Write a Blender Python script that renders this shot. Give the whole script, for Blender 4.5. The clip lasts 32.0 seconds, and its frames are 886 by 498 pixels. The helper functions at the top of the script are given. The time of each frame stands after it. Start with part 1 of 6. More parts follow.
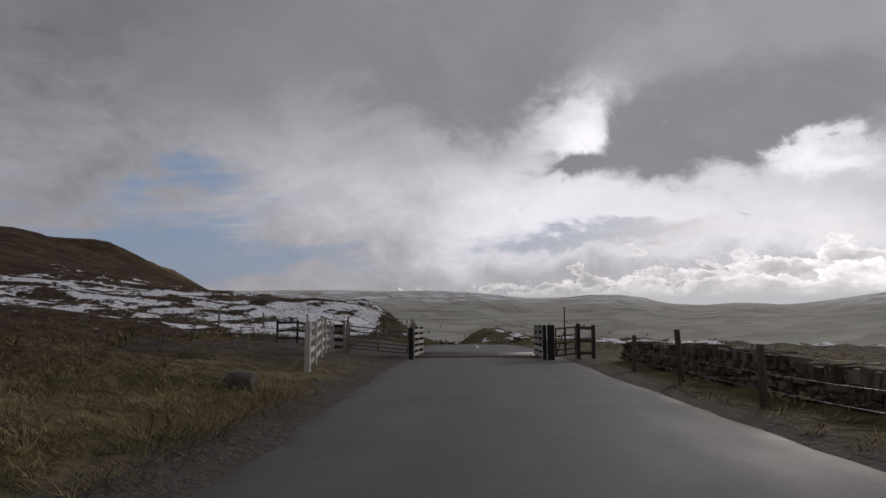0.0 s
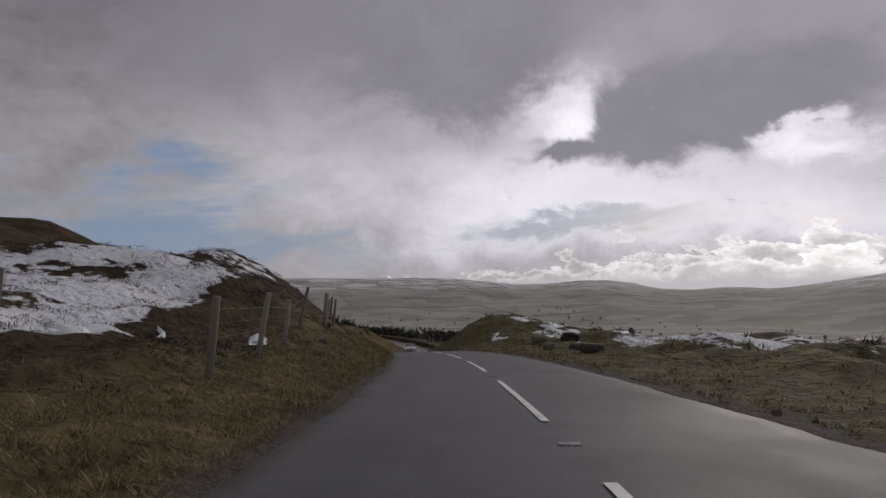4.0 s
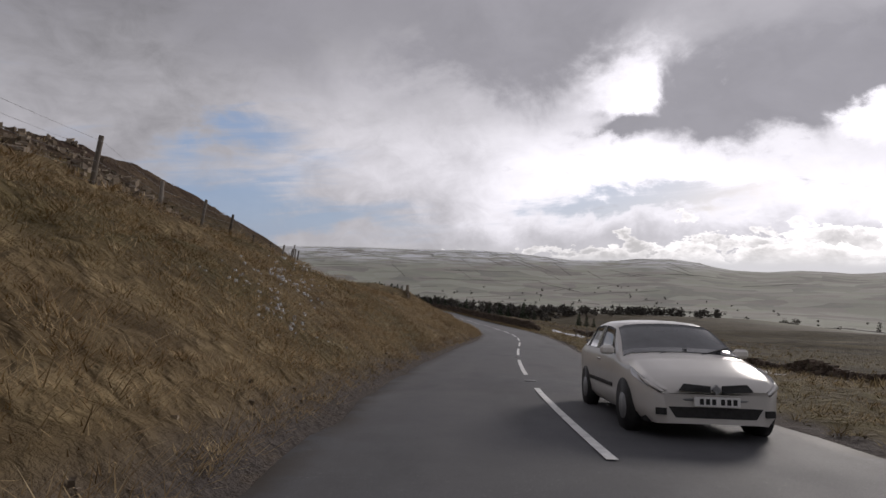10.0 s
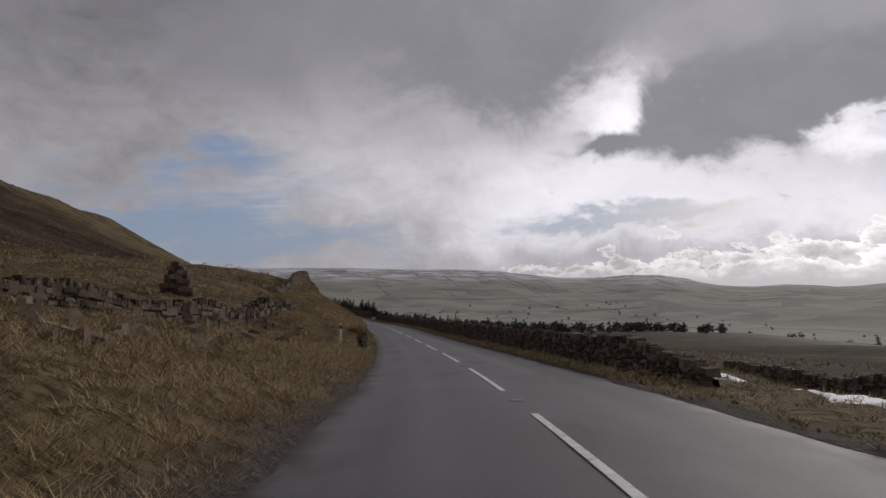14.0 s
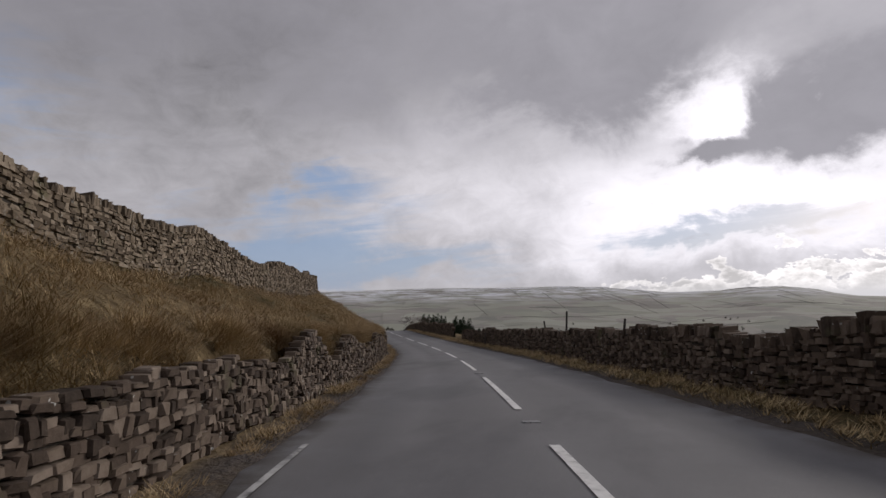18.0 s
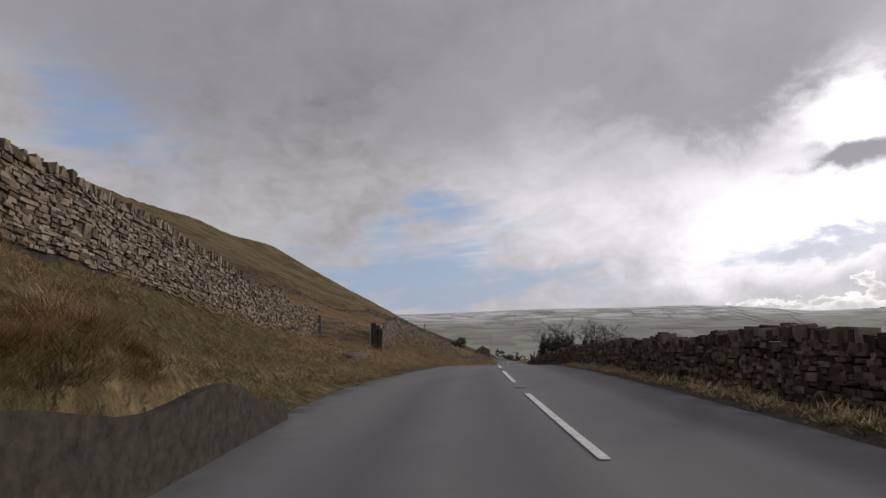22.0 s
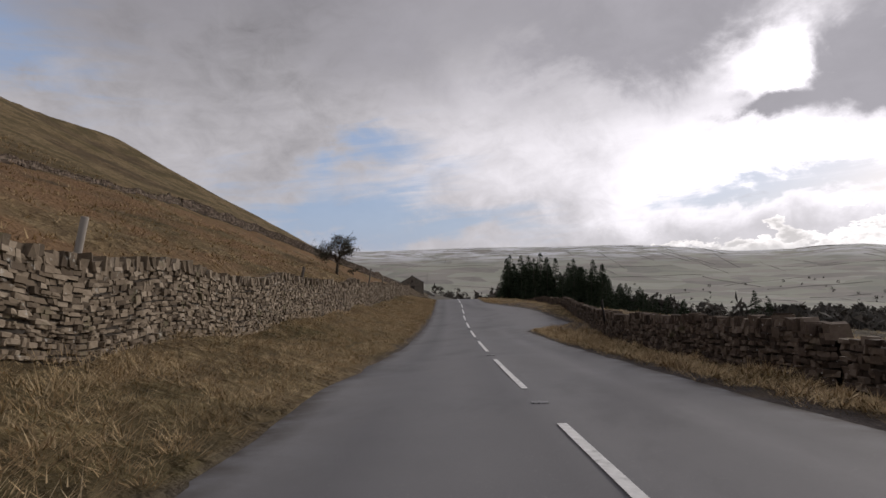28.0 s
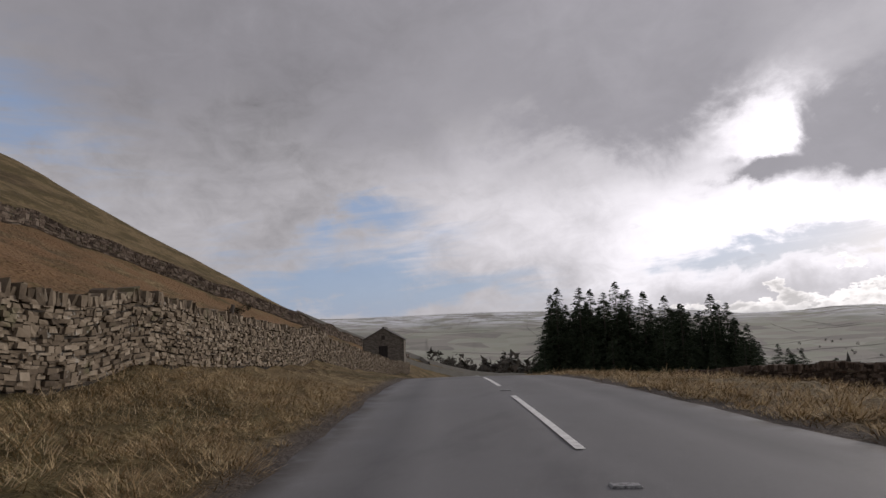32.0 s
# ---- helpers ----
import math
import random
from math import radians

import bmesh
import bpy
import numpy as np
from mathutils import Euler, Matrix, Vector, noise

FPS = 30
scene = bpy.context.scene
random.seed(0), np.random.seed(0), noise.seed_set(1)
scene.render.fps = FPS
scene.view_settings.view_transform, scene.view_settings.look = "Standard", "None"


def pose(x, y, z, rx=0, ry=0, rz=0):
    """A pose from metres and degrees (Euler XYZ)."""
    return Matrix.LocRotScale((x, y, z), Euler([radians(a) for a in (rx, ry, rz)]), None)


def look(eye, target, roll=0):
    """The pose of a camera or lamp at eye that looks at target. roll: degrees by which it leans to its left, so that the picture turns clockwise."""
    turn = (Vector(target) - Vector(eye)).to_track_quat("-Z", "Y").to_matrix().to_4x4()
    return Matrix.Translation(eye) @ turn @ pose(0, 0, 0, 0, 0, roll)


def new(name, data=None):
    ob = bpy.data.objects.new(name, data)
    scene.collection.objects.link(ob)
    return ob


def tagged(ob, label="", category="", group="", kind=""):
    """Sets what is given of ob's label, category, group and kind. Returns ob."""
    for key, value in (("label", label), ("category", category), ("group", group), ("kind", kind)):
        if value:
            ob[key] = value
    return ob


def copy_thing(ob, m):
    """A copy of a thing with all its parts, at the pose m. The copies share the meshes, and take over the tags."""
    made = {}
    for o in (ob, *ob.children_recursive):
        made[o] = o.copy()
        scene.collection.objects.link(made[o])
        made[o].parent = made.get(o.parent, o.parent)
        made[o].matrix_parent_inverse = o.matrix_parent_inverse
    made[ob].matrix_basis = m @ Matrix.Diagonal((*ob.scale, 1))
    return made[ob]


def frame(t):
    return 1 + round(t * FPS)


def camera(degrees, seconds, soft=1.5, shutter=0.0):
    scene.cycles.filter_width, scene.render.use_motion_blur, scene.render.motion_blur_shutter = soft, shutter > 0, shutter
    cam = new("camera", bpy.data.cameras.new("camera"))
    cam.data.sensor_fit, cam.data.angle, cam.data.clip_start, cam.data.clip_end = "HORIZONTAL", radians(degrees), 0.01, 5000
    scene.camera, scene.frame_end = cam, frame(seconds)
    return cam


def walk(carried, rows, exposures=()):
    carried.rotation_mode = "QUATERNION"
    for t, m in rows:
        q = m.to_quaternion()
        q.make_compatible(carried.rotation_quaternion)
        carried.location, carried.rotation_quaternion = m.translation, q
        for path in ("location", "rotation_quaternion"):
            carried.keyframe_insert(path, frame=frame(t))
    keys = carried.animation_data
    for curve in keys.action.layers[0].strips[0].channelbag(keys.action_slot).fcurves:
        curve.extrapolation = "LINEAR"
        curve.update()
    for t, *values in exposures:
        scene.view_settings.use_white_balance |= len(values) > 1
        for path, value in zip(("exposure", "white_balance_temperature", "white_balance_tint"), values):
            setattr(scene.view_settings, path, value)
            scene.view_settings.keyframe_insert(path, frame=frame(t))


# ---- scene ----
cam = camera(74.9, 32.0, soft=1.5)
walk(cam, [
    (0.0, pose(0.00, 0.00, 1.20, 95.29, 0.00, 1.10)),
    (0.5, pose(0.05, 5.47, 0.97, 95.42, 0.36, 0.12)),
    (1.0, pose(0.13, 10.94, 0.77, 95.98, 0.60, -0.42)),
    (1.5, pose(0.20, 16.40, 0.58, 96.09, -0.24, -0.46)),
    (2.0, pose(0.26, 21.79, 0.40, 96.81, 0.12, -0.32)),
    (2.5, pose(0.30, 27.06, 0.20, 95.28, 0.06, -0.17)),
    (3.0, pose(0.33, 32.24, -0.05, 94.39, 0.16, -0.10)),
    (3.5, pose(0.36, 37.39, -0.35, 94.07, 0.38, -0.09)),
    (4.0, pose(0.38, 42.56, -0.68, 94.03, 0.51, 0.03)),
    (4.5, pose(0.38, 47.84, -1.04, 93.98, 0.36, 0.41)),
    (5.0, pose(0.32, 53.41, -1.42, 93.85, -0.12, 1.09)),
    (5.5, pose(0.17, 59.30, -1.84, 93.50, 0.06, 2.27)),
    (6.0, pose(-0.13, 65.36, -2.29, 93.94, 1.32, 3.65)),
    (6.5, pose(-0.59, 71.45, -2.77, 93.29, 1.62, 5.36)),
    (7.0, pose(-1.23, 77.58, -3.29, 93.08, 2.22, 7.00)),
    (7.5, pose(-2.05, 83.82, -3.88, 91.92, 1.68, 8.36)),
    (8.0, pose(-3.02, 90.15, -4.53, 91.44, -0.06, 9.54)),
    (8.5, pose(-4.07, 96.56, -5.24, 91.51, -0.24, 9.54)),
    (9.0, pose(-5.09, 103.03, -5.97, 91.49, -0.96, 8.93)),
    (9.5, pose(-6.00, 109.51, -6.70, 91.17, -0.84, 7.48)),
    (10.0, pose(-6.70, 116.00, -7.43, 91.39, -1.44, 5.33)),
    (10.5, pose(-7.14, 122.58, -8.15, 91.78, -1.14, 2.77)),
    (11.0, pose(-7.30, 129.28, -8.84, 92.10, -0.54, 0.23)),
    (11.5, pose(-7.17, 136.04, -9.52, 92.51, -0.24, -1.96)),
    (12.0, pose(-6.87, 142.84, -10.20, 92.05, -0.54, -2.88)),
    (12.5, pose(-6.52, 149.82, -10.89, 92.16, -0.72, -2.55)),
    (13.0, pose(-6.26, 157.12, -11.60, 92.10, -0.42, -1.21)),
    (13.5, pose(-6.24, 164.74, -12.31, 92.44, -0.54, 1.24)),
    (14.0, pose(-6.57, 172.56, -12.99, 93.43, -0.48, 3.97)),
    (14.5, pose(-7.26, 180.50, -13.65, 93.24, 0.00, 6.37)),
    (15.0, pose(-8.24, 188.48, -14.26, 93.44, 0.35, 8.12)),
    (15.5, pose(-9.43, 196.46, -14.83, 93.98, 0.59, 9.25)),
    (16.0, pose(-10.75, 204.43, -15.35, 94.53, 0.80, 10.06)),
    (16.5, pose(-12.19, 212.36, -15.82, 94.77, 1.08, 10.82)),
    (17.0, pose(-13.72, 220.24, -16.27, 94.65, 1.44, 11.59)),
    (17.5, pose(-15.37, 228.10, -16.69, 94.62, 0.90, 12.52)),
    (18.0, pose(-17.17, 235.99, -17.07, 95.40, 0.90, 13.61)),
    (18.5, pose(-19.12, 243.91, -17.44, 96.42, 0.78, 14.44)),
    (19.0, pose(-21.21, 251.80, -17.82, 94.67, 1.44, 15.56)),
    (19.5, pose(-23.51, 259.65, -18.23, 93.92, 0.78, 17.47)),
    (20.0, pose(-26.07, 267.41, -18.62, 95.07, 1.62, 19.44)),
    (20.5, pose(-28.89, 275.08, -18.95, 96.02, 1.08, 21.34)),
    (21.0, pose(-31.99, 282.65, -19.17, 96.56, 1.56, 23.63)),
    (21.5, pose(-35.31, 290.13, -19.29, 97.85, 1.26, 24.67)),
    (22.0, pose(-38.66, 297.59, -19.35, 97.72, 1.14, 24.29)),
    (22.5, pose(-41.90, 305.10, -19.40, 98.41, 2.52, 22.74)),
    (23.0, pose(-44.92, 312.70, -19.54, 97.00, 2.28, 21.11)),
    (23.5, pose(-47.73, 320.34, -19.82, 94.61, 1.62, 19.55)),
    (24.0, pose(-50.36, 327.91, -20.24, 93.91, 0.24, 19.17)),
    (24.5, pose(-52.86, 335.32, -20.76, 93.47, 1.44, 18.46)),
    (25.0, pose(-55.28, 342.68, -21.35, 93.51, 1.14, 18.38)),
    (25.5, pose(-57.74, 350.06, -21.97, 92.60, 1.26, 18.81)),
    (26.0, pose(-60.23, 357.45, -22.59, 92.90, 1.48, 18.95)),
    (26.5, pose(-62.73, 364.83, -23.16, 94.18, 1.75, 18.82)),
    (27.0, pose(-65.20, 372.22, -23.69, 95.11, 1.87, 18.55)),
    (27.5, pose(-67.63, 379.62, -24.24, 94.33, 1.62, 18.29)),
    (28.0, pose(-70.04, 387.02, -24.87, 91.63, 0.96, 18.06)),
    (28.5, pose(-72.42, 394.42, -25.55, 91.75, 0.54, 18.07)),
    (29.0, pose(-74.78, 401.85, -26.22, 93.51, 1.14, 17.56)),
    (29.5, pose(-77.10, 409.38, -26.84, 93.65, 2.52, 17.01)),
    (30.0, pose(-79.48, 417.16, -27.38, 94.08, 1.74, 17.42)),
    (30.5, pose(-81.99, 425.22, -27.82, 94.98, 1.80, 17.56)),
    (31.0, pose(-84.57, 433.43, -28.12, 96.52, 1.74, 17.68)),
    (31.5, pose(-87.19, 441.68, -28.28, 97.63, 1.08, 17.97)),
    (32.0, pose(-89.84, 449.92, -28.30, 98.15, 1.56, 18.10)),
], exposures=[(0.0, -0.10, 6500, 15), (5.0, -0.13, 6500, 15), (8.0, 0.15, 6500, 15), (9.0, 0.28, 6500, 15), (10.0, 0.32, 6500, 15), (11.5, -0.02, 6500, 15), (13.0, -0.14, 6500, 15), (15.0, 0.12, 6500, 15), (17.0, 0.25, 6500, 15), (20.0, 0.48, 6600, 15), (23.0, 0.45, 6600, 15), (25.0, 0.55, 6600, 15), (28.0, 0.52, 6600, 15), (32.0, 0.38, 6600, 15)])

# ---- world, sun ----
SUN_AZ, SUN_EL = radians(33.0), radians(17.0)      # to the right of the first heading, above the level
SUN_DIR = Vector((math.sin(SUN_AZ) * math.cos(SUN_EL), math.cos(SUN_AZ) * math.cos(SUN_EL), math.sin(SUN_EL)))


class Nodes:
    """Short hand for node trees."""

    def __init__(self, tree):
        self.t = tree
        tree.nodes.clear()

    def n(self, kind):
        return self.t.nodes.new(kind)

    def put(self, sock, v):
        if isinstance(v, bpy.types.NodeSocket):
            self.t.links.new(v, sock)
        elif isinstance(v, (tuple, list)) and len(v) == 3 and sock.type == "RGBA":
            sock.default_value = (*v, 1)
        else:
            sock.default_value = v

    def math(self, op, a, b=0.0, c=0.0, clamp=False):
        nd = self.n("ShaderNodeMath")
        nd.operation, nd.use_clamp = op, clamp
        for s, v in zip(nd.inputs, (a, b, c)):
            self.put(s, v)
        return nd.outputs[0]

    def vmath(self, op, a, b=(0, 0, 0), scale=None):
        nd = self.n("ShaderNodeVectorMath")
        nd.operation = op
        self.put(nd.inputs[0], a)
        self.put(nd.inputs[1], b)
        if scale is not None:
            self.put(nd.inputs["Scale"], scale)
        return nd.outputs["Value"] if op in ("DOT_PRODUCT", "LENGTH") else nd.outputs[0]

    def noise(self, vec, scale, detail=4.0, rough=0.55, distort=0.0, color=False):
        nd = self.n("ShaderNodeTexNoise")
        self.put(nd.inputs["Vector"], vec)
        for k, v in (("Scale", scale), ("Detail", detail), ("Roughness", rough), ("Distortion", distort)):
            nd.inputs[k].default_value = v
        return nd.outputs["Color" if color else "Fac"]

    def ramp(self, fac, stops, interp="LINEAR"):
        nd = self.n("ShaderNodeValToRGB")
        cr = nd.color_ramp
        cr.interpolation = interp
        while len(cr.elements) < len(stops):
            cr.elements.new(0.5)
        for e, (p, c) in zip(cr.elements, stops):
            e.position = p
            e.color = (*c, 1) if isinstance(c, tuple) else (c, c, c, 1)
        self.put(nd.inputs[0], fac)
        return nd.outputs[0]

    def mix(self, fac, a, b, blend="MIX"):
        nd = self.n("ShaderNodeMix")
        nd.data_type, nd.blend_type = "RGBA", blend
        self.put(nd.inputs["Factor"], fac)
        self.put(nd.inputs["A"], a)
        self.put(nd.inputs["B"], b)
        return nd.outputs["Result"]

    def map(self, v, a, b, c=0.0, d=1.0, smooth=True):
        nd = self.n("ShaderNodeMapRange")
        nd.interpolation_type = "SMOOTHSTEP" if smooth else "LINEAR"
        for s, x in zip(nd.inputs, (v, a, b, c, d)):
            self.put(s, x)
        return nd.outputs[0]

    def combine(self, x, y, z):
        nd = self.n("ShaderNodeCombineXYZ")
        for s, v in zip(nd.inputs, (x, y, z)):
            self.put(s, v)
        return nd.outputs[0]


def make_world():
    w = bpy.data.worlds.new("sky")
    scene.world = w
    w.use_nodes = True
    N = Nodes(w.node_tree)
    d = N.n("ShaderNodeTexCoord").outputs["Generated"]
    sep = N.n("ShaderNodeSeparateXYZ")
    N.put(sep.inputs[0], d)
    x, y, z = sep.outputs
    up = N.math("MAXIMUM", z, 0.0)
    k = N.math("DIVIDE", 1.0, N.math("ADD", up, 0.16))
    p = N.combine(N.math("MULTIPLY", x, k), N.math("MULTIPLY", y, k), 0.0)
    sky = N.n("ShaderNodeTexSky")
    sky.sky_type, sky.sun_disc, sky.sun_elevation, sky.sun_rotation = "NISHITA", False, SUN_EL, SUN_AZ
    blue = N.mix(1.0, sky.outputs[0], (0.16, 0.16, 0.16), "MULTIPLY")
    blue = N.mix(0.88, blue, (0.15, 0.225, 0.36))
    az = N.math("ARCTAN2", x, y)

    def puff(ca, wa, cz, wz):
        """A soft oval of the sky round the bearing ca and height cz."""
        u, v = N.math("DIVIDE", N.math("SUBTRACT", az, ca), wa), N.math("DIVIDE", N.math("SUBTRACT", z, cz), wz)
        return N.math("EXPONENT", N.math("MULTIPLY", N.math("ADD", N.math("MULTIPLY", u, u), N.math("MULTIPLY", v, v)), -1.0))

    def total(first, *terms):
        for k, v in terms:
            first = N.math("MULTIPLY_ADD", v, k, first)
        return first

    near = N.math("MAXIMUM", N.vmath("DOT_PRODUCT", d, tuple(SUN_DIR)), 0.0)
    glow = N.math("POWER", near, 7.0)
    v = N.vmath("MULTIPLY", d, (1.0, 1.0, 1.5))
    fold = N.noise(N.vmath("ADD", v, (7.3, 2.1, 0.4)), 4.2, 9.0, 0.56, 0.5)
    fine = N.noise(N.vmath("ADD", v, (3.3, 0.1, 1.4)), 15.0, 8.0, 0.62, 0.5)
    slow = N.noise(N.vmath("ADD", v, (1.7, 5.1, 0.9)), 1.7, 3.0, 0.5)
    streak = N.noise(N.combine(N.math("MULTIPLY_ADD", z, 6.0, N.math("MULTIPLY", az, 3.0)), N.math("MULTIPLY_ADD", az, -3.0, N.math("MULTIPLY", z, 26.0)), 0.0), 1.5, 7.0, 0.6, 0.6)
    # ragged outlines
    az0, z0 = az, z
    az = N.math("MULTIPLY_ADD", N.math("SUBTRACT", fold, 0.5), 0.42, N.math("MULTIPLY_ADD", N.math("SUBTRACT", fine, 0.5), 0.10, az0))
    z = N.math("MULTIPLY_ADD", N.math("SUBTRACT", N.noise(v, 5.0, 8.0, 0.6, 0.4), 0.5), 0.17, N.math("MULTIPLY_ADD", N.math("SUBTRACT", fine, 0.5), 0.05, z0))
    # the high grey deck, its dark belly and the rifts in it
    deck = total(N.math("MULTIPLY", N.math("SUBTRACT", z, 0.34), 1.1), (0.50, puff(0.44, 0.20, 0.265, 0.075)), (0.30, puff(0.02, 0.14, 0.37, 0.08)), (0.42, puff(0.18, 0.075, 0.232, 0.026)), (-0.40, puff(0.195, 0.085, 0.300, 0.042)),
                 (-0.55, puff(0.552, 0.046, 0.214, 0.028)), (0.30, N.math("SUBTRACT", fold, 0.5)), (0.12, N.math("SUBTRACT", fine, 0.5)), (0.50, N.math("SUBTRACT", slow, 0.5)))
    thick = N.map(deck, -0.09, 0.20)
    lit = total(0.375, (0.41, puff(0.16, 0.34, 0.15, 0.17)), (0.42, puff(0.552, 0.06, 0.215, 0.03)), (0.20, puff(0.48, 0.26, 0.10, 0.07)), (0.26, puff(0.64, 0.20, 0.08, 0.06)), (0.42, puff(0.20, 0.09, 0.29, 0.07)), (0.10, glow), (-0.15, puff(-0.75, 0.45, 0.36, 0.20)), (-0.24, puff(0.30, 0.5, 0.045, 0.05)),
                (0.24, N.math("SUBTRACT", fine, 0.5)), (0.22, N.math("SUBTRACT", fold, 0.5)), (0.06, N.math("SUBTRACT", streak, 0.5)))
    lit = N.mix(1.0, N.combine(lit, lit, lit), (0.985, 0.985, 1.03), "MULTIPLY")
    belly = total(0.258, (0.02, glow), (-0.07, puff(-0.75, 0.5, 0.40, 0.22)), (0.09, N.math("SUBTRACT", fold, 0.5)), (0.06, N.math("SUBTRACT", fine, 0.5)), (0.06, N.math("SUBTRACT", slow, 0.5)))
    dark = N.mix(1.0, N.combine(belly, belly, belly), (0.98, 0.98, 1.06), "MULTIPLY")
    # rifts of blue, to the left low down and under the deck
    rift = total(-0.34, (0.36, puff(-0.52, 0.42, 0.10, 0.08)), (0.40, puff(-0.43, 0.15, 0.20, 0.05)), (0.32, puff(-0.38, 0.32, 0.06, 0.035)), (0.46, puff(-0.95, 0.20, 0.33, 0.13)), (0.66, puff(0.24, 0.17, 0.115, 0.026)), (0.28, puff(0.6, 0.2, 0.10, 0.03)), (0.5, N.math("SUBTRACT", fold, 0.5)), (0.7, N.math("SUBTRACT", streak, 0.5)), (0.3, N.math("SUBTRACT", fine, 0.5)))
    gap = N.map(rift, -0.14, 0.24)
    col = N.mix(N.math("MULTIPLY", gap, 0.85), lit, blue)
    # small torn scraps under the deck
    scrap = N.noise(N.combine(N.math("MULTIPLY", az0, 10.0), N.math("MULTIPLY", z0, 26.0), 7.0), 1.3, 6.0, 0.6, 0.3)
    sc = N.math("MULTIPLY", N.map(scrap, 0.60, 0.72), N.math("MULTIPLY", puff(0.36, 0.34, 0.15, 0.06), 0.55))
    col = N.mix(sc, col, (0.36, 0.36, 0.38))
    col = N.mix(thick, col, dark)
    az, z = az0, z0
    # cumulus rows and milky air low over the hills
    for k, (base, amp, shift, full) in enumerate(((0.062, 0.16, 0.0, 0.85), (0.036, 0.11, 4.0, 1.0))):
        q = N.combine(N.math("MULTIPLY", az, 8.5), N.math("MULTIPLY", z, 15.0), 3.0 + shift)
        heap = N.noise(q, 1.7, 9.0, 0.62, 0.25)
        lobes = N.noise(N.vmath("ADD", q, (0.11, -0.16, 0.0)), 2.6, 7.0, 0.6, 0.2)
        low = total(base, (0.020, puff(0.60, 0.22, 0.0, 1.0)), (-0.12 if k == 0 else -0.06, puff(-0.55, 0.60, 0.0, 1.0)))
        top = N.math("SUBTRACT", N.math("MULTIPLY_ADD", N.math("SUBTRACT", heap, 0.5), amp * 1.7, low), z)
        heaps = N.math("MULTIPLY", N.map(top, -0.001, 0.006), N.map(z, 0.004, 0.02))
        bright = total(0.70, (0.24, puff(0.50, 0.32, 0.05, 0.10)), (0.16, puff(0.60, 0.13, 0.06, 0.06)), (-0.34, N.map(top, 0.002, 0.04)), (1.3, N.math("SUBTRACT", lobes, 0.48)))
        bright = N.math("MAXIMUM", bright, 0.44)
        col = N.mix(N.math("MULTIPLY", heaps, full), col, N.mix(1.0, N.combine(bright, bright, bright), (1.0, 0.99, 0.97), "MULTIPLY"))
    hz = total(0.36, (0.20, puff(0.45, 0.40, 0.0, 0.1)))
    col = N.mix(N.map(z, 0.0, 0.04, 0.8, 0.0), col, N.mix(1.0, N.combine(hz, hz, hz), (1.0, 1.01, 1.02), "MULTIPLY"))
    bg = N.n("ShaderNodeBackground")
    N.put(bg.inputs[0], col)
    bg.inputs[1].default_value = 1.0
    out = N.n("ShaderNodeOutputWorld")
    N.put(out.inputs[0], bg.outputs[0])


make_world()
sun = new("sun", bpy.data.lights.new("sun", "SUN"))
sun.data.energy, sun.data.angle, sun.data.color = 1.3, radians(12.0), (1.0, 0.95, 0.87)
sun.matrix_world = look(SUN_DIR * 50, (0, 0, 0))

# ---- the plan: one road line, heights beside it ----
STEP = 15.0
TURN = [-0.4, -1.5, -1.5, -1.3, 1.8, 6.1, 8.7, 9.3, 4.4, -1.2, -3.3, -0.1, 5.5, 9.2, 11.0, 12.1, 13.3, 15.0, 18.3, 22.5, 24.9, 22.5, 19.4, 18.4,
        18.4, 18.2, 17.8, 17.7, 17.4, 17.3, 17.4, 18.0, 18.0, 18.0, 17.0, 14.0, 11.0, 9.0, 9.0, 12.0, 16.0]
FALL = [-2.5, -1.9, -2.8, -3.8, -4.1, -4.8, -6.0, -6.4, -6.3, -5.8, -5.6, -5.2, -4.5, -4.0, -3.4, -3.0, -2.6, -2.8, -2.6, -1.4, -0.4, -0.8, -2.7, -4.2,
        -4.6, -4.0, -4.2, -5.1, -4.4, -3.0, -1.3, 0.0, -1.5, -5.0, -6.5, -6.0, -6.0, -6.0, -6.0, -5.0, -4.0]
S_GRID = np.arange(-120.0, 600.1, 0.5)
_h = np.radians(np.interp(S_GRID, np.arange(len(TURN)) * STEP, TURN))
_g = np.radians(np.interp(S_GRID, np.arange(len(FALL)) * STEP, FALL))
_w = np.hanning(33)
_w /= _w.sum()
_h = np.convolve(np.pad(_h, 16, "edge"), _w, "valid")
_g = np.convolve(np.pad(_g, 16, "edge"), _w, "valid")
_dx, _dy, _dz = -np.sin(_h) * np.cos(_g) * 0.5, np.cos(_h) * np.cos(_g) * 0.5, np.sin(_g) * 0.5
_zero = int(120 / 0.5)


def _run(a, start):
    c = np.concatenate([[0.0], np.cumsum((a[1:] + a[:-1]) / 2)])
    return c - c[_zero] + start


LINE = np.stack([_run(_dx, 0.61), _run(_dy, 0.0), _run(_dz, 0.0)], 1)
NORM = np.stack([np.cos(_h), np.sin(_h)], 1)
AVG = radians(12.0)
FWD, SIDE = np.array([-math.sin(AVG), math.cos(AVG)]), np.array([math.cos(AVG), math.sin(AVG)])


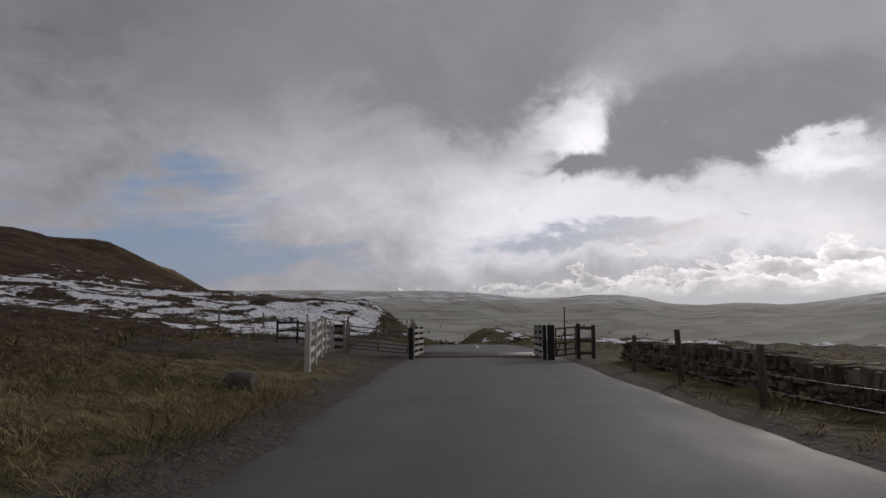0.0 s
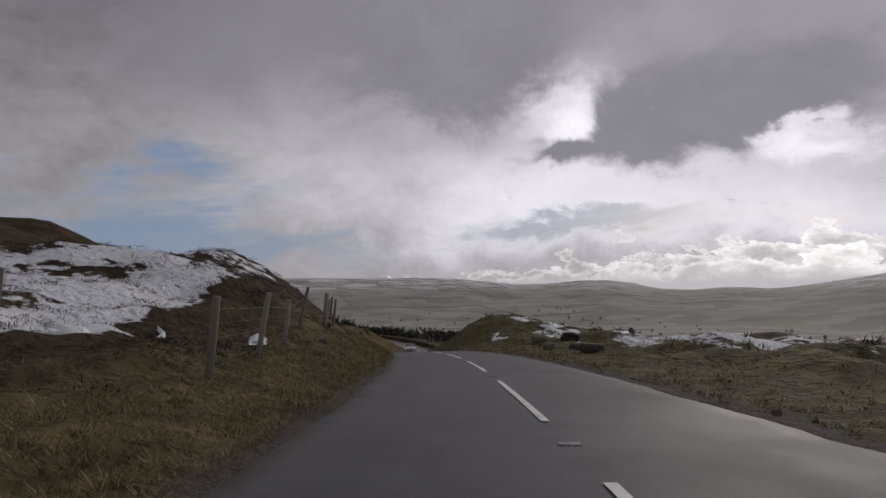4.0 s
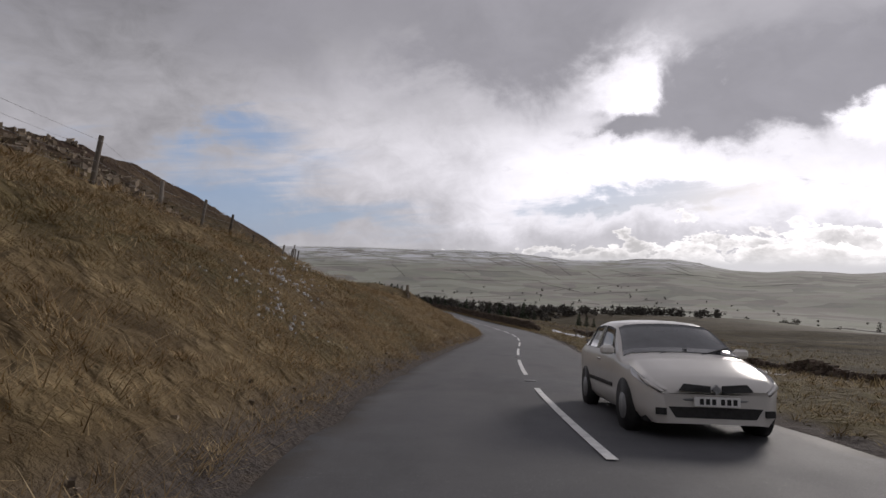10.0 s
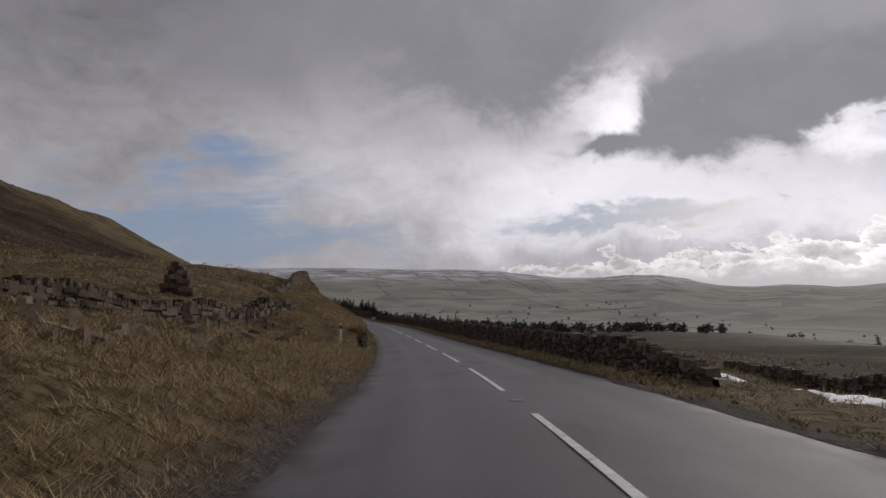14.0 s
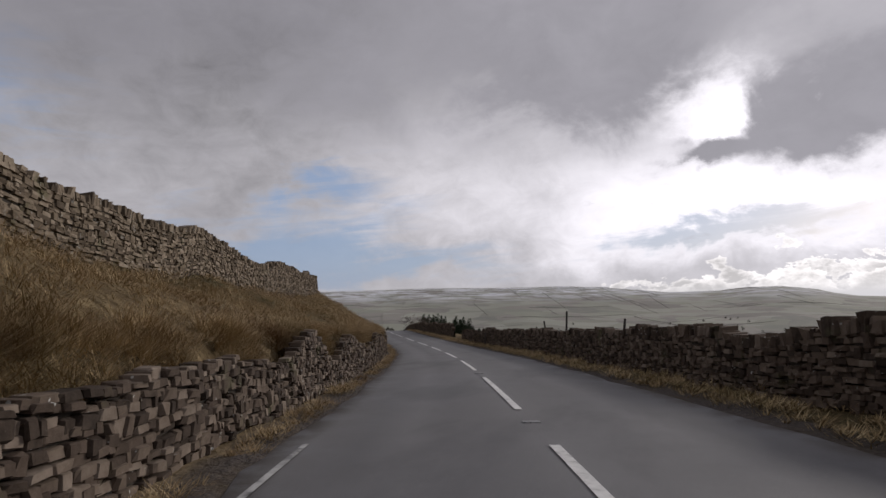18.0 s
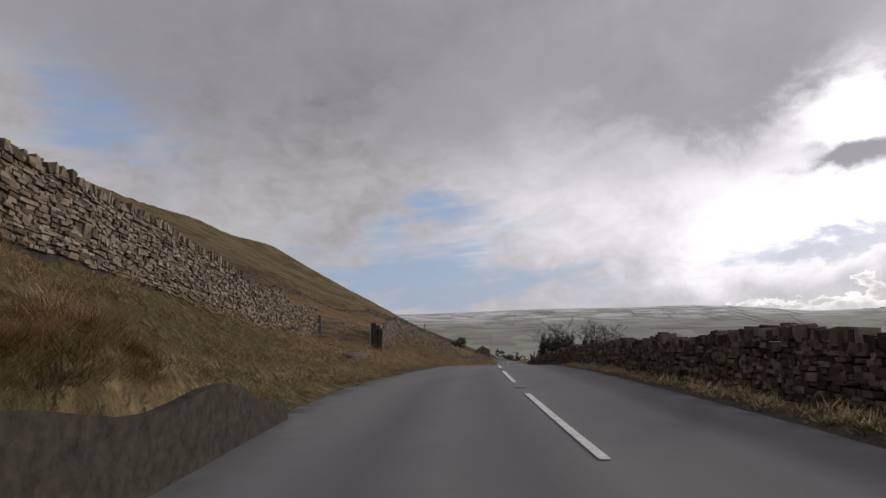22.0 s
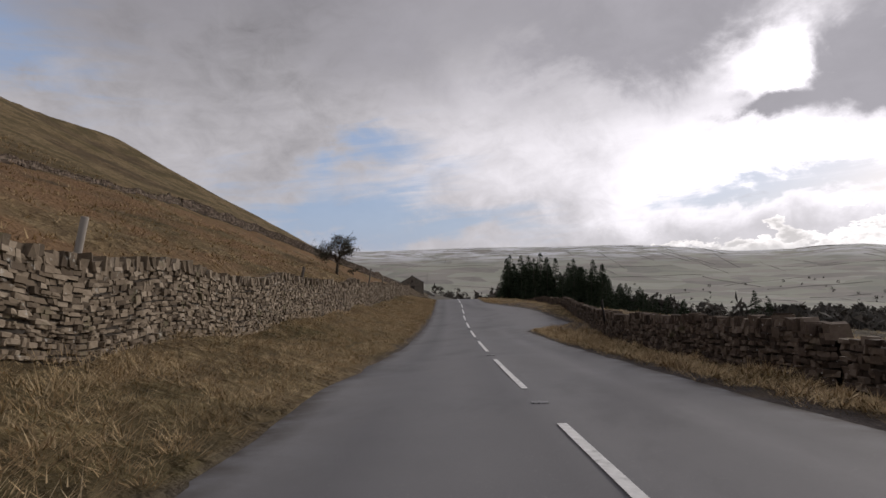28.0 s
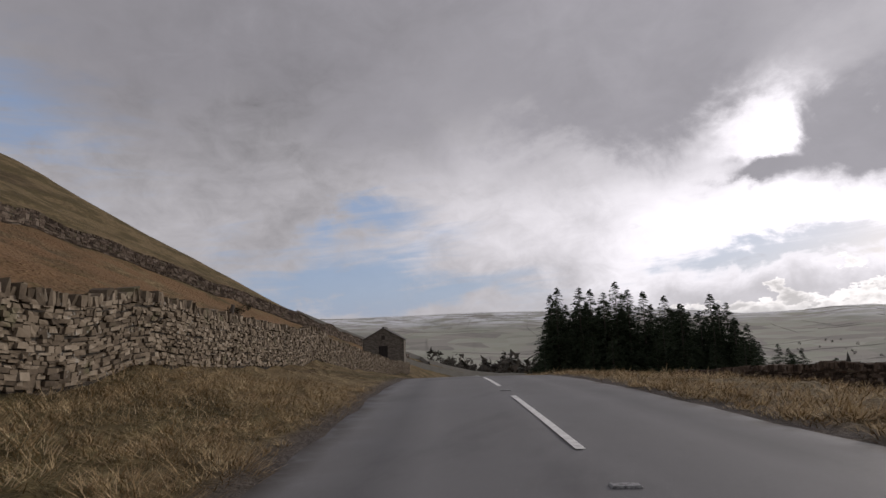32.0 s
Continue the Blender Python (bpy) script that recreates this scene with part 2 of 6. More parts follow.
def line_at(s):
    """Road centre and its right-hand normal; straight on past the ends."""
    s = np.asarray(s, float)
    c = np.clip(s, S_GRID[0], S_GRID[-1])
    p = np.stack([np.interp(c, S_GRID, LINE[:, i]) for i in range(3)], -1)
    n = np.stack([np.interp(c, S_GRID, NORM[:, i]) for i in range(2)], -1)
    over = (s - c)[..., None]
    p[..., :2] += over * FWD
    return p, n


def smooth(x, a, b):
    t = np.clip((np.asarray(x, float) - a) / (b - a), 0, 1)
    return t * t * (3 - 2 * t)


# heights over the road at distances from its edge, section by section
OUT = np.array([0, 1, 2.5, 4, 6, 9, 14, 25, 45, 80, 160])
LEFT = {
    -60: (0, 0.1, 0.4, 0.7, 0.9, 1.1, 1.5, 3, 6, 12, 26),
    0: (0, 0.15, 0.5, 0.7, 0.8, 0.9, 1, 1.3, 2, 5, 14),
    18: (0, 0.1, 0.3, 0.4, 0.5, 0.5, 0.6, 0.8, 1.6, 4, 12),
    28: (0, 0, 0.1, 0.2, 0.3, 0.4, 0.6, 1.2, 2.6, 5, 12),
    45: (0, 0.15, 0.3, 0.4, 0.5, 0.7, 1.2, 2.6, 5, 8, 14),
    60: (0, 0.25, 0.6, 1.0, 1.6, 2.4, 3.3, 4.6, 6.6, 9, 15),
    68: (0, 0.45, 1.2, 2.3, 3.5, 4.6, 5.0, 5.0, 7.4, 10.5, 18),
    76: (0, 0.5, 1.3, 2.4, 4.2, 5.9, 5.0, 5.8, 8.2, 11, 19),
    86: (0, 0.5, 1.35, 2.2, 3.7, 6.5, 6.7, 7.0, 9.6, 13, 22),
    95: (0, 0.6, 1.3, 2, 2.9, 4.4, 5.7, 7.8, 10, 16, 26),
    115: (0, 0.7, 1.6, 2.6, 4, 6.8, 8.9, 10.3, 12.5, 20, 32),
    135: (0, 0.8, 1.8, 2.5, 3.2, 4.2, 6.6, 10.2, 13, 21, 34),
    155: (0, 0.8, 1.7, 2.3, 2.6, 3.1, 4.6, 11.6, 14.5, 20, 36),
    175: (0, 0.5, 1.1, 1.6, 2, 2.5, 3.6, 10.8, 13.5, 19, 36),
    183: (0, 0.4, 0.8, 1.2, 1.6, 2, 2.7, 8.2, 10, 17.5, 35),
    189: (0, 0.3, 0.6, 0.9, 1.2, 1.6, 2.13, 5.6, 8.6, 15, 35.7),
    206: (0, 0.1, 0.4, 0.8, 1.2, 1.8, 2.55, 3.74, 7.18, 15.5, 35.8),
    220: (0, 0, 0.9, 1.6, 2.4, 3.3, 4.05, 4.95, 8.06, 16.8, 39.6),
    231: (0, 0, 1.2, 2.1, 3.2, 4.5, 5.28, 5.94, 8.99, 18.2, 41.3),
    240: (0, 0, 0.9, 1.6, 2.6, 3.5, 4.66, 5.61, 8.99, 18.2, 42.1),
    252: (0, 0, 0.6, 1.1, 1.8, 2.7, 4.05, 5.41, 8.99, 18.2, 43),
    265: (0, 0, 0.7, 1.3, 1.65, 2.6, 4.66, 5.81, 8.99, 18.9, 44.7),
    274: (0, 0, 0.7, 1.4, 2, 2.9, 4.58, 5.81, 9.3, 19.6, 46.4),
    280: (0, 0, 0.9, 1.9, 2.45, 3.4, 5.28, 6.14, 9.92, 20.3, 47.3),
    297: (0, 0, 0.9, 1.8, 3.3, 4.2, 5.28, 6.47, 10.5, 21.7, 50.7),
    313: (0, 0.3, 1.1, 2.2, 3.5, 4.5, 5.81, 6.73, 11.8, 24.5, 55),
    330: (0, 0.15, 0.4, 0.9, 1.4, 1.9, 2.6, 5.5, 11, 22.4, 56),
    338: (0, 0.15, 0.45, 1, 1.5, 2, 2.8, 5.8, 11.5, 23.1, 56.3),
    345: (0, 0.35, 1, 1.9, 2.6, 3.2, 4.3, 7.8, 12.8, 23.9, 56.6),
    360: (0, 0.5, 1.2, 2, 2.6, 3.3, 4.5, 8, 16, 29, 57.2),
    385: (0, 0.4, 0.9, 1.4, 2, 2.9, 4.5, 9, 17, 29.9, 58.2),
    408: (0, 0.2, 0.5, 0.8, 1.5, 2.8, 5, 10, 18, 30.8, 59.1),
    440: (0, 0.3, 0.8, 1.4, 2.7, 4.1, 5.6, 9.3, 17, 33, 73),
    455: (0, 0.2, 0.6, 1.1, 2.3, 4.1, 6.1, 9.7, 17, 33, 72),
    475: (0, 0.1, 0.3, 0.5, 1.1, 2, 3.5, 8, 17, 32, 70),
    560: (0, 0.2, 0.7, 1.3, 2.4, 4, 5.5, 10, 20, 36, 75),
    640: (0, 0.2, 0.6, 1, 1.5, 2.4, 4, 8.5, 17, 35, 78),
    700: (0, 0.1, 0.4, 0.7, 1.1, 1.8, 3.4, 7.4, 14.5, 28, 67),
    740: (0, 0, 0.2, 0.3, 0.5, 0.9, 2, 4.8, 9, 19, 47),
    820: (0, 0, 0.1, 0.2, 0.3, 0.5, 1, 2.5, 5, 9, 20),
    960: (0, 0, 0, 0, 0, 0, 0, 0, 0, 0, 0),
}
RIGHT = {
    -60: (0, 0, .1, .2, .3, .2, 0, -1, -3, -6, -12), 22: (0, 0, 0, .1, .2, .2, .2, 0, -2, -6, -14), 50: (0, 0, 0, 0, .1, .1, 0, -.4, -2, -6, -16),
    68: (0, .05, .1, .2, .3, .4, .4, 0, -2, -7, -18), 79: (0, .05, .15, .3, .45, .6, .5, 0, -2, -8, -20), 89: (0, .2, .6, 1, 1.2, 1.1, .6, 0, -2, -8, -21), 97: (0, .5, 1.4, 2.3, 2.9, 2.8, 1.6, 0, -3, -9, -20), 105: (0, .6, 1.7, 2.9, 3.8, 3.7, 2.2, 0, -3, -8, -18),
    112: (0, .4, 1.2, 2, 2.5, 2.2, 1, -.6, -3, -6, -16), 122: (0, 0, 0, 0, -.1, -.3, -.7, -1.3, -2.4, -5, -12), 180: (0, 0, -.1, -.3, -.6, -1, -1.4, -2, -3, -5.5, -13),
    215: (0, 0, .1, .1, 0, -.3, -.8, -1.8, -3.2, -6.5, -15), 320: (0, 0, 0, -.3, -.6, -1, -1.8, -4, -8, -15, -28), 400: (0, 0, 0, -.1, -.2, -.5, -1, -2.5, -6, -12, -24),
    432: (0, 0, 0, 0, 0, 0, -.3, -1.5, -4, -9, -20), 452: (0, 0, 0, 0, -.1, -.3, -.8, -1.8, -4, -9, -20), 475: (0, 0, 0, -.1, -.3, -.8, -1.5, -2.6, -4.5, -9, -18), 520: (0, 0, -.1, -.3, -.6, -1.1, -1.8, -2.8, -4.5, -9, -18), 560: (0, 0, -.1, -.2, -.4, -.7, -1.1, -2, -3.5, -8, -18), 1100: (0,) * 11,
}
# skyline over the valley: bearing right of the first heading, degrees above the level
SKYLINE = [(-70, 1.0), (-45, 1.0), (-25, 1.0), (-14, 1.25), (-8, 1.15), (-2, 1.2), (2, 1.0), (7, 0.5), (11, 0.5), (13, 0.72), (15.5, 0.78), (18, 0.45), (20, -0.05), (23, -0.2), (25.5, 0.0), (27.5, -0.02), (29.5, -0.2), (33, 0.3), (37, 1.0), (45, 1.5), (60, 1.8), (80, 2.0)]
EDGE_L = [(-60, 3.0), (0, 2.5), (22, 2.9), (30, 3.4), (50, 3.1), (80, 3.0), (240, 3.0), (275, 2.65), (300, 2.65), (309, 4.4), (318, 4.2), (330, 3.2), (395, 3.1), (408, 3.7), (420, 3.2), (600, 3.0)]


def right_edge(s):
    """The road's right rim, with the lay-by."""
    return 3.0 + 4.3 * smooth(s, 431, 441) * (1 - smooth(s, 456, 474))


def table(tab, s, u):
    keys = np.array(sorted(tab))
    rows = np.array([tab[k] for k in sorted(tab)], float)
    s = np.clip(s, keys[0], keys[-1])
    i = np.clip(np.searchsorted(keys, s, "right") - 1, 0, len(keys) - 2)
    f = (s - keys[i]) / (keys[i + 1] - keys[i])
    f = f * f * (3 - 2 * f)
    uc = np.clip(u, 0, 159.99)
    j = np.clip(np.searchsorted(OUT, uc, "right") - 1, 0, len(OUT) - 2)
    e = (uc - OUT[j]) / (OUT[j + 1] - OUT[j])
    a = rows[i, j] * (1 - e) + rows[i, j + 1] * e
    b = rows[i + 1, j] * (1 - e) + rows[i + 1, j + 1] * e
    return a * (1 - f) + b * f


def lump(x, y, size, seed=0):
    """Cheap smooth lumps from crossed waves, about -1 to 1."""
    r = np.random.RandomState(seed)
    v = 0
    for i in range(7):
        a, k, ph = r.uniform(0, 6.28), r.uniform(0.6, 1.7) * 6.28 / size, r.uniform(0, 6.28)
        v = v + np.sin((x * math.cos(a) + y * math.sin(a)) * k + ph + 1.3 * np.sin((x * math.sin(a) - y * math.cos(a)) * k * 0.6 + ph))
    return v / 3.5


# the low wall that holds the bank: from where to where, and its height
HOLD = [(200, 0.0), (206, 0.9), (235, 1.0), (260, 1.15), (300, 1.22), (311, 0.9), (314, 0.0)]
HOLD_OUT = 0.8


def place(s, d):
    """World place of the ground at s along the road and d to its right."""
    s, d = np.broadcast_arrays(np.asarray(s, float), np.asarray(d, float))
    p, n = line_at(s)
    near = np.clip(d, -40, 40)
    xy = p[..., :2] + n * near[..., None] + SIDE * (d - near)[..., None]
    edge = np.where(d < 0, np.interp(s, [e[0] for e in EDGE_L], [e[1] for e in EDGE_L]), right_edge(s))
    u = np.abs(d) - edge
    left, right = table(LEFT, s, u), table(RIGHT, s, u)
    hold = np.interp(s, [e[0] for e in HOLD], [e[1] for e in HOLD])
    left = left + hold * smooth(u, HOLD_OUT, HOLD_OUT + 0.25)
    h = np.where(d < 0, left, right)
    h = h + np.where(d < 0, 1, 0) * np.clip(u - 160, 0, 500) * 0.07 * (1 - smooth(s, 600, 800))
    rough = smooth(u, 0.3, 6)
    h = h + rough * (0.09 * lump(xy[..., 0], xy[..., 1], 1.25, 31) + 0.12 * lump(xy[..., 0], xy[..., 1], 2.3, 1) + 0.22 * lump(xy[..., 0], xy[..., 1], 9, 2)) * np.where(d < 0, 1, 0.6)
    h = h + smooth(u, 20, 80) * 0.9 * lump(xy[..., 0], xy[..., 1], 70, 3)
    h = h + smooth(u, -0.2, 0.4) * 0.05 * lump(xy[..., 0], xy[..., 1], 0.9, 4)
    h = h + np.where(d > 0, 1, 0) * smooth(u, 2.5, 7) * (1 - smooth(u, 25, 38)) * smooth(s, 28, 45) * (1 - smooth(s, 82, 92)) * 0.42 * lump(xy[..., 0], xy[..., 1], 7.5, 8)
    z = p[..., 2] + h - 0.05 * smooth(-u, 0.05, 0.3)
    # the dale beyond
    r = np.hypot(xy[..., 0], xy[..., 1])
    az = np.degrees(np.arctan2(xy[..., 0], xy[..., 1]))
    el = np.interp(az, [a for a, _ in SKYLINE], [e for _, e in SKYLINE])
    crest = 4300 * np.tan(np.radians(el))
    zf = np.interp(r, [0, 500, 1300, 2300, 2900], [-20, -45, -125, -140, -115])
    rise = smooth(r, 2300, 4400)
    zf = zf * (1 - rise) + crest * rise + smooth(r, 1000, 2600) * (5 * lump(xy[..., 0], xy[..., 1], 700, 5) + 1.5 * lump(xy[..., 0], xy[..., 1], 220, 6)) * (1 - 0.7 * smooth(r, 3600, 4300))
    zf = zf - smooth(r, 4400, 5200) * 120
    w = np.where(d < 0, smooth(s, 760, 1000) * smooth(-d, 20, 200) + smooth(s, 520, 1100) * (1 - smooth(-d, 20, 200)), smooth(s, 520, 1100))
    w = np.maximum(w, np.where(d > 0, smooth(d, 120, 900), smooth(-d, 700, 1500) * smooth(s, 300, 700)))
    z = z * (1 - w) + zf * w
    return np.concatenate([xy, z[..., None]], -1)


def spot(s, d, lift=0.0):
    p = place(s, d)
    return Vector((float(p[0]), float(p[1]), float(p[2]) + lift))


def turn_at(s):
    _, n = line_at(s)
    return math.atan2(n[1], n[0])


# ---- materials ----
def material(name, rough=0.8, spec=0.3):
    m = bpy.data.materials.new(name)
    m.use_nodes = True
    N = Nodes(m.node_tree)
    b = N.n("ShaderNodeBsdfPrincipled")
    b.inputs["Roughness"].default_value = rough
    b.inputs["Specular IOR Level"].default_value = spec
    o = N.n("ShaderNodeOutputMaterial")
    N.put(o.inputs[0], b.outputs[0])
    return m, N, b


def bump(N, b, height, strength=0.5, dist=0.05):
    nd = N.n("ShaderNodeBump")
    nd.inputs["Strength"].default_value, nd.inputs["Distance"].default_value = strength, dist
    N.put(nd.inputs["Height"], height)
    N.put(b.inputs["Normal"], nd.outputs[0])


def where(N):
    return N.n("ShaderNodeNewGeometry").outputs["Position"]


def attr(N, name):
    nd = N.n("ShaderNodeAttribute")
    nd.attribute_name = name
    return nd.outputs["Fac"]


def ground_material():
    m, N, b = material("moor_ground", 0.95, 0.1)
    p = where(N)
    n1, n2, n3 = N.noise(p, 0.12, 5), N.noise(p, 1.1, 6, 0.65), N.noise(p, 7.0, 5, 0.7)
    tan = N.ramp(n2, [(0.3, (0.14, 0.104, 0.06)), (0.55, (0.28, 0.212, 0.118)), (0.75, (0.42, 0.33, 0.19))])
    olive = N.ramp(n2, [(0.3, (0.085, 0.07, 0.036)), (0.7, (0.19, 0.155, 0.075))])
    col = N.mix(N.map(n1, 0.4, 0.62), tan, olive)
    col = N.mix(N.map(n3, 0.25, 0.75, 0.0, 0.55), col, N.mix(1.0, col, (0.55, 0.5, 0.45), "MULTIPLY"))
    rush = N.math("MULTIPLY", N.map(N.noise(N.vmath("MULTIPLY", p, (1, 1, 2)), 0.22, 7, 0.72), 0.52, 0.66), 0.45)
    col = N.mix(rush, col, N.ramp(n3, [(0.3, (0.07, 0.05, 0.032)), (0.7, (0.16, 0.118, 0.07))]))
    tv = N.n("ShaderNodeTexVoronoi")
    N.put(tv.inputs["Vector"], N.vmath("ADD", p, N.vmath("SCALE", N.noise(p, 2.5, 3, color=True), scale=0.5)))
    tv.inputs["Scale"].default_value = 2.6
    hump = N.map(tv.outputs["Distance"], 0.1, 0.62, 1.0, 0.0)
    # colour darkened in the hollows between humps, standing in for tussock shade
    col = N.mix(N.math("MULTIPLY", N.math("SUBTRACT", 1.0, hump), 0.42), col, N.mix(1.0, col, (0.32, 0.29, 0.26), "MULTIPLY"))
    mossy = N.ramp(n2, [(0.3, (0.045, 0.037, 0.022)), (0.5, (0.10, 0.085, 0.042)), (0.72, (0.21, 0.175, 0.08))])
    col = N.mix(N.math("MULTIPLY", attr(N, "moss"), 0.85), col, mossy)
    heath = N.ramp(n2, [(0.3, (0.030, 0.020, 0.016)), (0.7, (0.088, 0.059, 0.041))])
    col = N.mix(N.math("MULTIPLY", attr(N, "heath"), N.map(n1, 0.3, 0.6, 0.6, 1.0)), col, heath)
    brake = N.ramp(n3, [(0.3, (0.12, 0.068, 0.036)), (0.7, (0.27, 0.165, 0.09))])
    col = N.mix(N.math("MULTIPLY", attr(N, "bracken"), N.map(N.noise(p, 0.16, 5, 0.6), 0.36, 0.56)), col, brake)
    # open moor in long bands of rush, bent and heather
    band = N.noise(N.vmath("MULTIPLY", p, (0.011, 0.042, 0.0)), 1.0, 6, 0.62, 0.4)
    bands = N.ramp(band, [(0.34, (0.042, 0.031, 0.024)), (0.44, (0.085, 0.070, 0.038)), (0.52, (0.050, 0.040, 0.026)), (0.60, (0.115, 0.096, 0.052)), (0.70, (0.056, 0.041, 0.029))])
    bands = N.mix(N.map(n3, 0.3, 0.7, 0.0, 0.5), bands, N.mix(1.0, bands, (0.6, 0.56, 0.5), "MULTIPLY"))
    col = N.mix(attr(N, "moor"), col, bands)
    # dale fields, far off; haze is put into their pale greyed colours
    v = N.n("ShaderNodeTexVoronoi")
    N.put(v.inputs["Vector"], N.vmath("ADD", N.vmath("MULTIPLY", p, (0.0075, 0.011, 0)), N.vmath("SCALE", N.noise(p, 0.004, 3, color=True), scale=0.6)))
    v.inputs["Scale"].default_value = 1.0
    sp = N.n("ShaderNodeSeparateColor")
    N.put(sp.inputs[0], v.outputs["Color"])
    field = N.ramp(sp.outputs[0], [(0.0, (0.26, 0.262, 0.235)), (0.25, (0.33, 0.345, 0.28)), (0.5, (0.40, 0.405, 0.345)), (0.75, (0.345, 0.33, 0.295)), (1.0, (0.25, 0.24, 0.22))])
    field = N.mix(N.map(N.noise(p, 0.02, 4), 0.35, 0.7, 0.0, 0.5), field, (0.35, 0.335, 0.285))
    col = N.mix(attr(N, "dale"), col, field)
    # gravel by the road
    gravel = N.ramp(N.noise(p, 18, 4, 0.7), [(0.3, (0.045, 0.038, 0.035)), (0.7, (0.13, 0.112, 0.1))])
    col = N.mix(N.math("MULTIPLY", attr(N, "gravel"), N.map(n2, 0.3, 0.5, 0.5, 1.0)), col, gravel)
    # snow that lies in hollows
    snow_n = N.math("ADD", N.math("MULTIPLY", N.noise(N.vmath("MULTIPLY", p, (1, 1, 1.6)), 0.45, 8, 0.72), 0.6), N.math("MULTIPLY", n2, 0.4))
    far_n = N.noise(N.vmath("MULTIPLY", p, (0.006, 0.012, 0.05)), 1.0, 7, 0.7)
    sn = N.map(N.math("ADD", snow_n, N.math("MULTIPLY", N.math("SUBTRACT", attr(N, "snow"), 0.5), 0.6)), 0.60, 0.64)
    sn = N.math("MULTIPLY", sn, N.math("GREATER_THAN", attr(N, "snow"), 0.02))
    fs = N.math("MULTIPLY", attr(N, "far_snow"), N.map(far_n, 0.42, 0.6))
    col = N.mix(N.math("MAXIMUM", sn, fs), col, (0.78, 0.80, 0.84))
    N.put(b.inputs["Base Color"], col)
    bump(N, b, N.math("ADD", N.math("MULTIPLY", N.math("MULTIPLY", hump, N.math("SUBTRACT", 1.0, attr(N, "gravel"))), 1.2), N.math("ADD", n3, N.math("MULTIPLY", n2, 2.0))), 0.8, 0.12)
    return m


def grass_material():
    m, N, b = material("dry_grass", 0.9, 0.15)
    p = where(N)
    rnd = N.n("ShaderNodeNewGeometry").outputs["Random Per Island"]
    patch = N.noise(p, 0.35, 4, 0.6)
    tan = N.ramp(rnd, [(0.0, (0.29, 0.208, 0.117)), (0.4, (0.45, 0.333, 0.18)), (0.8, (0.55, 0.42, 0.24)), (1.0, (0.64, 0.52, 0.33))])
    green = N.ramp(rnd, [(0.0, (0.135, 0.10, 0.052)), (0.6, (0.26, 0.205, 0.105)), (1.0, (0.41, 0.325, 0.175))])
    col = N.mix(N.map(patch, 0.50, 0.68, 0, 0.6), tan, green)
    red = N.ramp(rnd, [(0.0, (0.11, 0.06, 0.03)), (1.0, (0.26, 0.16, 0.08))])
    col = N.mix(N.map(N.noise(p, 0.5, 3), 0.56, 0.68, 0, 0.7), col, red)
    tuss = N.noise(p, 1.9, 3, 0.6)
    col = N.mix(N.map(tuss, 0.36, 0.56, 0.64, 0.0), col, N.mix(1.0, col, (0.42, 0.35, 0.29), "MULTIPLY"))
    mossy = N.ramp(rnd, [(0.0, (0.065, 0.052, 0.028)), (0.45, (0.15, 0.122, 0.056)), (0.8, (0.255, 0.21, 0.095)), (1.0, (0.40, 0.325, 0.175))])
    col = N.mix(attr(N, "moss"), col, mossy)
    N.put(b.inputs["Base Color"], col)
    return m


def asphalt_material():
    m, N, b = material("asphalt", 0.6, 0.22)
    p = where(N)
    g1, g2, g3 = N.noise(p, 90, 3, 0.7), N.noise(p, 1.4, 5, 0.6), N.noise(p, 0.25, 4, 0.55)
    col = N.ramp(g1, [(0.3, (0.055, 0.056, 0.06)), (0.7, (0.13, 0.131, 0.138))])
    col = N.mix(N.map(g2, 0.35, 0.7, 0, 0.6), col, N.mix(1.0, col, (0.68, 0.68, 0.70), "MULTIPLY"))
    col = N.mix(N.map(g3, 0.4, 0.65, 0, 0.5), col, (0.14, 0.138, 0.14))
    col = N.mix(N.math("MULTIPLY", attr(N, "age"), 0.75), col, N.mix(0.6, col, (0.27, 0.268, 0.27)))
    tr = attr(N, "track")
    col = N.mix(N.math("MULTIPLY", tr, 0.5), col, (0.06, 0.061, 0.066))
    damp = N.map(N.noise(N.vmath("MULTIPLY", p, (1.0, 0.35, 1.0)), 0.55, 5, 0.6), 0.52, 0.68, 0, 0.45)
    col = N.mix(damp, col, N.mix(1.0, col, (0.55, 0.55, 0.57), "MULTIPLY"))
    fleck = N.map(N.noise(p, 34, 2, 0.5), 0.66, 0.74, 0, 0.35)
    col = N.mix(fleck, col, (0.30, 0.295, 0.285))
    dirt = N.math("MULTIPLY", attr(N, "rim"), N.map(g2, 0.35, 0.6))
    col = N.mix(dirt, col, (0.075, 0.063, 0.052))
    N.put(b.inputs["Base Color"], col)
    N.put(b.inputs["Roughness"], N.map(N.math("ADD", g3, N.math("MULTIPLY", tr, -0.12)), 0.3, 0.65, 0.68, 0.84))
    bump(N, b, N.math("ADD", g1, N.math("MULTIPLY", g2, 0.6)), 0.35, 0.01)
    return m


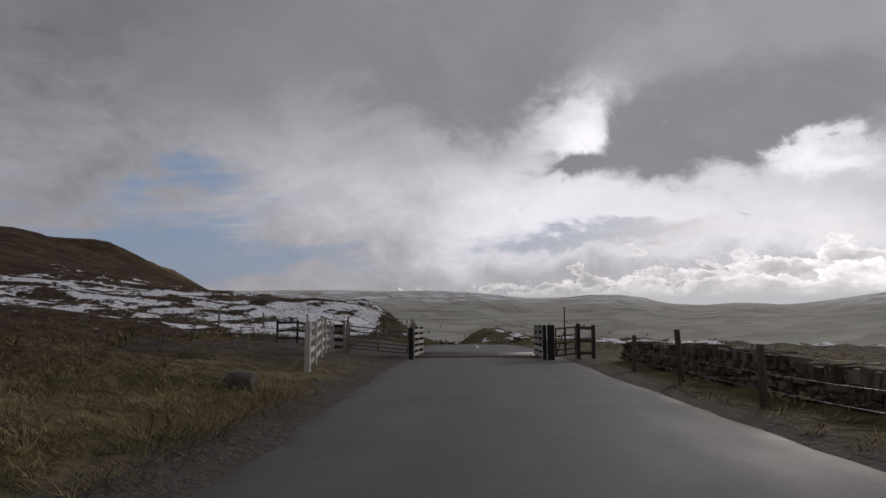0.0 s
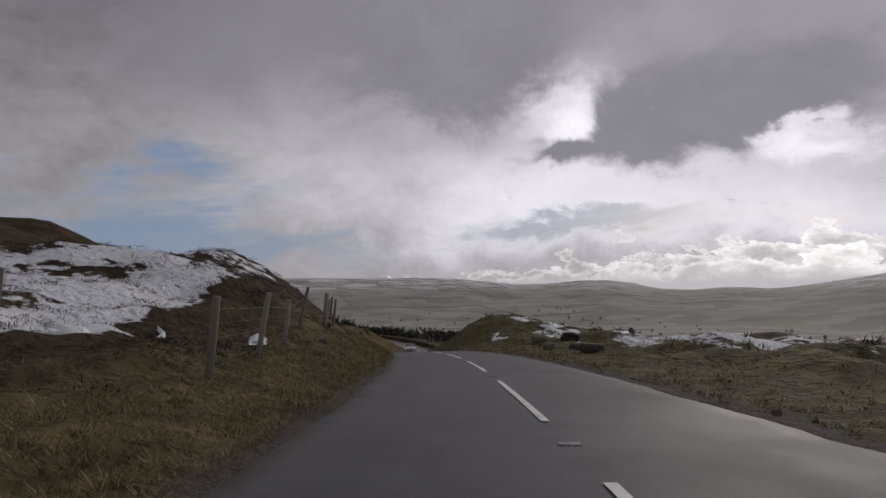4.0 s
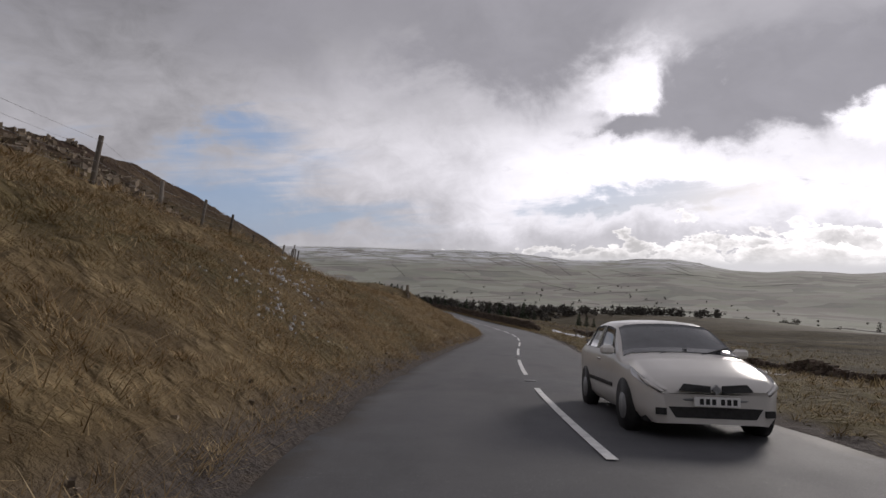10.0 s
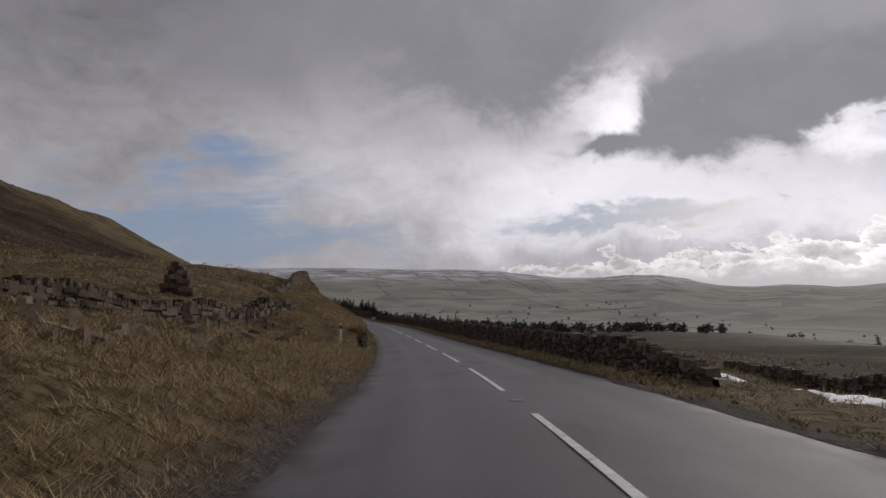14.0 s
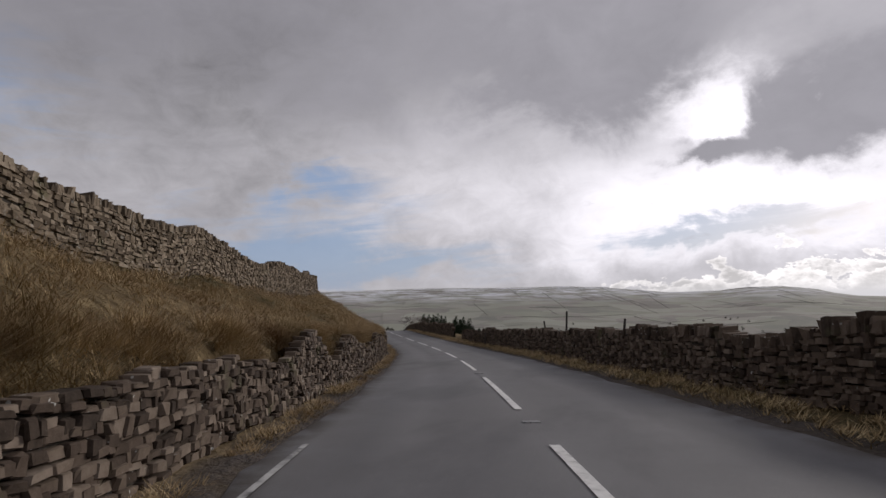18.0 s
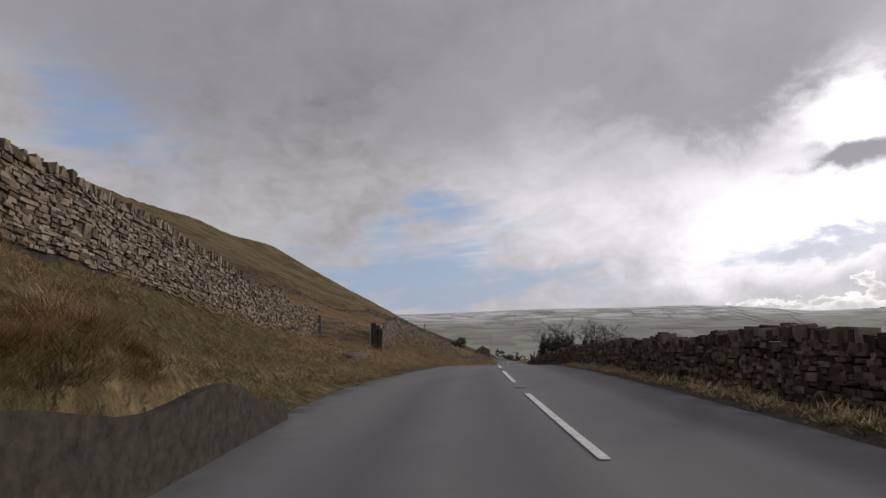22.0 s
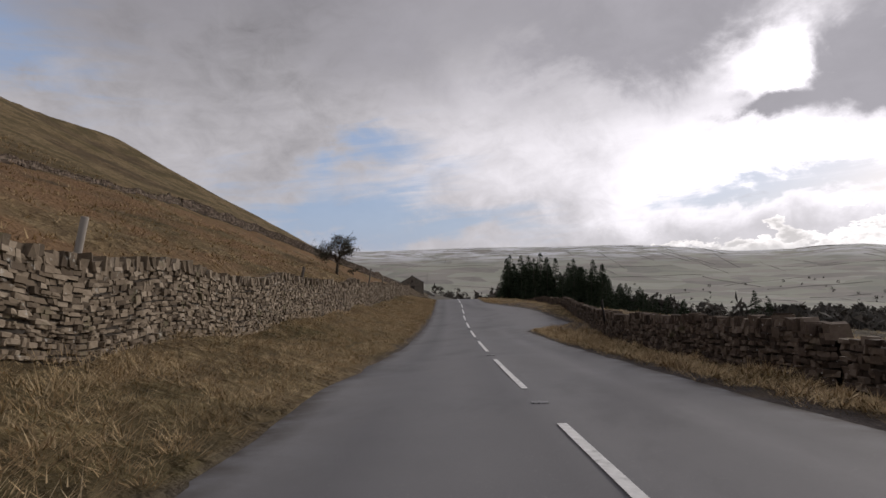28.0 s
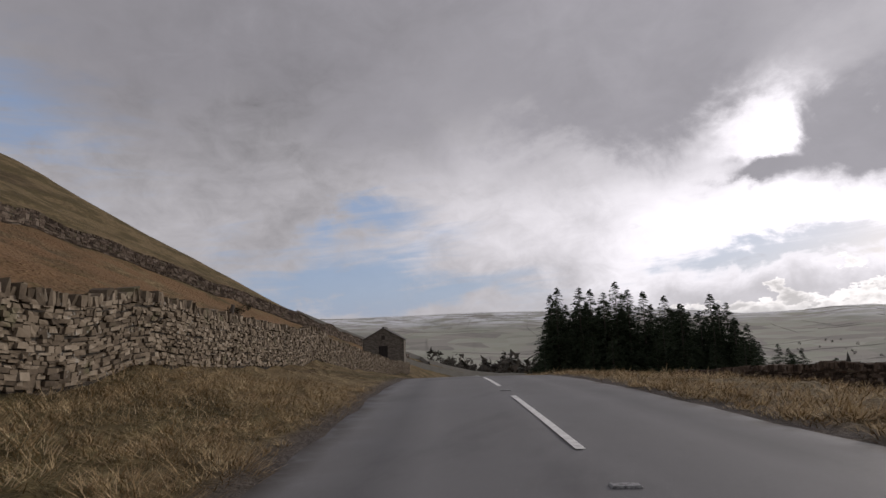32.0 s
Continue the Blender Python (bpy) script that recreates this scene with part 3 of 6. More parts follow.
def simple(name, stops, scale=6.0, rough=0.8, spec=0.3, per=None, detail=5.0, bumpy=0.4, stretch=(1, 1, 1), dist=0.02):
    """Noise-coloured surface; per: 'island' or 'object' also shifts it piece by piece."""
    m, N, b = material(name, rough, spec)
    tc = N.n("ShaderNodeTexCoord").outputs["Object"]
    src = where(N) if per == "island" else tc
    f = N.noise(N.vmath("MULTIPLY", src, stretch), scale, detail, 0.62)
    if per:
        r = N.n("ShaderNodeNewGeometry").outputs["Random Per Island"] if per == "island" else N.n("ShaderNodeObjectInfo").outputs["Random"]
        g = N.math("ADD", N.math("MULTIPLY", f, 0.5), N.math("MULTIPLY", r, 0.5))
    else:
        g = f
    N.put(b.inputs["Base Color"], N.ramp(g, stops))
    if bumpy:
        bump(N, b, f, bumpy, dist)
    return m


def stone_material(per, dull=False):
    m, N, b = material(("mossy_shaded_stone_" if dull else "dry_stone_") + per, 0.92, 0.15)
    p = where(N)
    r = N.n("ShaderNodeNewGeometry").outputs["Random Per Island"] if per == "island" else N.n("ShaderNodeObjectInfo").outputs["Random"]
    f = N.noise(p, 9.0, 6, 0.65)
    g = N.math("ADD", N.math("MULTIPLY", f, 0.45), N.math("MULTIPLY", r, 0.55))
    col = N.ramp(g, [(0.2, (0.075, 0.058, 0.042)), (0.45, (0.155, 0.122, 0.088)), (0.65, (0.235, 0.19, 0.14)), (0.85, (0.34, 0.285, 0.22))])
    # darker copy of the stone: the walls' shade is put into its colour
    if dull:
        col = N.ramp(g, [(0.2, (0.036, 0.027, 0.021)), (0.45, (0.096, 0.072, 0.056)), (0.65, (0.16, 0.125, 0.097)), (0.85, (0.25, 0.205, 0.165))])
    lich = N.math("MULTIPLY", N.map(N.noise(p, 5.0, 5, 0.7), 0.60 if not dull else 0.68, 0.68 if not dull else 0.74), 0.55)
    col = N.mix(lich, col, (0.46, 0.46, 0.42))
    if dull:
        col = N.mix(N.math("MULTIPLY", N.map(N.noise(p, 13.0, 3, 0.5), 0.69, 0.72), N.map(N.noise(p, 1.1, 3, 0.5), 0.42, 0.55)), col, (0.52, 0.52, 0.49))
    moss = N.math("MULTIPLY", N.map(N.noise(p, 1.7, 4, 0.6), 0.58, 0.72), 0.5)
    col = N.mix(moss, col, (0.10, 0.105, 0.05))
    N.put(b.inputs["Base Color"], col)
    bump(N, b, f, 0.6, 0.02)
    return m


M_GROUND, M_GRASS, M_ROAD = ground_material(), grass_material(), asphalt_material()
M_STONE_I, M_STONE_O = stone_material("island"), stone_material("object")
M_MOSSY_SHADED_I, M_MOSSY_SHADED_O = stone_material("island", True), stone_material("object", True)
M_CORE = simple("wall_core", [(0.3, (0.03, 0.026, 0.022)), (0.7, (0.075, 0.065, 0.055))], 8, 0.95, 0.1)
M_PAINT = simple("road_paint", [(0.25, (0.30, 0.30, 0.29)), (0.42, (0.62, 0.62, 0.60)), (0.7, (0.80, 0.80, 0.78))], 7, 0.6, 0.3, bumpy=0.2)
M_WORN = simple("worn_paint", [(0.35, (0.12, 0.12, 0.12)), (0.5, (0.36, 0.36, 0.35)), (0.7, (0.6, 0.6, 0.58))], 5, 0.6, 0.3, bumpy=0.2)
M_WOOD = simple("weathered_wood", [(0.25, (0.075, 0.063, 0.052)), (0.5, (0.17, 0.15, 0.128)), (0.75, (0.29, 0.265, 0.235))], 9, 0.9, 0.15, "object", stretch=(1, 1, 0.12))
M_RAIL = simple("bleached_rail", [(0.2, (0.20, 0.185, 0.165)), (0.5, (0.36, 0.345, 0.32)), (0.8, (0.50, 0.485, 0.455))], 7, 0.85, 0.2, "object", stretch=(0.15, 1, 1))
M_TARRED = simple("tarred_wood", [(0.3, (0.022, 0.019, 0.018)), (0.7, (0.065, 0.055, 0.05))], 9, 0.8, 0.25, "object", stretch=(1, 1, 0.15))
M_WIRE = simple("galvanised_wire", [(0.3, (0.12, 0.12, 0.12)), (0.7, (0.25, 0.25, 0.25))], 20, 0.5, 0.5, bumpy=0)
M_STEEL = simple("galvanised_steel", [(0.3, (0.17, 0.175, 0.18)), (0.7, (0.33, 0.335, 0.34))], 12, 0.5, 0.5, bumpy=0.15)
M_RUST = simple("worn_grid_steel", [(0.3, (0.06, 0.048, 0.04)), (0.7, (0.22, 0.20, 0.19))], 12, 0.45, 0.5, bumpy=0.2)
M_ROCK = simple("moor_rock", [(0.25, (0.03, 0.026, 0.022)), (0.5, (0.08, 0.07, 0.06)), (0.8, (0.17, 0.155, 0.135))], 3, 0.9, 0.2, "object", bumpy=0.8, dist=0.06)
M_HEATHER = simple("heather", [(0.2, (0.022, 0.015, 0.013)), (0.5, (0.055, 0.038, 0.03)), (0.8, (0.11, 0.078, 0.055))], 3, 0.95, 0.1, "island", bumpy=0)
M_SNOW = simple("old_snow", [(0.3, (0.62, 0.65, 0.70)), (0.7, (0.82, 0.84, 0.87))], 5, 0.7, 0.3, bumpy=0.4)
M_BARK = simple("bark", [(0.3, (0.035, 0.03, 0.026)), (0.7, (0.12, 0.105, 0.088))], 8, 0.95, 0.1)
M_TWIG = simple("twigs", [(0.3, (0.05, 0.038, 0.03)), (0.7, (0.12, 0.095, 0.075))], 5, 0.95, 0.1, "island", bumpy=0)
M_NEEDLE = simple("spruce_needles", [(0.2, (0.018, 0.028, 0.016)), (0.5, (0.036, 0.052, 0.030)), (0.8, (0.065, 0.082, 0.046))], 4, 0.9, 0.15, "island", bumpy=0)
M_THORN = simple("thorn_leaves", [(0.2, (0.03, 0.03, 0.022)), (0.8, (0.085, 0.08, 0.055))], 5, 0.9, 0.15, "island", bumpy=0)
# distant woods, their colour greyed towards the haze
M_WOODS = simple("far_woods", [(0.2, (0.05, 0.048, 0.042)), (0.5, (0.085, 0.08, 0.07)), (0.8, (0.14, 0.125, 0.105))], 0.3, 0.95, 0.1, "island", bumpy=0)
M_SLATE = simple("stone_slates", [(0.3, (0.055, 0.052, 0.05)), (0.7, (0.15, 0.142, 0.135))], 5, 0.8, 0.25, "island")


# ---- mesh helpers ----
def mesh_of(name, verts, faces, mat, smooth_shade=False):
    me = bpy.data.meshes.new(name)
    me.from_pydata([tuple(v) for v in verts], [], [tuple(f) for f in faces])
    if mat:
        me.materials.append(mat)
    if smooth_shade:
        me.polygons.foreach_set("use_smooth", [True] * len(me.polygons))
    me.update()
    return me


def big_mesh(name, verts, quads=None, tris=None, mat=None, smooth_shade=False):
    """Mesh from numpy arrays, fast."""
    verts = np.asarray(verts, np.float32)
    parts, sizes = [], []
    for f in (quads, tris):
        if f is not None and len(f):
            f = np.asarray(f, np.int32)
            parts.append(f.ravel())
            sizes += [np.full(len(f), f.shape[1], np.int32)]
    loops, sizes = np.concatenate(parts), np.concatenate(sizes)
    me = bpy.data.meshes.new(name)
    me.vertices.add(len(verts))
    me.vertices.foreach_set("co", verts.ravel())
    me.loops.add(len(loops))
    me.loops.foreach_set("vertex_index", loops)
    me.polygons.add(len(sizes))
    me.polygons.foreach_set("loop_start", np.concatenate([[0], np.cumsum(sizes)[:-1]]).astype(np.int32))
    me.polygons.foreach_set("use_smooth", np.full(len(sizes), smooth_shade))
    if mat:
        me.materials.append(mat)
    me.update(calc_edges=True)
    return me


def set_attr(me, name, values):
    a = me.attributes.new(name, "FLOAT", "POINT")
    a.data.foreach_set("value", np.asarray(values, np.float32).ravel())


def part(name, me, parent, m=None, label="", mat=None):
    ob = new(name, me)
    ob.parent = parent
    if m is not None:
        ob.matrix_basis = m
    return tagged(ob, label) if label else ob


def thing(name, label, category, m=None, group="", kind="", me=None):
    ob = new(name, me)
    if m is not None:
        ob.matrix_basis = m
    return tagged(ob, label, category, group, kind)


def box_mesh(name, size, mat, bevel=0.0, jitter=0.0, seed=0, centre=(0, 0, 0)):
    bm = bmesh.new()
    bmesh.ops.create_cube(bm, size=1.0)
    r = random.Random(seed)
    for v in bm.verts:
        v.co = Vector([v.co[i] * size[i] + centre[i] + r.uniform(-jitter, jitter) for i in range(3)])
    if bevel:
        bmesh.ops.bevel(bm, geom=list(bm.edges), offset=bevel, segments=1, affect="EDGES")
    me = bpy.data.meshes.new(name)
    bm.to_mesh(me)
    bm.free()
    me.materials.append(mat)
    return me


def tube(name, pts, radii, mat, sides=6):
    """A tapered round bar through points."""
    verts, faces = [], []
    pts = [Vector(p) for p in pts]
    for i, p in enumerate(pts):
        t = (pts[min(i + 1, len(pts) - 1)] - pts[max(i - 1, 0)]).normalized()
        a = t.orthogonal().normalized()
        b = t.cross(a)
        for j in range(sides):
            an = 2 * math.pi * j / sides
            verts.append(p + (a * math.cos(an) + b * math.sin(an)) * radii[min(i, len(radii) - 1)])
        if i:
            for j in range(sides):
                k = (i - 1) * sides
                faces.append((k + j, k + (j + 1) % sides, k + sides + (j + 1) % sides, k + sides + j))
    faces.append(tuple(range(sides))[::-1])
    faces.append(tuple(range(len(verts) - sides, len(verts))))
    return mesh_of(name, verts, faces, mat, sides > 5)


# ---- ground ----
def build_ground():
    s = [np.arange(-30, -6, 1.0), np.arange(-6, 480, 0.65), np.arange(480, 500, 1.0), 500 + np.cumsum(1.0 * 1.035 ** np.arange(150))]
    s = np.concatenate([np.array([-400, -200, -120, -80, -60, -50, -40, -35]), *s])
    s = s[s < 5600]
    pos = [2.3, 2.55, 2.75, 2.95, 3.1, 3.3, 3.6, 3.9, 4.1, 4.4]
    while pos[-1] < 5200:
        pos.append(pos[-1] + min(max(0.5, 0.066 * pos[-1]), 160))
    pos = np.array(pos)
    d = np.concatenate([-pos[::-1], [-1.0, 1.0], pos])
    S, D = np.meshgrid(s, d, indexing="ij")
    P = place(S, D)
    nr, nc = S.shape
    i = np.arange(nr * nc).reshape(nr, nc)
    q = np.stack([i[:-1, :-1], i[:-1, 1:], i[1:, 1:], i[1:, :-1]], -1).reshape(-1, 4)
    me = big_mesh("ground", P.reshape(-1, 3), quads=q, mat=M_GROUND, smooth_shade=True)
    r = np.hypot(P[..., 0], P[..., 1])
    u = np.abs(D) - 3.1
    X, Y = P[..., 0], P[..., 1]
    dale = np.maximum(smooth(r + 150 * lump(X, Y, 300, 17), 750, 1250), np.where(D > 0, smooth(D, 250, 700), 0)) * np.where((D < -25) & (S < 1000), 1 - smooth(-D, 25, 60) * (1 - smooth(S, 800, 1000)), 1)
    heath = np.where(D < 0, (1 - smooth(S, 178, 205)) * np.maximum(smooth(u, 14, 24), (1 - smooth(S, 94, 110)) * smooth(u, 2.4, 5.0)), 0.85 * smooth(u, 5, 13) * (1 - dale) * (1 - 0.5 * smooth(S, 300, 420))) + 0.5 * smooth(lump(X, Y, 60, 9), 0.2, 0.8) * smooth(u, 15, 30) * (1 - dale)
    heath = np.maximum(heath, np.where(D < 0, 1.0 * smooth(-D, 26, 42) * (1 - smooth(S, 400, 500)) * smooth(S, 20, 50), 0))
    snow = np.zeros_like(S)
    snow = np.maximum(snow, np.where(D < 0, smooth(S, 50, 66) * (1 - smooth(S, 112, 140)) * smooth(u, 20, 30) * (1 - smooth(u, 55, 80)) * (0.52 + 0.3 * lump(X, Y, 16, 14)), 0))
    snow = np.maximum(snow, np.where(D < 0, (1 - smooth(S, 78, 100)) * smooth(S, 20, 45) * smooth(u, 4.2, 7) * (0.80 - 0.05 * smooth(S, 60, 70) + 0.24 * lump(X, Y, 6, 11)) * (1 - 0.15 * smooth(u, 13, 18)) * (1 - 0.5 * smooth(S, 74, 82)), 0))
    snow = np.maximum(snow, np.where(D < 0, smooth(S, 78, 90) * (1 - smooth(S, 120, 135)) * smooth(u, 12, 24) * 0.42, 0))
    snow = np.maximum(snow, np.where(D > 0, (1 - smooth(S, 95, 118)) * smooth(S, 20, 35) * smooth(u, 3.5, 7) * (0.64 + 0.2 * lump(X, Y, 12, 12)), 0))
    snow = np.maximum(snow, np.where(D > 0, smooth(S, 120, 140) * (1 - smooth(S, 180, 200)) * np.exp(-((u - 6.5) / 2.0) ** 2) * 0.62, 0))
    snow = np.maximum(snow, np.where(D < 0, smooth(S, 168, 180) * (1 - smooth(S, 198, 206)) * smooth(u, 4, 7) * (1 - smooth(u, 20, 30)) * 0.40, 0))
    far_snow = smooth(P[..., 2], -35, 45) * smooth(r, 2600, 3600)
    gravel = np.where(D < 0, np.maximum(1 - smooth(u, 0.05, 0.55), smooth(S, 12, 20) * (1 - smooth(S, 36, 44)) * (1 - smooth(u, 7, 12))), 1 - smooth(u, 0.1, 0.8))
    gravel = np.maximum(gravel, np.where(D > 0, smooth(S, 15, 25) * (1 - smooth(S, 44, 58)) * (1 - smooth(u, 2, 6)) * 0.4, 0))
    gravel = np.maximum(gravel, np.where((D > 0) & (S > 428) & (S < 470), 1 - smooth(u, 4.6, 5.6), 0))
    gravel = gravel * (1 - smooth(S, 520, 590))
    moss = (1 - smooth(S + 12 * lump(X, Y, 20, 41), 75, 125)) * np.where(D > 0, 1, 0.9) + np.where(D > 0, 0.55 * smooth(S, 60, 120) * (1 - smooth(S, 200, 320)), 0)
    moor = np.where(D > 0, smooth(u, 9, 22) * (1 - dale), 0)
    bracken = np.where(D < 0, 0.85 * smooth(-D, 9, 14) * (1 - smooth(-D, 34, 52)) * smooth(S, 300, 335) * (1 - smooth(S, 540, 620)), 0)
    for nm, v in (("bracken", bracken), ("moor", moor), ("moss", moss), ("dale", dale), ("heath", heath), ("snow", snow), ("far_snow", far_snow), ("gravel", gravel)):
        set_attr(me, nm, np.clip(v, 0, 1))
    thing("ground", "rough tan moor grass slopes falling to a green dale", "ground", kind="structure", me=me)


build_ground()


# ---- road ----
def build_road():
    s = np.arange(-30, 600, 1.0)
    off = np.array([-1.0, -0.97, -0.85, -0.66, -0.5, -0.34, -0.15, 0.0, 0.15, 0.34, 0.5, 0.66, 0.85, 0.97, 1.0])
    el = np.interp(s, [e[0] for e in EDGE_L], [e[1] for e in EDGE_L])
    er = right_edge(s)
    wob = 0.09 * lump(s, 0 * s, 3.0, 21) + 0.05 * lump(s, 0 * s, 0.9, 22)
    wob2 = 0.09 * lump(s, 0 * s, 3.3, 23) + 0.05 * lump(s, 0 * s, 1.0, 24)
    D = np.where(off[None] < 0, off[None] * (el + wob)[:, None], off[None] * (er + wob2)[:, None])
    p, n = line_at(s)
    P = np.empty((len(s), len(off), 3))
    P[..., :2] = p[:, None, :2] + n[:, None] * D[..., None]
    P[..., 2] = p[:, None, 2] + 0.03 - 0.012 * np.minimum(np.abs(D), 3.4) - 0.05 * (np.abs(off[None]) > 0.98) + 0.006 * lump(P[..., 0], P[..., 1], 3, 25)
    nr, nc = D.shape
    i = np.arange(nr * nc).reshape(nr, nc)
    q = np.stack([i[:-1, :-1], i[:-1, 1:], i[1:, 1:], i[1:, :-1]], -1).reshape(-1, 4)
    me = big_mesh("road", P.reshape(-1, 3), quads=q, mat=M_ROAD, smooth_shade=True)
    a = np.abs(D)
    set_attr(me, "track", np.exp(-((a - 0.75) / 0.3) ** 2) + np.exp(-((a - 2.15) / 0.3) ** 2))
    set_attr(me, "age", np.broadcast_to(smooth(s + 8 * lump(s, 0 * s, 30, 7), 130, 210)[:, None], D.shape))
    set_attr(me, "rim", np.broadcast_to(smooth(np.abs(off), 0.8, 1.0)[None], D.shape))
    return thing("road", "narrow grey asphalt moor road with worn wheel tracks", "road", kind="structure", me=me)


ROAD = build_road()


def strip(name, s0, s1, d, width, lift, mat):
    s = np.linspace(s0, s1, max(2, int((s1 - s0) / 0.75) + 1))
    p, n = line_at(s)
    rows = []
    for k in (-1, 1):
        q = np.empty((len(s), 3))
        q[:, :2] = p[:, :2] + n * (d + k * width / 2)
        q[:, 2] = p[:, 2] + lift - 0.012 * abs(d)
        rows.append(q)
    v = np.concatenate(rows)
    k = len(s)
    return mesh_of(name, v, [(i, k + i, k + i + 1, i + 1) for i in range(k - 1)], mat)


# broken centre line: six metres on, three off, a stud in each gap; it wanders a little between relays
STUD = 30.66


def relay(k):
    return -1.8 if k > 40 else -1.5 * min(1.0, max(0.0, (k - 22) / 5))


def line_off(s):
    return -0.22 * float(smooth(s, 350, 392) * (1 - smooth(s, 446, 466)))


for k in range(0, 56):
    a = STUD + 9.0 * k - 7.5 + relay(k)
    if a > 25:
        part("centre_mark", strip("centre_mark", a, a + 6.0, line_off(a + 3), 0.11, 0.042, M_PAINT), ROAD)
for a, b in ((236.5, 239.5), (240.5, 245.0), (288.0, 292.5), (293.5, 299.0), (300.0, 303.0)):
    part("edge_mark", strip("edge_mark", a, b, -2.62, 0.07, 0.042, M_WORN), ROAD, None, "worn pale edge line")
M_RUBBER = simple("stud_rubber", [(0.3, (0.03, 0.03, 0.03)), (0.7, (0.3, 0.3, 0.3))], 30, 0.5, 0.4, bumpy=0.1)
STUD_MESH = box_mesh("road_stud", (0.24, 0.13, 0.035), M_RUBBER, 0.012, 0.003, 1)
for k in range(0, 52):
    a = STUD + 9.0 * k + relay(k)
    p, n = line_at(a)
    part("road_stud", STUD_MESH, ROAD, Matrix.Translation((p[0] + n[0] * line_off(a), p[1] + n[1] * line_off(a), p[2] + 0.03)) @ Matrix.Rotation(turn_at(a), 4, "Z"))


# ---- dry-stone walls ----
CUBE = np.array([(-1, -1, -1), (1, -1, -1), (1, 1, -1), (-1, 1, -1), (-1, -1, 1), (1, -1, 1), (1, 1, 1), (-1, 1, 1)]) / 2
CUBE_Q = np.array([(0, 1, 5, 4), (1, 2, 6, 5), (2, 3, 7, 6), (3, 0, 4, 7), (4, 5, 6, 7), (3, 2, 1, 0)])


def stone_variants(mat, n=8):
    out = []
    for i in range(n):
        bm = bmesh.new()
        bmesh.ops.create_cube(bm, size=1.0)
        r = random.Random(100 + i)
        bmesh.ops.bevel(bm, geom=list(bm.edges), offset=0.14, segments=1, affect="EDGES")
        for v in bm.verts:
            v.co += Vector([r.uniform(-0.06, 0.06) for _ in range(3)])
        me = bpy.data.meshes.new("stone")
        bm.to_mesh(me)
        bm.free()
        me.materials.append(mat)
        out.append(me)
    return out


STONES, MOSSY_SHADED_STONES = stone_variants(M_STONE_O), stone_variants(M_MOSSY_SHADED_O)


def wall_line(s0, s1, d_of, step=0.5):
    s = np.arange(s0, s1 + step * 0.5, step)
    d = np.interp(s, [a for a, _ in d_of], [b for _, b in d_of])
    p = place(s, d)
    k = np.hanning(9)
    k /= k.sum()
    p[:, 2] = np.convolve(np.pad(p[:, 2], 4, "edge"), k, "valid")
    arc = np.concatenate([[0], np.cumsum(np.linalg.norm(np.diff(p[:, :2], axis=0), axis=1))])
    return s, p, arc


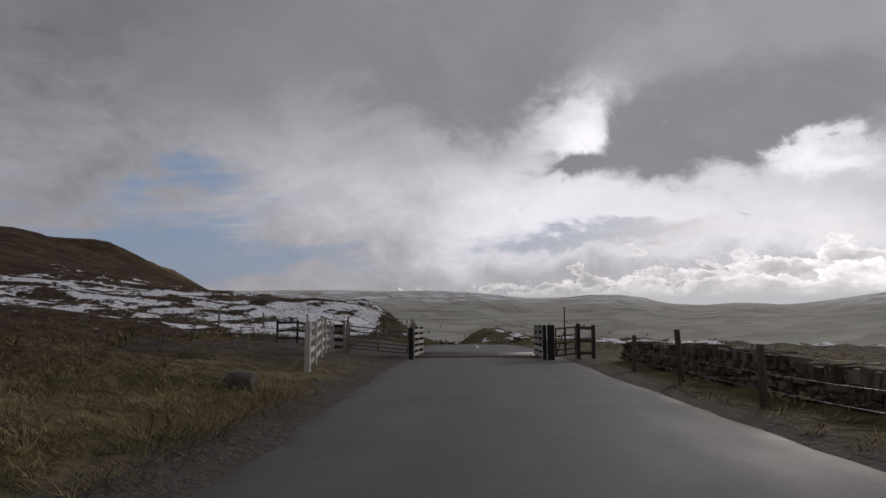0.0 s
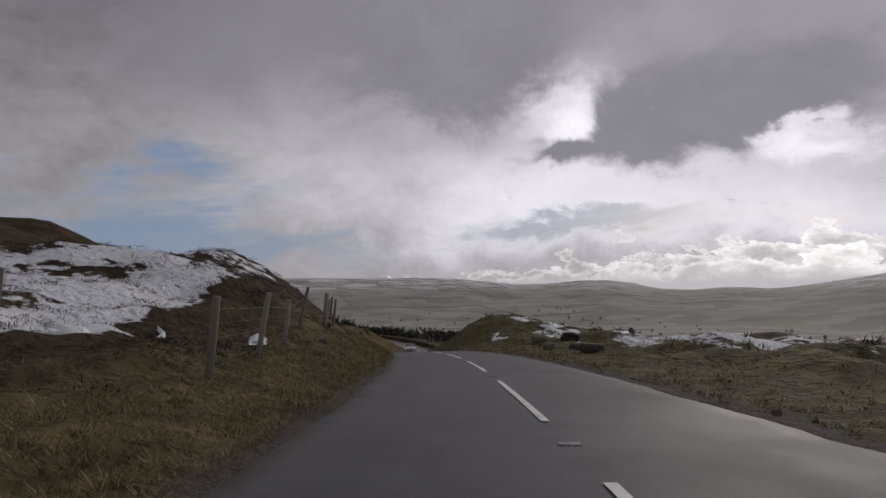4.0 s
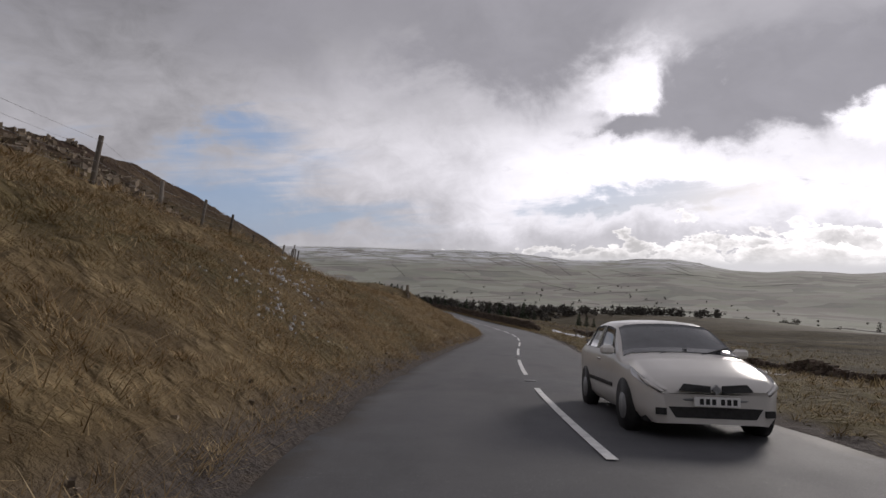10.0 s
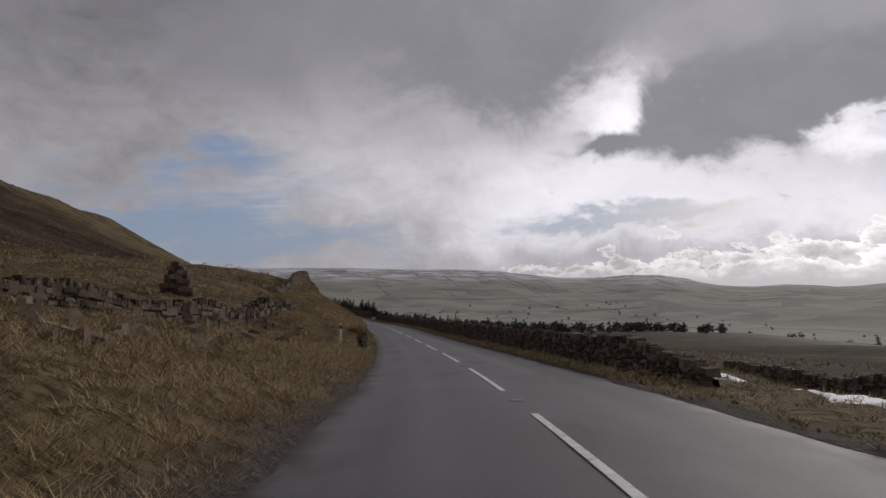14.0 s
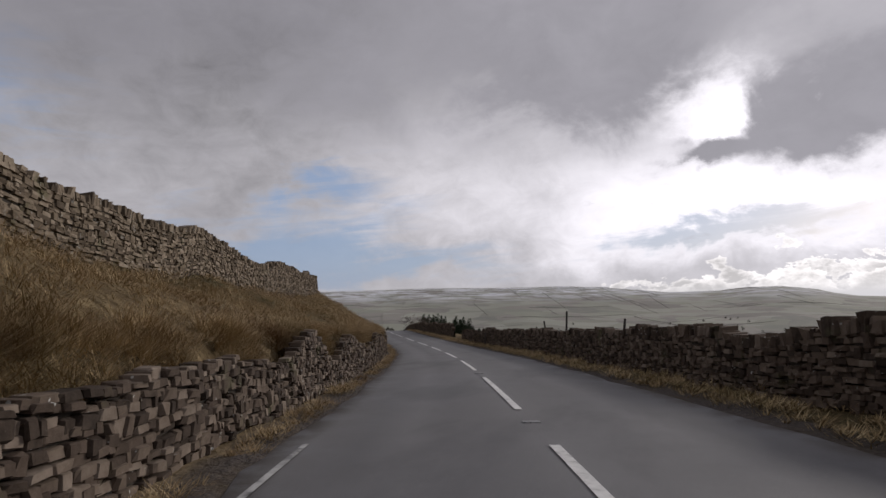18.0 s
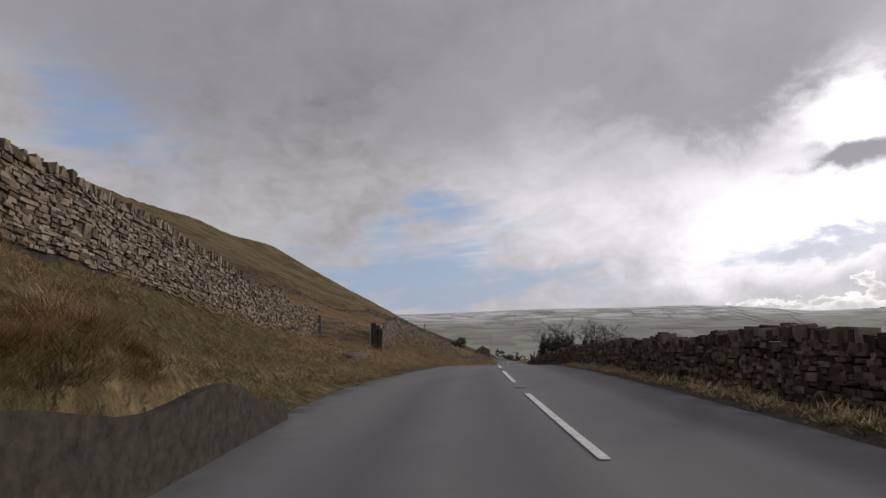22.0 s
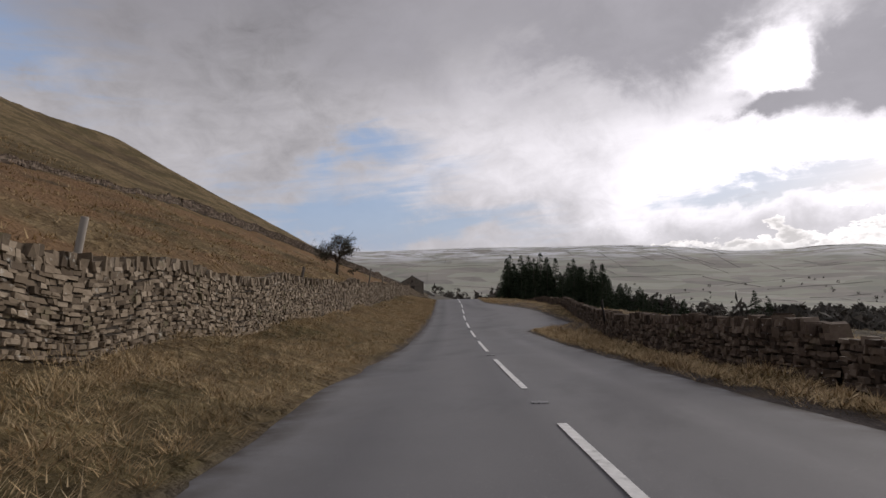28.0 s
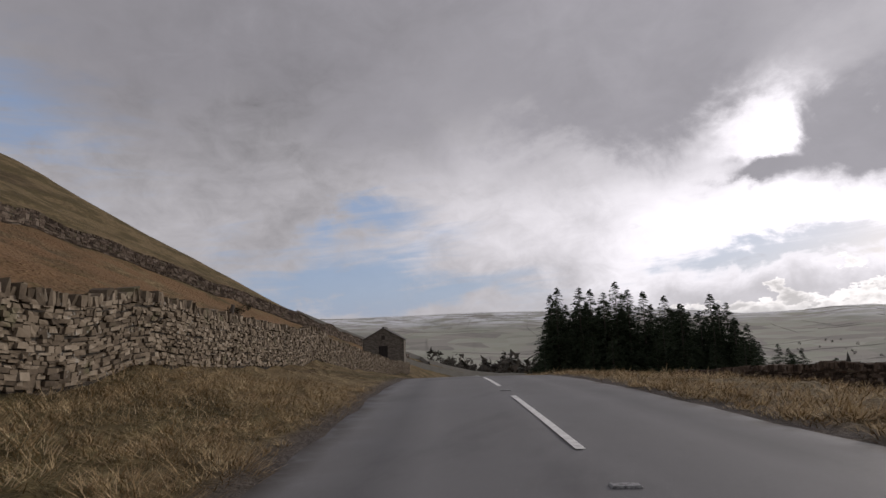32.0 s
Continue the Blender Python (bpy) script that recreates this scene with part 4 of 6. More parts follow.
def dry_wall(label, s0, s1, d_of, height, face, seed, singles=None, thick=0.45, cope=True, course=0.074, name="dry_stone_wall", ragged=0.0, dull=False, worn=False):
    """Courses of rough stones before a dark core. face: +1 shows its right side to the road, -1 its left. singles: stretch (s from, to) of pieces."""
    rs = np.random.RandomState(seed)
    s, p, arc = wall_line(s0, s1, d_of)
    t = np.gradient(p[:, :2], axis=0)
    t /= np.linalg.norm(t, axis=1)[:, None]
    nrm = np.stack([t[:, 1], -t[:, 0]], 1) * face
    hh = height(s) if callable(height) else np.full(len(s), height)
    hh = hh * (1 + ragged * lump(s, 0 * s, 5.0, seed + 3))
    base = thing(name, label, "wall", Matrix.Identity(4))
    # core
    verts, quads = [], []
    n = len(s)
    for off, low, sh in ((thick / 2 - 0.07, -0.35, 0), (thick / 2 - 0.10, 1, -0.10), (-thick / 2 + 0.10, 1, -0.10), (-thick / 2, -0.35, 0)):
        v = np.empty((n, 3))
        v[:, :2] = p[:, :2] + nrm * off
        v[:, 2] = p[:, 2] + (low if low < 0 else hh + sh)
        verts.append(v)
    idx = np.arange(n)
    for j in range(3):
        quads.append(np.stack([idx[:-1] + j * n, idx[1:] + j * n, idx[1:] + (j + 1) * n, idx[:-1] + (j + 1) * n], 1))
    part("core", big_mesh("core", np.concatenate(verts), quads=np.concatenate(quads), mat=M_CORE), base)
    # stones, course by course
    A, Z, L, HT, DP, OFF, CP = [], [], [], [], [], [], []
    z = 0.0
    top = hh.max()
    while z < top - 0.05:
        ch = course * rs.uniform(0.7, 1.4)
        sway = rs.uniform(0.2, 0.45) * course
        m = int(arc[-1] / 0.18)
        ln = rs.uniform(0.10, 0.36, m) * (course / 0.10) ** 0.7 if not worn else rs.uniform(0.07, 0.24, m)
        a = np.cumsum(ln) - ln / 2
        keep = (a < arc[-1]) & (z + ch * 0.6 < np.interp(a, arc, hh))
        a, ln = a[keep], ln[keep]
        k = len(a)
        A.append(a); L.append(ln - 0.012); Z.append(z + ch / 2 + rs.uniform(-0.02, 0.02, k) + sway * lump(a, 0 * a, 2.2, seed + int(z * 100))); HT.append(ch * np.where(rs.uniform(0, 1, k) < 0.12, rs.uniform(1.3, 1.8, k), rs.uniform(0.7, 1.1, k)))
        DP.append(rs.uniform(0.16, 0.24, k)); OFF.append(thick / 2 - 0.10 - 0.035 * z + rs.uniform(-0.05, 0.045, k) * (0.45 if worn else 0.6)); CP.append(np.zeros(k))
        z += ch
    if cope:
        m = int(arc[-1] / 0.13)
        ln = rs.uniform(0.07, 0.17, m)
        a = np.cumsum(ln) - ln / 2
        a = a[a < arc[-1]]
        ln = ln[: len(a)]
        k = len(a)
        ht = rs.uniform(0.15, 0.27, k)
        A.append(a); L.append(ln); HT.append(ht); Z.append(np.interp(a, arc, hh) + ht / 2 - 0.05); DP.append(rs.uniform(0.26, 0.42, k)); OFF.append(rs.uniform(-0.05, 0.05, k)); CP.append(np.ones(k))
    A, Z, L, HT, DP, OFF, CP = (np.concatenate(x) for x in (A, Z, L, HT, DP, OFF, CP))
    P0 = np.stack([np.interp(A, arc, p[:, i]) for i in range(3)], 1)
    T = np.stack([np.interp(A, arc, t[:, i]) for i in range(2)], 1)
    NN = np.stack([T[:, 1], -T[:, 0]], 1) * face
    SL = np.interp(A, arc, np.gradient(p[:, 2], arc))
    single = np.zeros(len(A), bool)
    if singles:
        S_at = np.interp(A, arc, s)
        pick = np.where((S_at > singles[0]) & (S_at < singles[1]))[0]
        single[pick[:300]] = True
    j = np.where(~single)[0]
    if worn:
        shapes = [(np.array([tuple(v.co) for v in me.vertices]), [tuple(f.vertices) for f in me.polygons]) for me in STONES]
        base_v, base_f = shapes[0]
        tri = np.array([(f[0], f[k], f[k + 1]) for f in base_f for k in range(1, len(f) - 1)])
        pick_v = np.array([v for v, _ in shapes])[rs.randint(0, len(shapes), len(j))]
        C = pick_v * (1 + rs.uniform(-0.06, 0.10, (len(j), 1, 3))) + rs.uniform(-0.03, 0.03, pick_v.shape)
    else:
        C = CUBE[None] * (1 + rs.uniform(-0.16, 0.12, (len(j), 8, 1))) + rs.uniform(-0.06, 0.06, (len(j), 8, 3))
    lx, dy, hz = C[..., 0] * L[j, None], C[..., 1] * DP[j, None], C[..., 2] * HT[j, None]
    lean = np.where(CP[j] > 0, rs.uniform(-0.35, 0.35, len(j)), rs.uniform(-0.08, 0.08, len(j)))[:, None]
    if worn:
        lean = rs.uniform(-0.28, 0.28, len(j))[:, None]
        lx, hz = lx * 1.1, hz * 1.14 + lx * rs.uniform(-0.10, 0.10, (len(j), 1))
    lx = lx + hz * lean
    V = np.empty(C.shape)
    V[..., 0] = P0[j, 0, None] + T[j, 0, None] * lx + NN[j, 0, None] * (OFF[j, None] + dy)
    V[..., 1] = P0[j, 1, None] + T[j, 1, None] * lx + NN[j, 1, None] * (OFF[j, None] + dy)
    V[..., 2] = P0[j, 2, None] + Z[j, None] + hz + SL[j, None] * lx
    if worn:
        Q, T3 = None, (tri[None] + len(base_v) * np.arange(len(j))[:, None, None]).reshape(-1, 3)
    else:
        Q, T3 = (CUBE_Q[None] + 8 * np.arange(len(j))[:, None, None]).reshape(-1, 4), None
    tagged(part("stonework", big_mesh("stonework", V.reshape(-1, 3), quads=Q, tris=T3, mat=M_MOSSY_SHADED_I if dull else M_STONE_I, smooth_shade=False), base), kind="stuff")
    for i in np.where(single)[0]:
        m = Matrix.Translation((P0[i, 0] + NN[i, 0] * OFF[i], P0[i, 1] + NN[i, 1] * OFF[i], P0[i, 2] + Z[i])) @ Matrix.Rotation(math.atan2(T[i, 1], T[i, 0]), 4, "Z")
        m = m @ Matrix.Rotation(-math.atan(SL[i]) + (rs.uniform(-0.3, 0.3) if CP[i] else rs.uniform(-0.06, 0.06)), 4, "Y") @ Matrix.Diagonal((L[i] * 1.02, DP[i], HT[i], 1))
        part("stone", (MOSSY_SHADED_STONES if dull else STONES)[i % len(STONES)], base, m)
    return base


BANK_WALL = [(196, -10.6), (212, -10.3), (228, -9.8), (240, -9.1), (262, -8.9), (297, -9.0), (312, -9.2), (330, -10.0), (336, -10.2)]
FIELD_WALL = [(338, -7.0), (360, -7.4), (408, -7.3), (440, -7.4), (475, -7.9), (520, -7.8), (545, -8.5)]
dry_wall("pale dry-stone wall with upright cope stones above a grass bank", 217, 335.8, BANK_WALL, lambda s: np.interp(s, [217, 227, 236, 250, 262, 272, 284, 297, 309, 328, 336], [0.3, 1.1, 1.4, 1.3, 1.4, 1.6, 1.5, 1.4, 1.45, 1.85, 1.65]), 1, 1, (262, 270))
dry_wall("pale lichened dry-stone wall with upright cope stones beside a grass verge", 337.2, 540, FIELD_WALL, lambda s: np.interp(s, [337, 345, 380, 440, 540], [1.35, 1.4, 1.5, 1.4, 1.35]), 1, 2, (402, 410))
dry_wall("low retaining wall of mossy stones, darkened for shade, holding a grass bank", 203, 313, [(203, -3.72), (240, -3.72), (275, -3.37), (300, -3.37), (304, -3.7), (313, -3.95)], lambda s: np.interp(s, [203, 206, 235, 260, 300, 311, 313.5], [0.3, 0.75, 0.85, 0.95, 1.0, 0.8, 0.2]), 1, 3, (273, 278), thick=0.34, cope=False, ragged=0.3, course=0.085, dull=True, worn=True)
dry_wall("dark dry-stone wall with rough cope stones and a tumbled end along the road", 186.5, 291.5, [(186, 4.9), (194, 4.6), (230, 4.4), (249.5, 4.5), (292, 4.6)], lambda s: np.interp(s, [186, 191, 230, 249, 289, 291, 292], [0.25, 0.8, 1.02, 1.0, 1.0, 0.9, 0.6]), -1, 4, (224, 230), ragged=0.1, dull=True)
dry_wall("dark dry-stone wall with cope stones along the road", 297, 408, [(297, 4.8), (312, 4.4), (330, 4.0), (346, 3.65), (385, 3.65), (400, 4.2), (408, 4.8)], lambda s: np.interp(s, [297, 298, 312, 325, 340, 360, 408], [0.7, 1.2, 1.02, 0.78, 0.7, 0.74, 0.75]), -1, 6, (344, 351), ragged=0.1, dull=True)
dry_wall("dark dry-stone wall behind a lay-by", 408.4, 470, [(408, 4.8), (422, 5.2), (430, 6.6), (440, 8.3), (446, 8.9), (460, 10.9), (470, 12.2)], lambda s: np.interp(s, [408, 430, 470], [0.85, 1.0, 0.95]), -1, 7, ragged=0.08, dull=True)
dry_wall("low dark dry-stone wall running on below the road verge", 470.4, 560, [(470, 12.2), (482, 13.2), (510, 12.2), (533, 10.5), (560, 9.0)], 0.95, -1, 8, ragged=0.08, dull=True)
dry_wall("low dark broken field wall below the verge", 146, 199, [(146, 17.0), (165, 13.6), (182, 12.4), (199, 12.8)], lambda s: 0.38 + 0.16 * np.sin(s * 0.9) * np.sin(s * 0.23 + 1), -1, 13, course=0.12, ragged=0.4, dull=True)
dry_wall("low broken dry-stone wall behind a wire fence", -14, 20.5, [(-14, 5.6), (20, 5.0)], 0.55, -1, 9, ragged=0.2, dull=True)
# tumbled walls that climb the hill and cross the pasture
dry_wall("dark tumbled dry-stone wall climbing the hill pasture", 352, 495, [(352, -40), (385, -37), (430, -39), (470, -43), (495, -46)], lambda s: np.interp(s, [352, 384, 390, 480, 495], [1.1, 1.1, 0.5, 0.5, 1.2]), 1, 10, course=0.2, ragged=0.25, dull=True)
dry_wall("broken dark dry-stone wall in rough pasture", 181, 206, [(181, -15), (206, -7.5)], 0.7, 1, 11, course=0.18, ragged=0.25, dull=True)
dry_wall("long dark dry-stone wall along the far slope", 495.5, 640, [(495, -46), (520, -42), (540, -34), (560, -27), (600, -22), (640, -26)], 1.5, 1, 12, course=0.22, ragged=0.15, dull=True)


# ---- fences, gates, posts ----
def post_mesh(h, r, mat, seed, sides=7):
    rr = random.Random(seed)
    return tube("post", [(0, 0, -0.3), (rr.uniform(-0.01, 0.01), rr.uniform(-0.01, 0.01), h * 0.5), (0, 0, h - 0.02), (0, 0, h)], [r, r * 0.97, r * 0.93, r * 0.8], mat, sides)


POSTS = [post_mesh(1.45, 0.065, M_WOOD, i) for i in range(4)]
TALL_POSTS = [post_mesh(1.8, 0.06, M_WOOD, 24 + i) for i in range(3)]
LOW_POSTS = [post_mesh(1.0, 0.06, M_WOOD, 20 + i) for i in range(3)]
SHORT_POSTS = [post_mesh(0.85, 0.05, M_WOOD, 10 + i) for i in range(3)]


def wire_fence(label, pts, lean, seed, strands=(0.2, 0.45, 0.7, 0.95, 1.2), mat_posts=POSTS):
    """Round posts at (s, d) with wires strung from post to post."""
    r = random.Random(seed)
    base = thing("wire_fence", label, "fence", Matrix.Identity(4))
    tops = []
    for i, (s, d) in enumerate(pts):
        p = spot(s, d)
        a = Matrix.Translation(p) @ Matrix.Rotation(turn_at(s), 4, "Z") @ Matrix.Rotation(radians(lean + r.uniform(-4, 4)), 4, "Y") @ Matrix.Rotation(radians(r.uniform(-4, 4)), 4, "X")
        k = r.uniform(0.9, 1.12)
        part("post", mat_posts[i % len(mat_posts)], base, a @ Matrix.Diagonal((k, k, r.uniform(0.92, 1.1), 1)))
        tops.append(a)
    for z in strands:
        line = []
        for i, a in enumerate(tops):
            q = a @ Vector((0.06, 0, z))
            if line:
                line.append((line[-1] + q) / 2 - Vector((0, 0, 0.015)))
            line.append(q)
        part("wire", tube("wire", line, [0.003 if z < 1 else 0.004], M_WIRE, 3), base)
    return base


wire_fence("grey post and wire fence across the mouth of a gravel yard", [(43.6, -19.5), (44.2, -16.2), (44.8, -13), (45.4, -10), (46.2, -7.2), (47.4, -5.1)], 2, 6)
BANK_POSTS = [(s, float(np.interp(s, [52, 64, 73, 80, 88, 104, 113, 121, 130, 146, 160, 171, 190], [-5.2, -6.3, -6.0, -6.8, -7.6, -6.8, -7.1, -8.6, -10.6, -15.0, -18.0, -20.5, -27.0]))) for s in [52.5, 56.5, 60.5, 64.5, 73, 78, 83, 88.5, 93.5, 98.6, 104.2, 107.4, 110.4, 113.4, 117] + [121.0 + 4.6 * i for i in range(16)]]
wire_fence("weathered wire fence on round posts along a steep grass bank", BANK_POSTS, 9, 1)
wire_fence("wire fence on leaning posts beside a low stone wall", [(2.6 + 3.3 * i, 4.1 - 0.05 * i) for i in range(5)], -2, 2, (0.25, 0.5, 0.8), LOW_POSTS)
wire_fence("low wire fence on short posts across rough pasture", [(150 + 3.2 * i, np.interp(150 + 3.2 * i, [150, 165, 190], [6.6, 7.2, 8.5])) for i in range(11)], 0, 3, (0.25, 0.5, 0.75), SHORT_POSTS)
wire_fence("old wire fence on grey posts in rough pasture", [(178 + 3.4 * i, -14.5 - 0.7 * i) for i in range(7)], 4, 4, (0.3, 0.6, 0.9))
wire_fence("wire fence on pale stakes behind a dry-stone wall", [(368.2, 4.7), (369.8, 5.0), (371.6, 5.2), (373.6, 5.5), (377, 5.9), (382.5, 6.4), (388, 6.9), (395, 7.3), (402, 7.6)], 3, 5, (0.5, 0.9, 1.3), TALL_POSTS)


def stake(label, s, d, h, r, lean_x, lean_y, mat, seed, name="wooden_stake"):
    me = post_mesh(h, r, mat, seed, 6)
    p = spot(s, d)
    m = Matrix.Translation(p) @ Matrix.Rotation(turn_at(s), 4, "Z") @ Matrix.Rotation(radians(lean_y), 4, "Y") @ Matrix.Rotation(radians(lean_x), 4, "X")
    return thing(name, label, "post", m, me=me)


for i, (s, d, h, lx, ly) in enumerate([(231, 5.2, 1.9, 0, 2), (237.8, 5.1, 1.7, 3, -12), (244.2, 5.1, 1.45, 0, 2), (258, 5.1, 1.5, 2, 6), (264.2, 4.85, 2.0, 0, 3), (268, 5.1, 1.6, 3, -10), (271.5, 5.1, 1.35, -4, 11), (279.2, 5.1, 1.05, 0, 3), (280.5, 4.0, 0.9, 2, 2),
                                        (345, 4.2, 1.8, 0, 4), (363.0, 3.2, 1.6, 0, 5), (359.8, 4.3, 1.95, 0, 3), (425.2, 5.6, 1.75, 2, -6)]):
    tagged(stake("tall thin dark stake standing at a roadside wall", s, d, h, 0.045, lx, ly, M_TARRED, 40 + i), group="stakes along the road wall")
for i, (s, d, h, lx, ly) in enumerate([(362.6, -8.0, 2.1, 0, 14), (378, -8.1, 2.0, 4, 8), (409, -8.1, 2.1, 0, 12), (424, -8.0, 1.9, -4, 10), (446, -8.1, 2.2, 0, 9), (457, -8.2, 1.9, 3, 5), (472, -8.5, 2.1, 0, 4), (484, -8.4, 1.8, 2, 6)]):
    tagged(stake("pale wooden stake leaning behind a dry-stone wall", s, d, h, 0.07, lx, ly, M_WOOD, 60 + i), group="stakes behind the field wall")


stake("stout leaning grey fence post in bank grass", 68.6, -5.9, 1.5, 0.11, 0, 3, M_WOOD, 31, "fence_post")


def board(name, a, b, w, t, mat, parent, seed=0):
    """A sawn board from a to b, w high and t thick."""
    a, b = Vector(a), Vector(b)
    v = b - a
    me = box_mesh(name, (v.length, t, w), mat, min(w, t) * 0.15, 0.004, seed)
    q = v.to_track_quat("X", "Z").to_matrix().to_4x4()
    return part(name, me, parent, Matrix.Translation((a + b) / 2) @ q)


def rail_fence(label, pts, height, rails, mat, post_mat, seed, name="rail_fence", post_w=0.12, side=0.0):
    base = thing(name, label, "fence", Matrix.Identity(4))
    P = [spot(s, d) for s, d in pts]
    for i, p in enumerate(P):
        part("post", box_mesh("post", (post_w, post_w, height + 0.4), post_mat, 0.012, 0.006, seed + i, (0, 0, height / 2 - 0.1)), base, Matrix.Translation(p) @ Matrix.Rotation(turn_at(pts[i][0]), 4, "Z"))
    for i in range(len(P) - 1):
        n = line_at(pts[i][0])[1]
        out = Vector((n[0], n[1], 0)) * side
        for k in range(rails):
            z = height * (0.16 + 0.80 * k / (rails - 1))
            board("rail", P[i] + Vector((0, 0, z)) + out, P[i + 1] + Vector((0, 0, z + 0.01)) + out, 0.11, 0.035, mat, base, seed + 50 + k)
    return base


rail_fence("bleached four-rail timber fence leading to a cattle grid", [(13.0, -4.1), (15.0, -4.48), (17.2, -4.88), (19.3, -5.3), (21.7, -5.7)], 1.02, 4, M_RAIL, M_RAIL, 1)
rail_fence("dark weathered rail fence between a timber fence and a gate post", [(21.75, -5.58), (21.7, -5.16)], 0.98, 4, M_TARRED, M_RAIL, 5, post_w=0.07)
rail_fence("dark timber rail fence in snowy ground behind a gate", [(30.4, -10.6), (30.0, -9.4), (29.6, -8.2)], 1.0, 3, M_TARRED, M_TARRED, 6, post_w=0.1)
rail_fence("short bleached timber hurdle beside a cattle grid", [(21.2, -2.55), (22.3, -2.48), (23.4, -2.4)], 1.08, 5, M_RAIL, M_TARRED, 2, "timber_hurdle", 0.12, 0.085)
rail_fence("short bleached timber hurdle beside a cattle grid", [(20.5, 2.15), (21.8, 2.15), (23.1, 2.15)], 1.15, 5, M_RAIL, M_TARRED, 3, "timber_hurdle", 0.12, -0.085)
rail_fence("dark timber rail fence beside a cattle grid", [(20.7, 3.35), (21.3, 4.0)], 1.1, 3, M_TARRED, M_TARRED, 4)

def field_gate(label, a, b, h, mat, seed, bars=6, brace=True):
    """A gate of bars between two places."""
    base = thing("field_gate", label, "gate", Matrix.Identity(4))
    a, b = Vector(a), Vector(b)
    for k in range(bars):
        z = 0.18 + (h - 0.22) * (k / (bars - 1)) ** 1.15
        part("bar", tube("bar", [a + Vector((0, 0, z)), b + Vector((0, 0, z))], [0.024], mat, 6), base)
    for f in (0.0, 0.5, 1.0):
        q = a.lerp(b, f)
        part("upright", tube("upright", [q + Vector((0, 0, 0.14)), q + Vector((0, 0, h))], [0.024], mat, 6), base)
    if brace:
        part("brace", tube("brace", [a + Vector((0, 0, 0.18)), a.lerp(b, 0.5) + Vector((0, 0, h - 0.05))], [0.018], mat, 6), base)
    return base


field_gate("dark rusty tubular field gate, shut, beside a cattle grid", spot(21.65, -4.95), spot(21.35, -2.75), 1.02, M_RUST, 1)
stake("stout pale gate post of weathered timber", 21.7, -5.02, 1.05, 0.085, 0, 0, M_WOOD, 91, "gate_post")
field_gate("dark timber gate with a cross brace beside a cattle grid", spot(20.6, 2.55), spot(20.7, 3.25), 1.15, M_TARRED, 2, 5)
field_gate("thin rusty five-bar field gate, shut, in a dry-stone wall", spot(336.1, -9.85), spot(336.7, -7.2), 1.3, M_STEEL, 3, 5, False)
for i, (s, d, h, w, mat) in enumerate([(20.35, -2.5, 1.15, 0.17, M_TARRED), (20.4, 2.35, 1.25, 0.2, M_TARRED), (24.5, -6.85, 1.2, 0.14, M_RAIL), (336.9, -7.05, 1.55, 0.26, M_CORE), (337.2, -6.75, 1.4, 0.24, M_CORE), (336.05, -9.95, 1.3, 0.16, M_WOOD)]):
    thing("gate_post", "stout dark gate post beside a wall" if s > 100 else "stout timber post beside a cattle grid", "post", Matrix.Translation(spot(s, d)) @ Matrix.Rotation(turn_at(s) + 0.1 * i, 4, "Z") @ Matrix.Rotation(radians(2 - i), 4, "X"), me=box_mesh("gate_post", (w, w, h + 0.3), mat, 0.02, 0.012, i, (0, 0, h / 2 - 0.15)))
stake("tall thin dark pole beside a cattle grid", 26.4, 3.8, 2.05, 0.03, 0, 0, M_TARRED, 90, "marker_pole")


def cattle_grid():
    base = thing("cattle_grid", "worn steel cattle grid set across the road between timber hurdles", "cattle grid", Matrix.Identity(4))
    p, n = line_at(22.9)
    m0 = Matrix.Translation((p[0], p[1], p[2] + 0.035)) @ Matrix.Rotation(turn_at(22.9), 4, "Z") @ Matrix.Rotation(radians(-2.2), 4, "X")
    # flat dark sheet under the bars, in place of the pit's shade
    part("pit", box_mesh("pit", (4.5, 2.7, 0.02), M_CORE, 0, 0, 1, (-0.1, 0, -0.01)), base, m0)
    for k in range(13):
        y = -1.2 + 0.2 * k
        part("bar", tube("bar", [(-2.35, y, 0.03), (2.15, y, 0.03)], [0.042], M_RUST, 8), base, m0)
    for y in (-1.42, 1.42):
        part("kerb_beam", box_mesh("kerb_beam", (4.7, 0.2, 0.1), M_STONE_O, 0.015, 0.004, 3, (-0.1, y, 0.0)), base, m0)


cattle_grid()


def road_sign():
    base = thing("warning_sign", "triangular road sign seen from its grey back on a post", "road sign", Matrix.Translation(spot(121.5, 4.1)) @ Matrix.Rotation(turn_at(121), 4, "Z"))
    part("pole", tube("pole", [(0, 0, -0.3), (0, 0, 2.3)], [0.038], M_STEEL, 8), base)
    v = [(-0.45, 0, 1.45), (0.45, 0, 1.45), (0, 0, 2.25)]
    part("plate", mesh_of("plate", v + [(x, 0.012, z) for x, _, z in v], [(0, 1, 2), (5, 4, 3), (0, 3, 4, 1), (1, 4, 5, 2), (2, 5, 3, 0)], M_SIGN_BACK), base, Matrix.Translation((0, 0.05, 0)), "dull grey back")
    for z in (1.6, 1.9):
        part("clip", box_mesh("clip", (0.3, 0.03, 0.04), M_STEEL, 0.004, 0, 1, (0, 0.035, z)), base)


M_SIGN_BACK = simple("sign_back", [(0.3, (0.07, 0.072, 0.075)), (0.7, (0.14, 0.142, 0.145))], 6, 0.5, 0.4, bumpy=0.1)
road_sign()


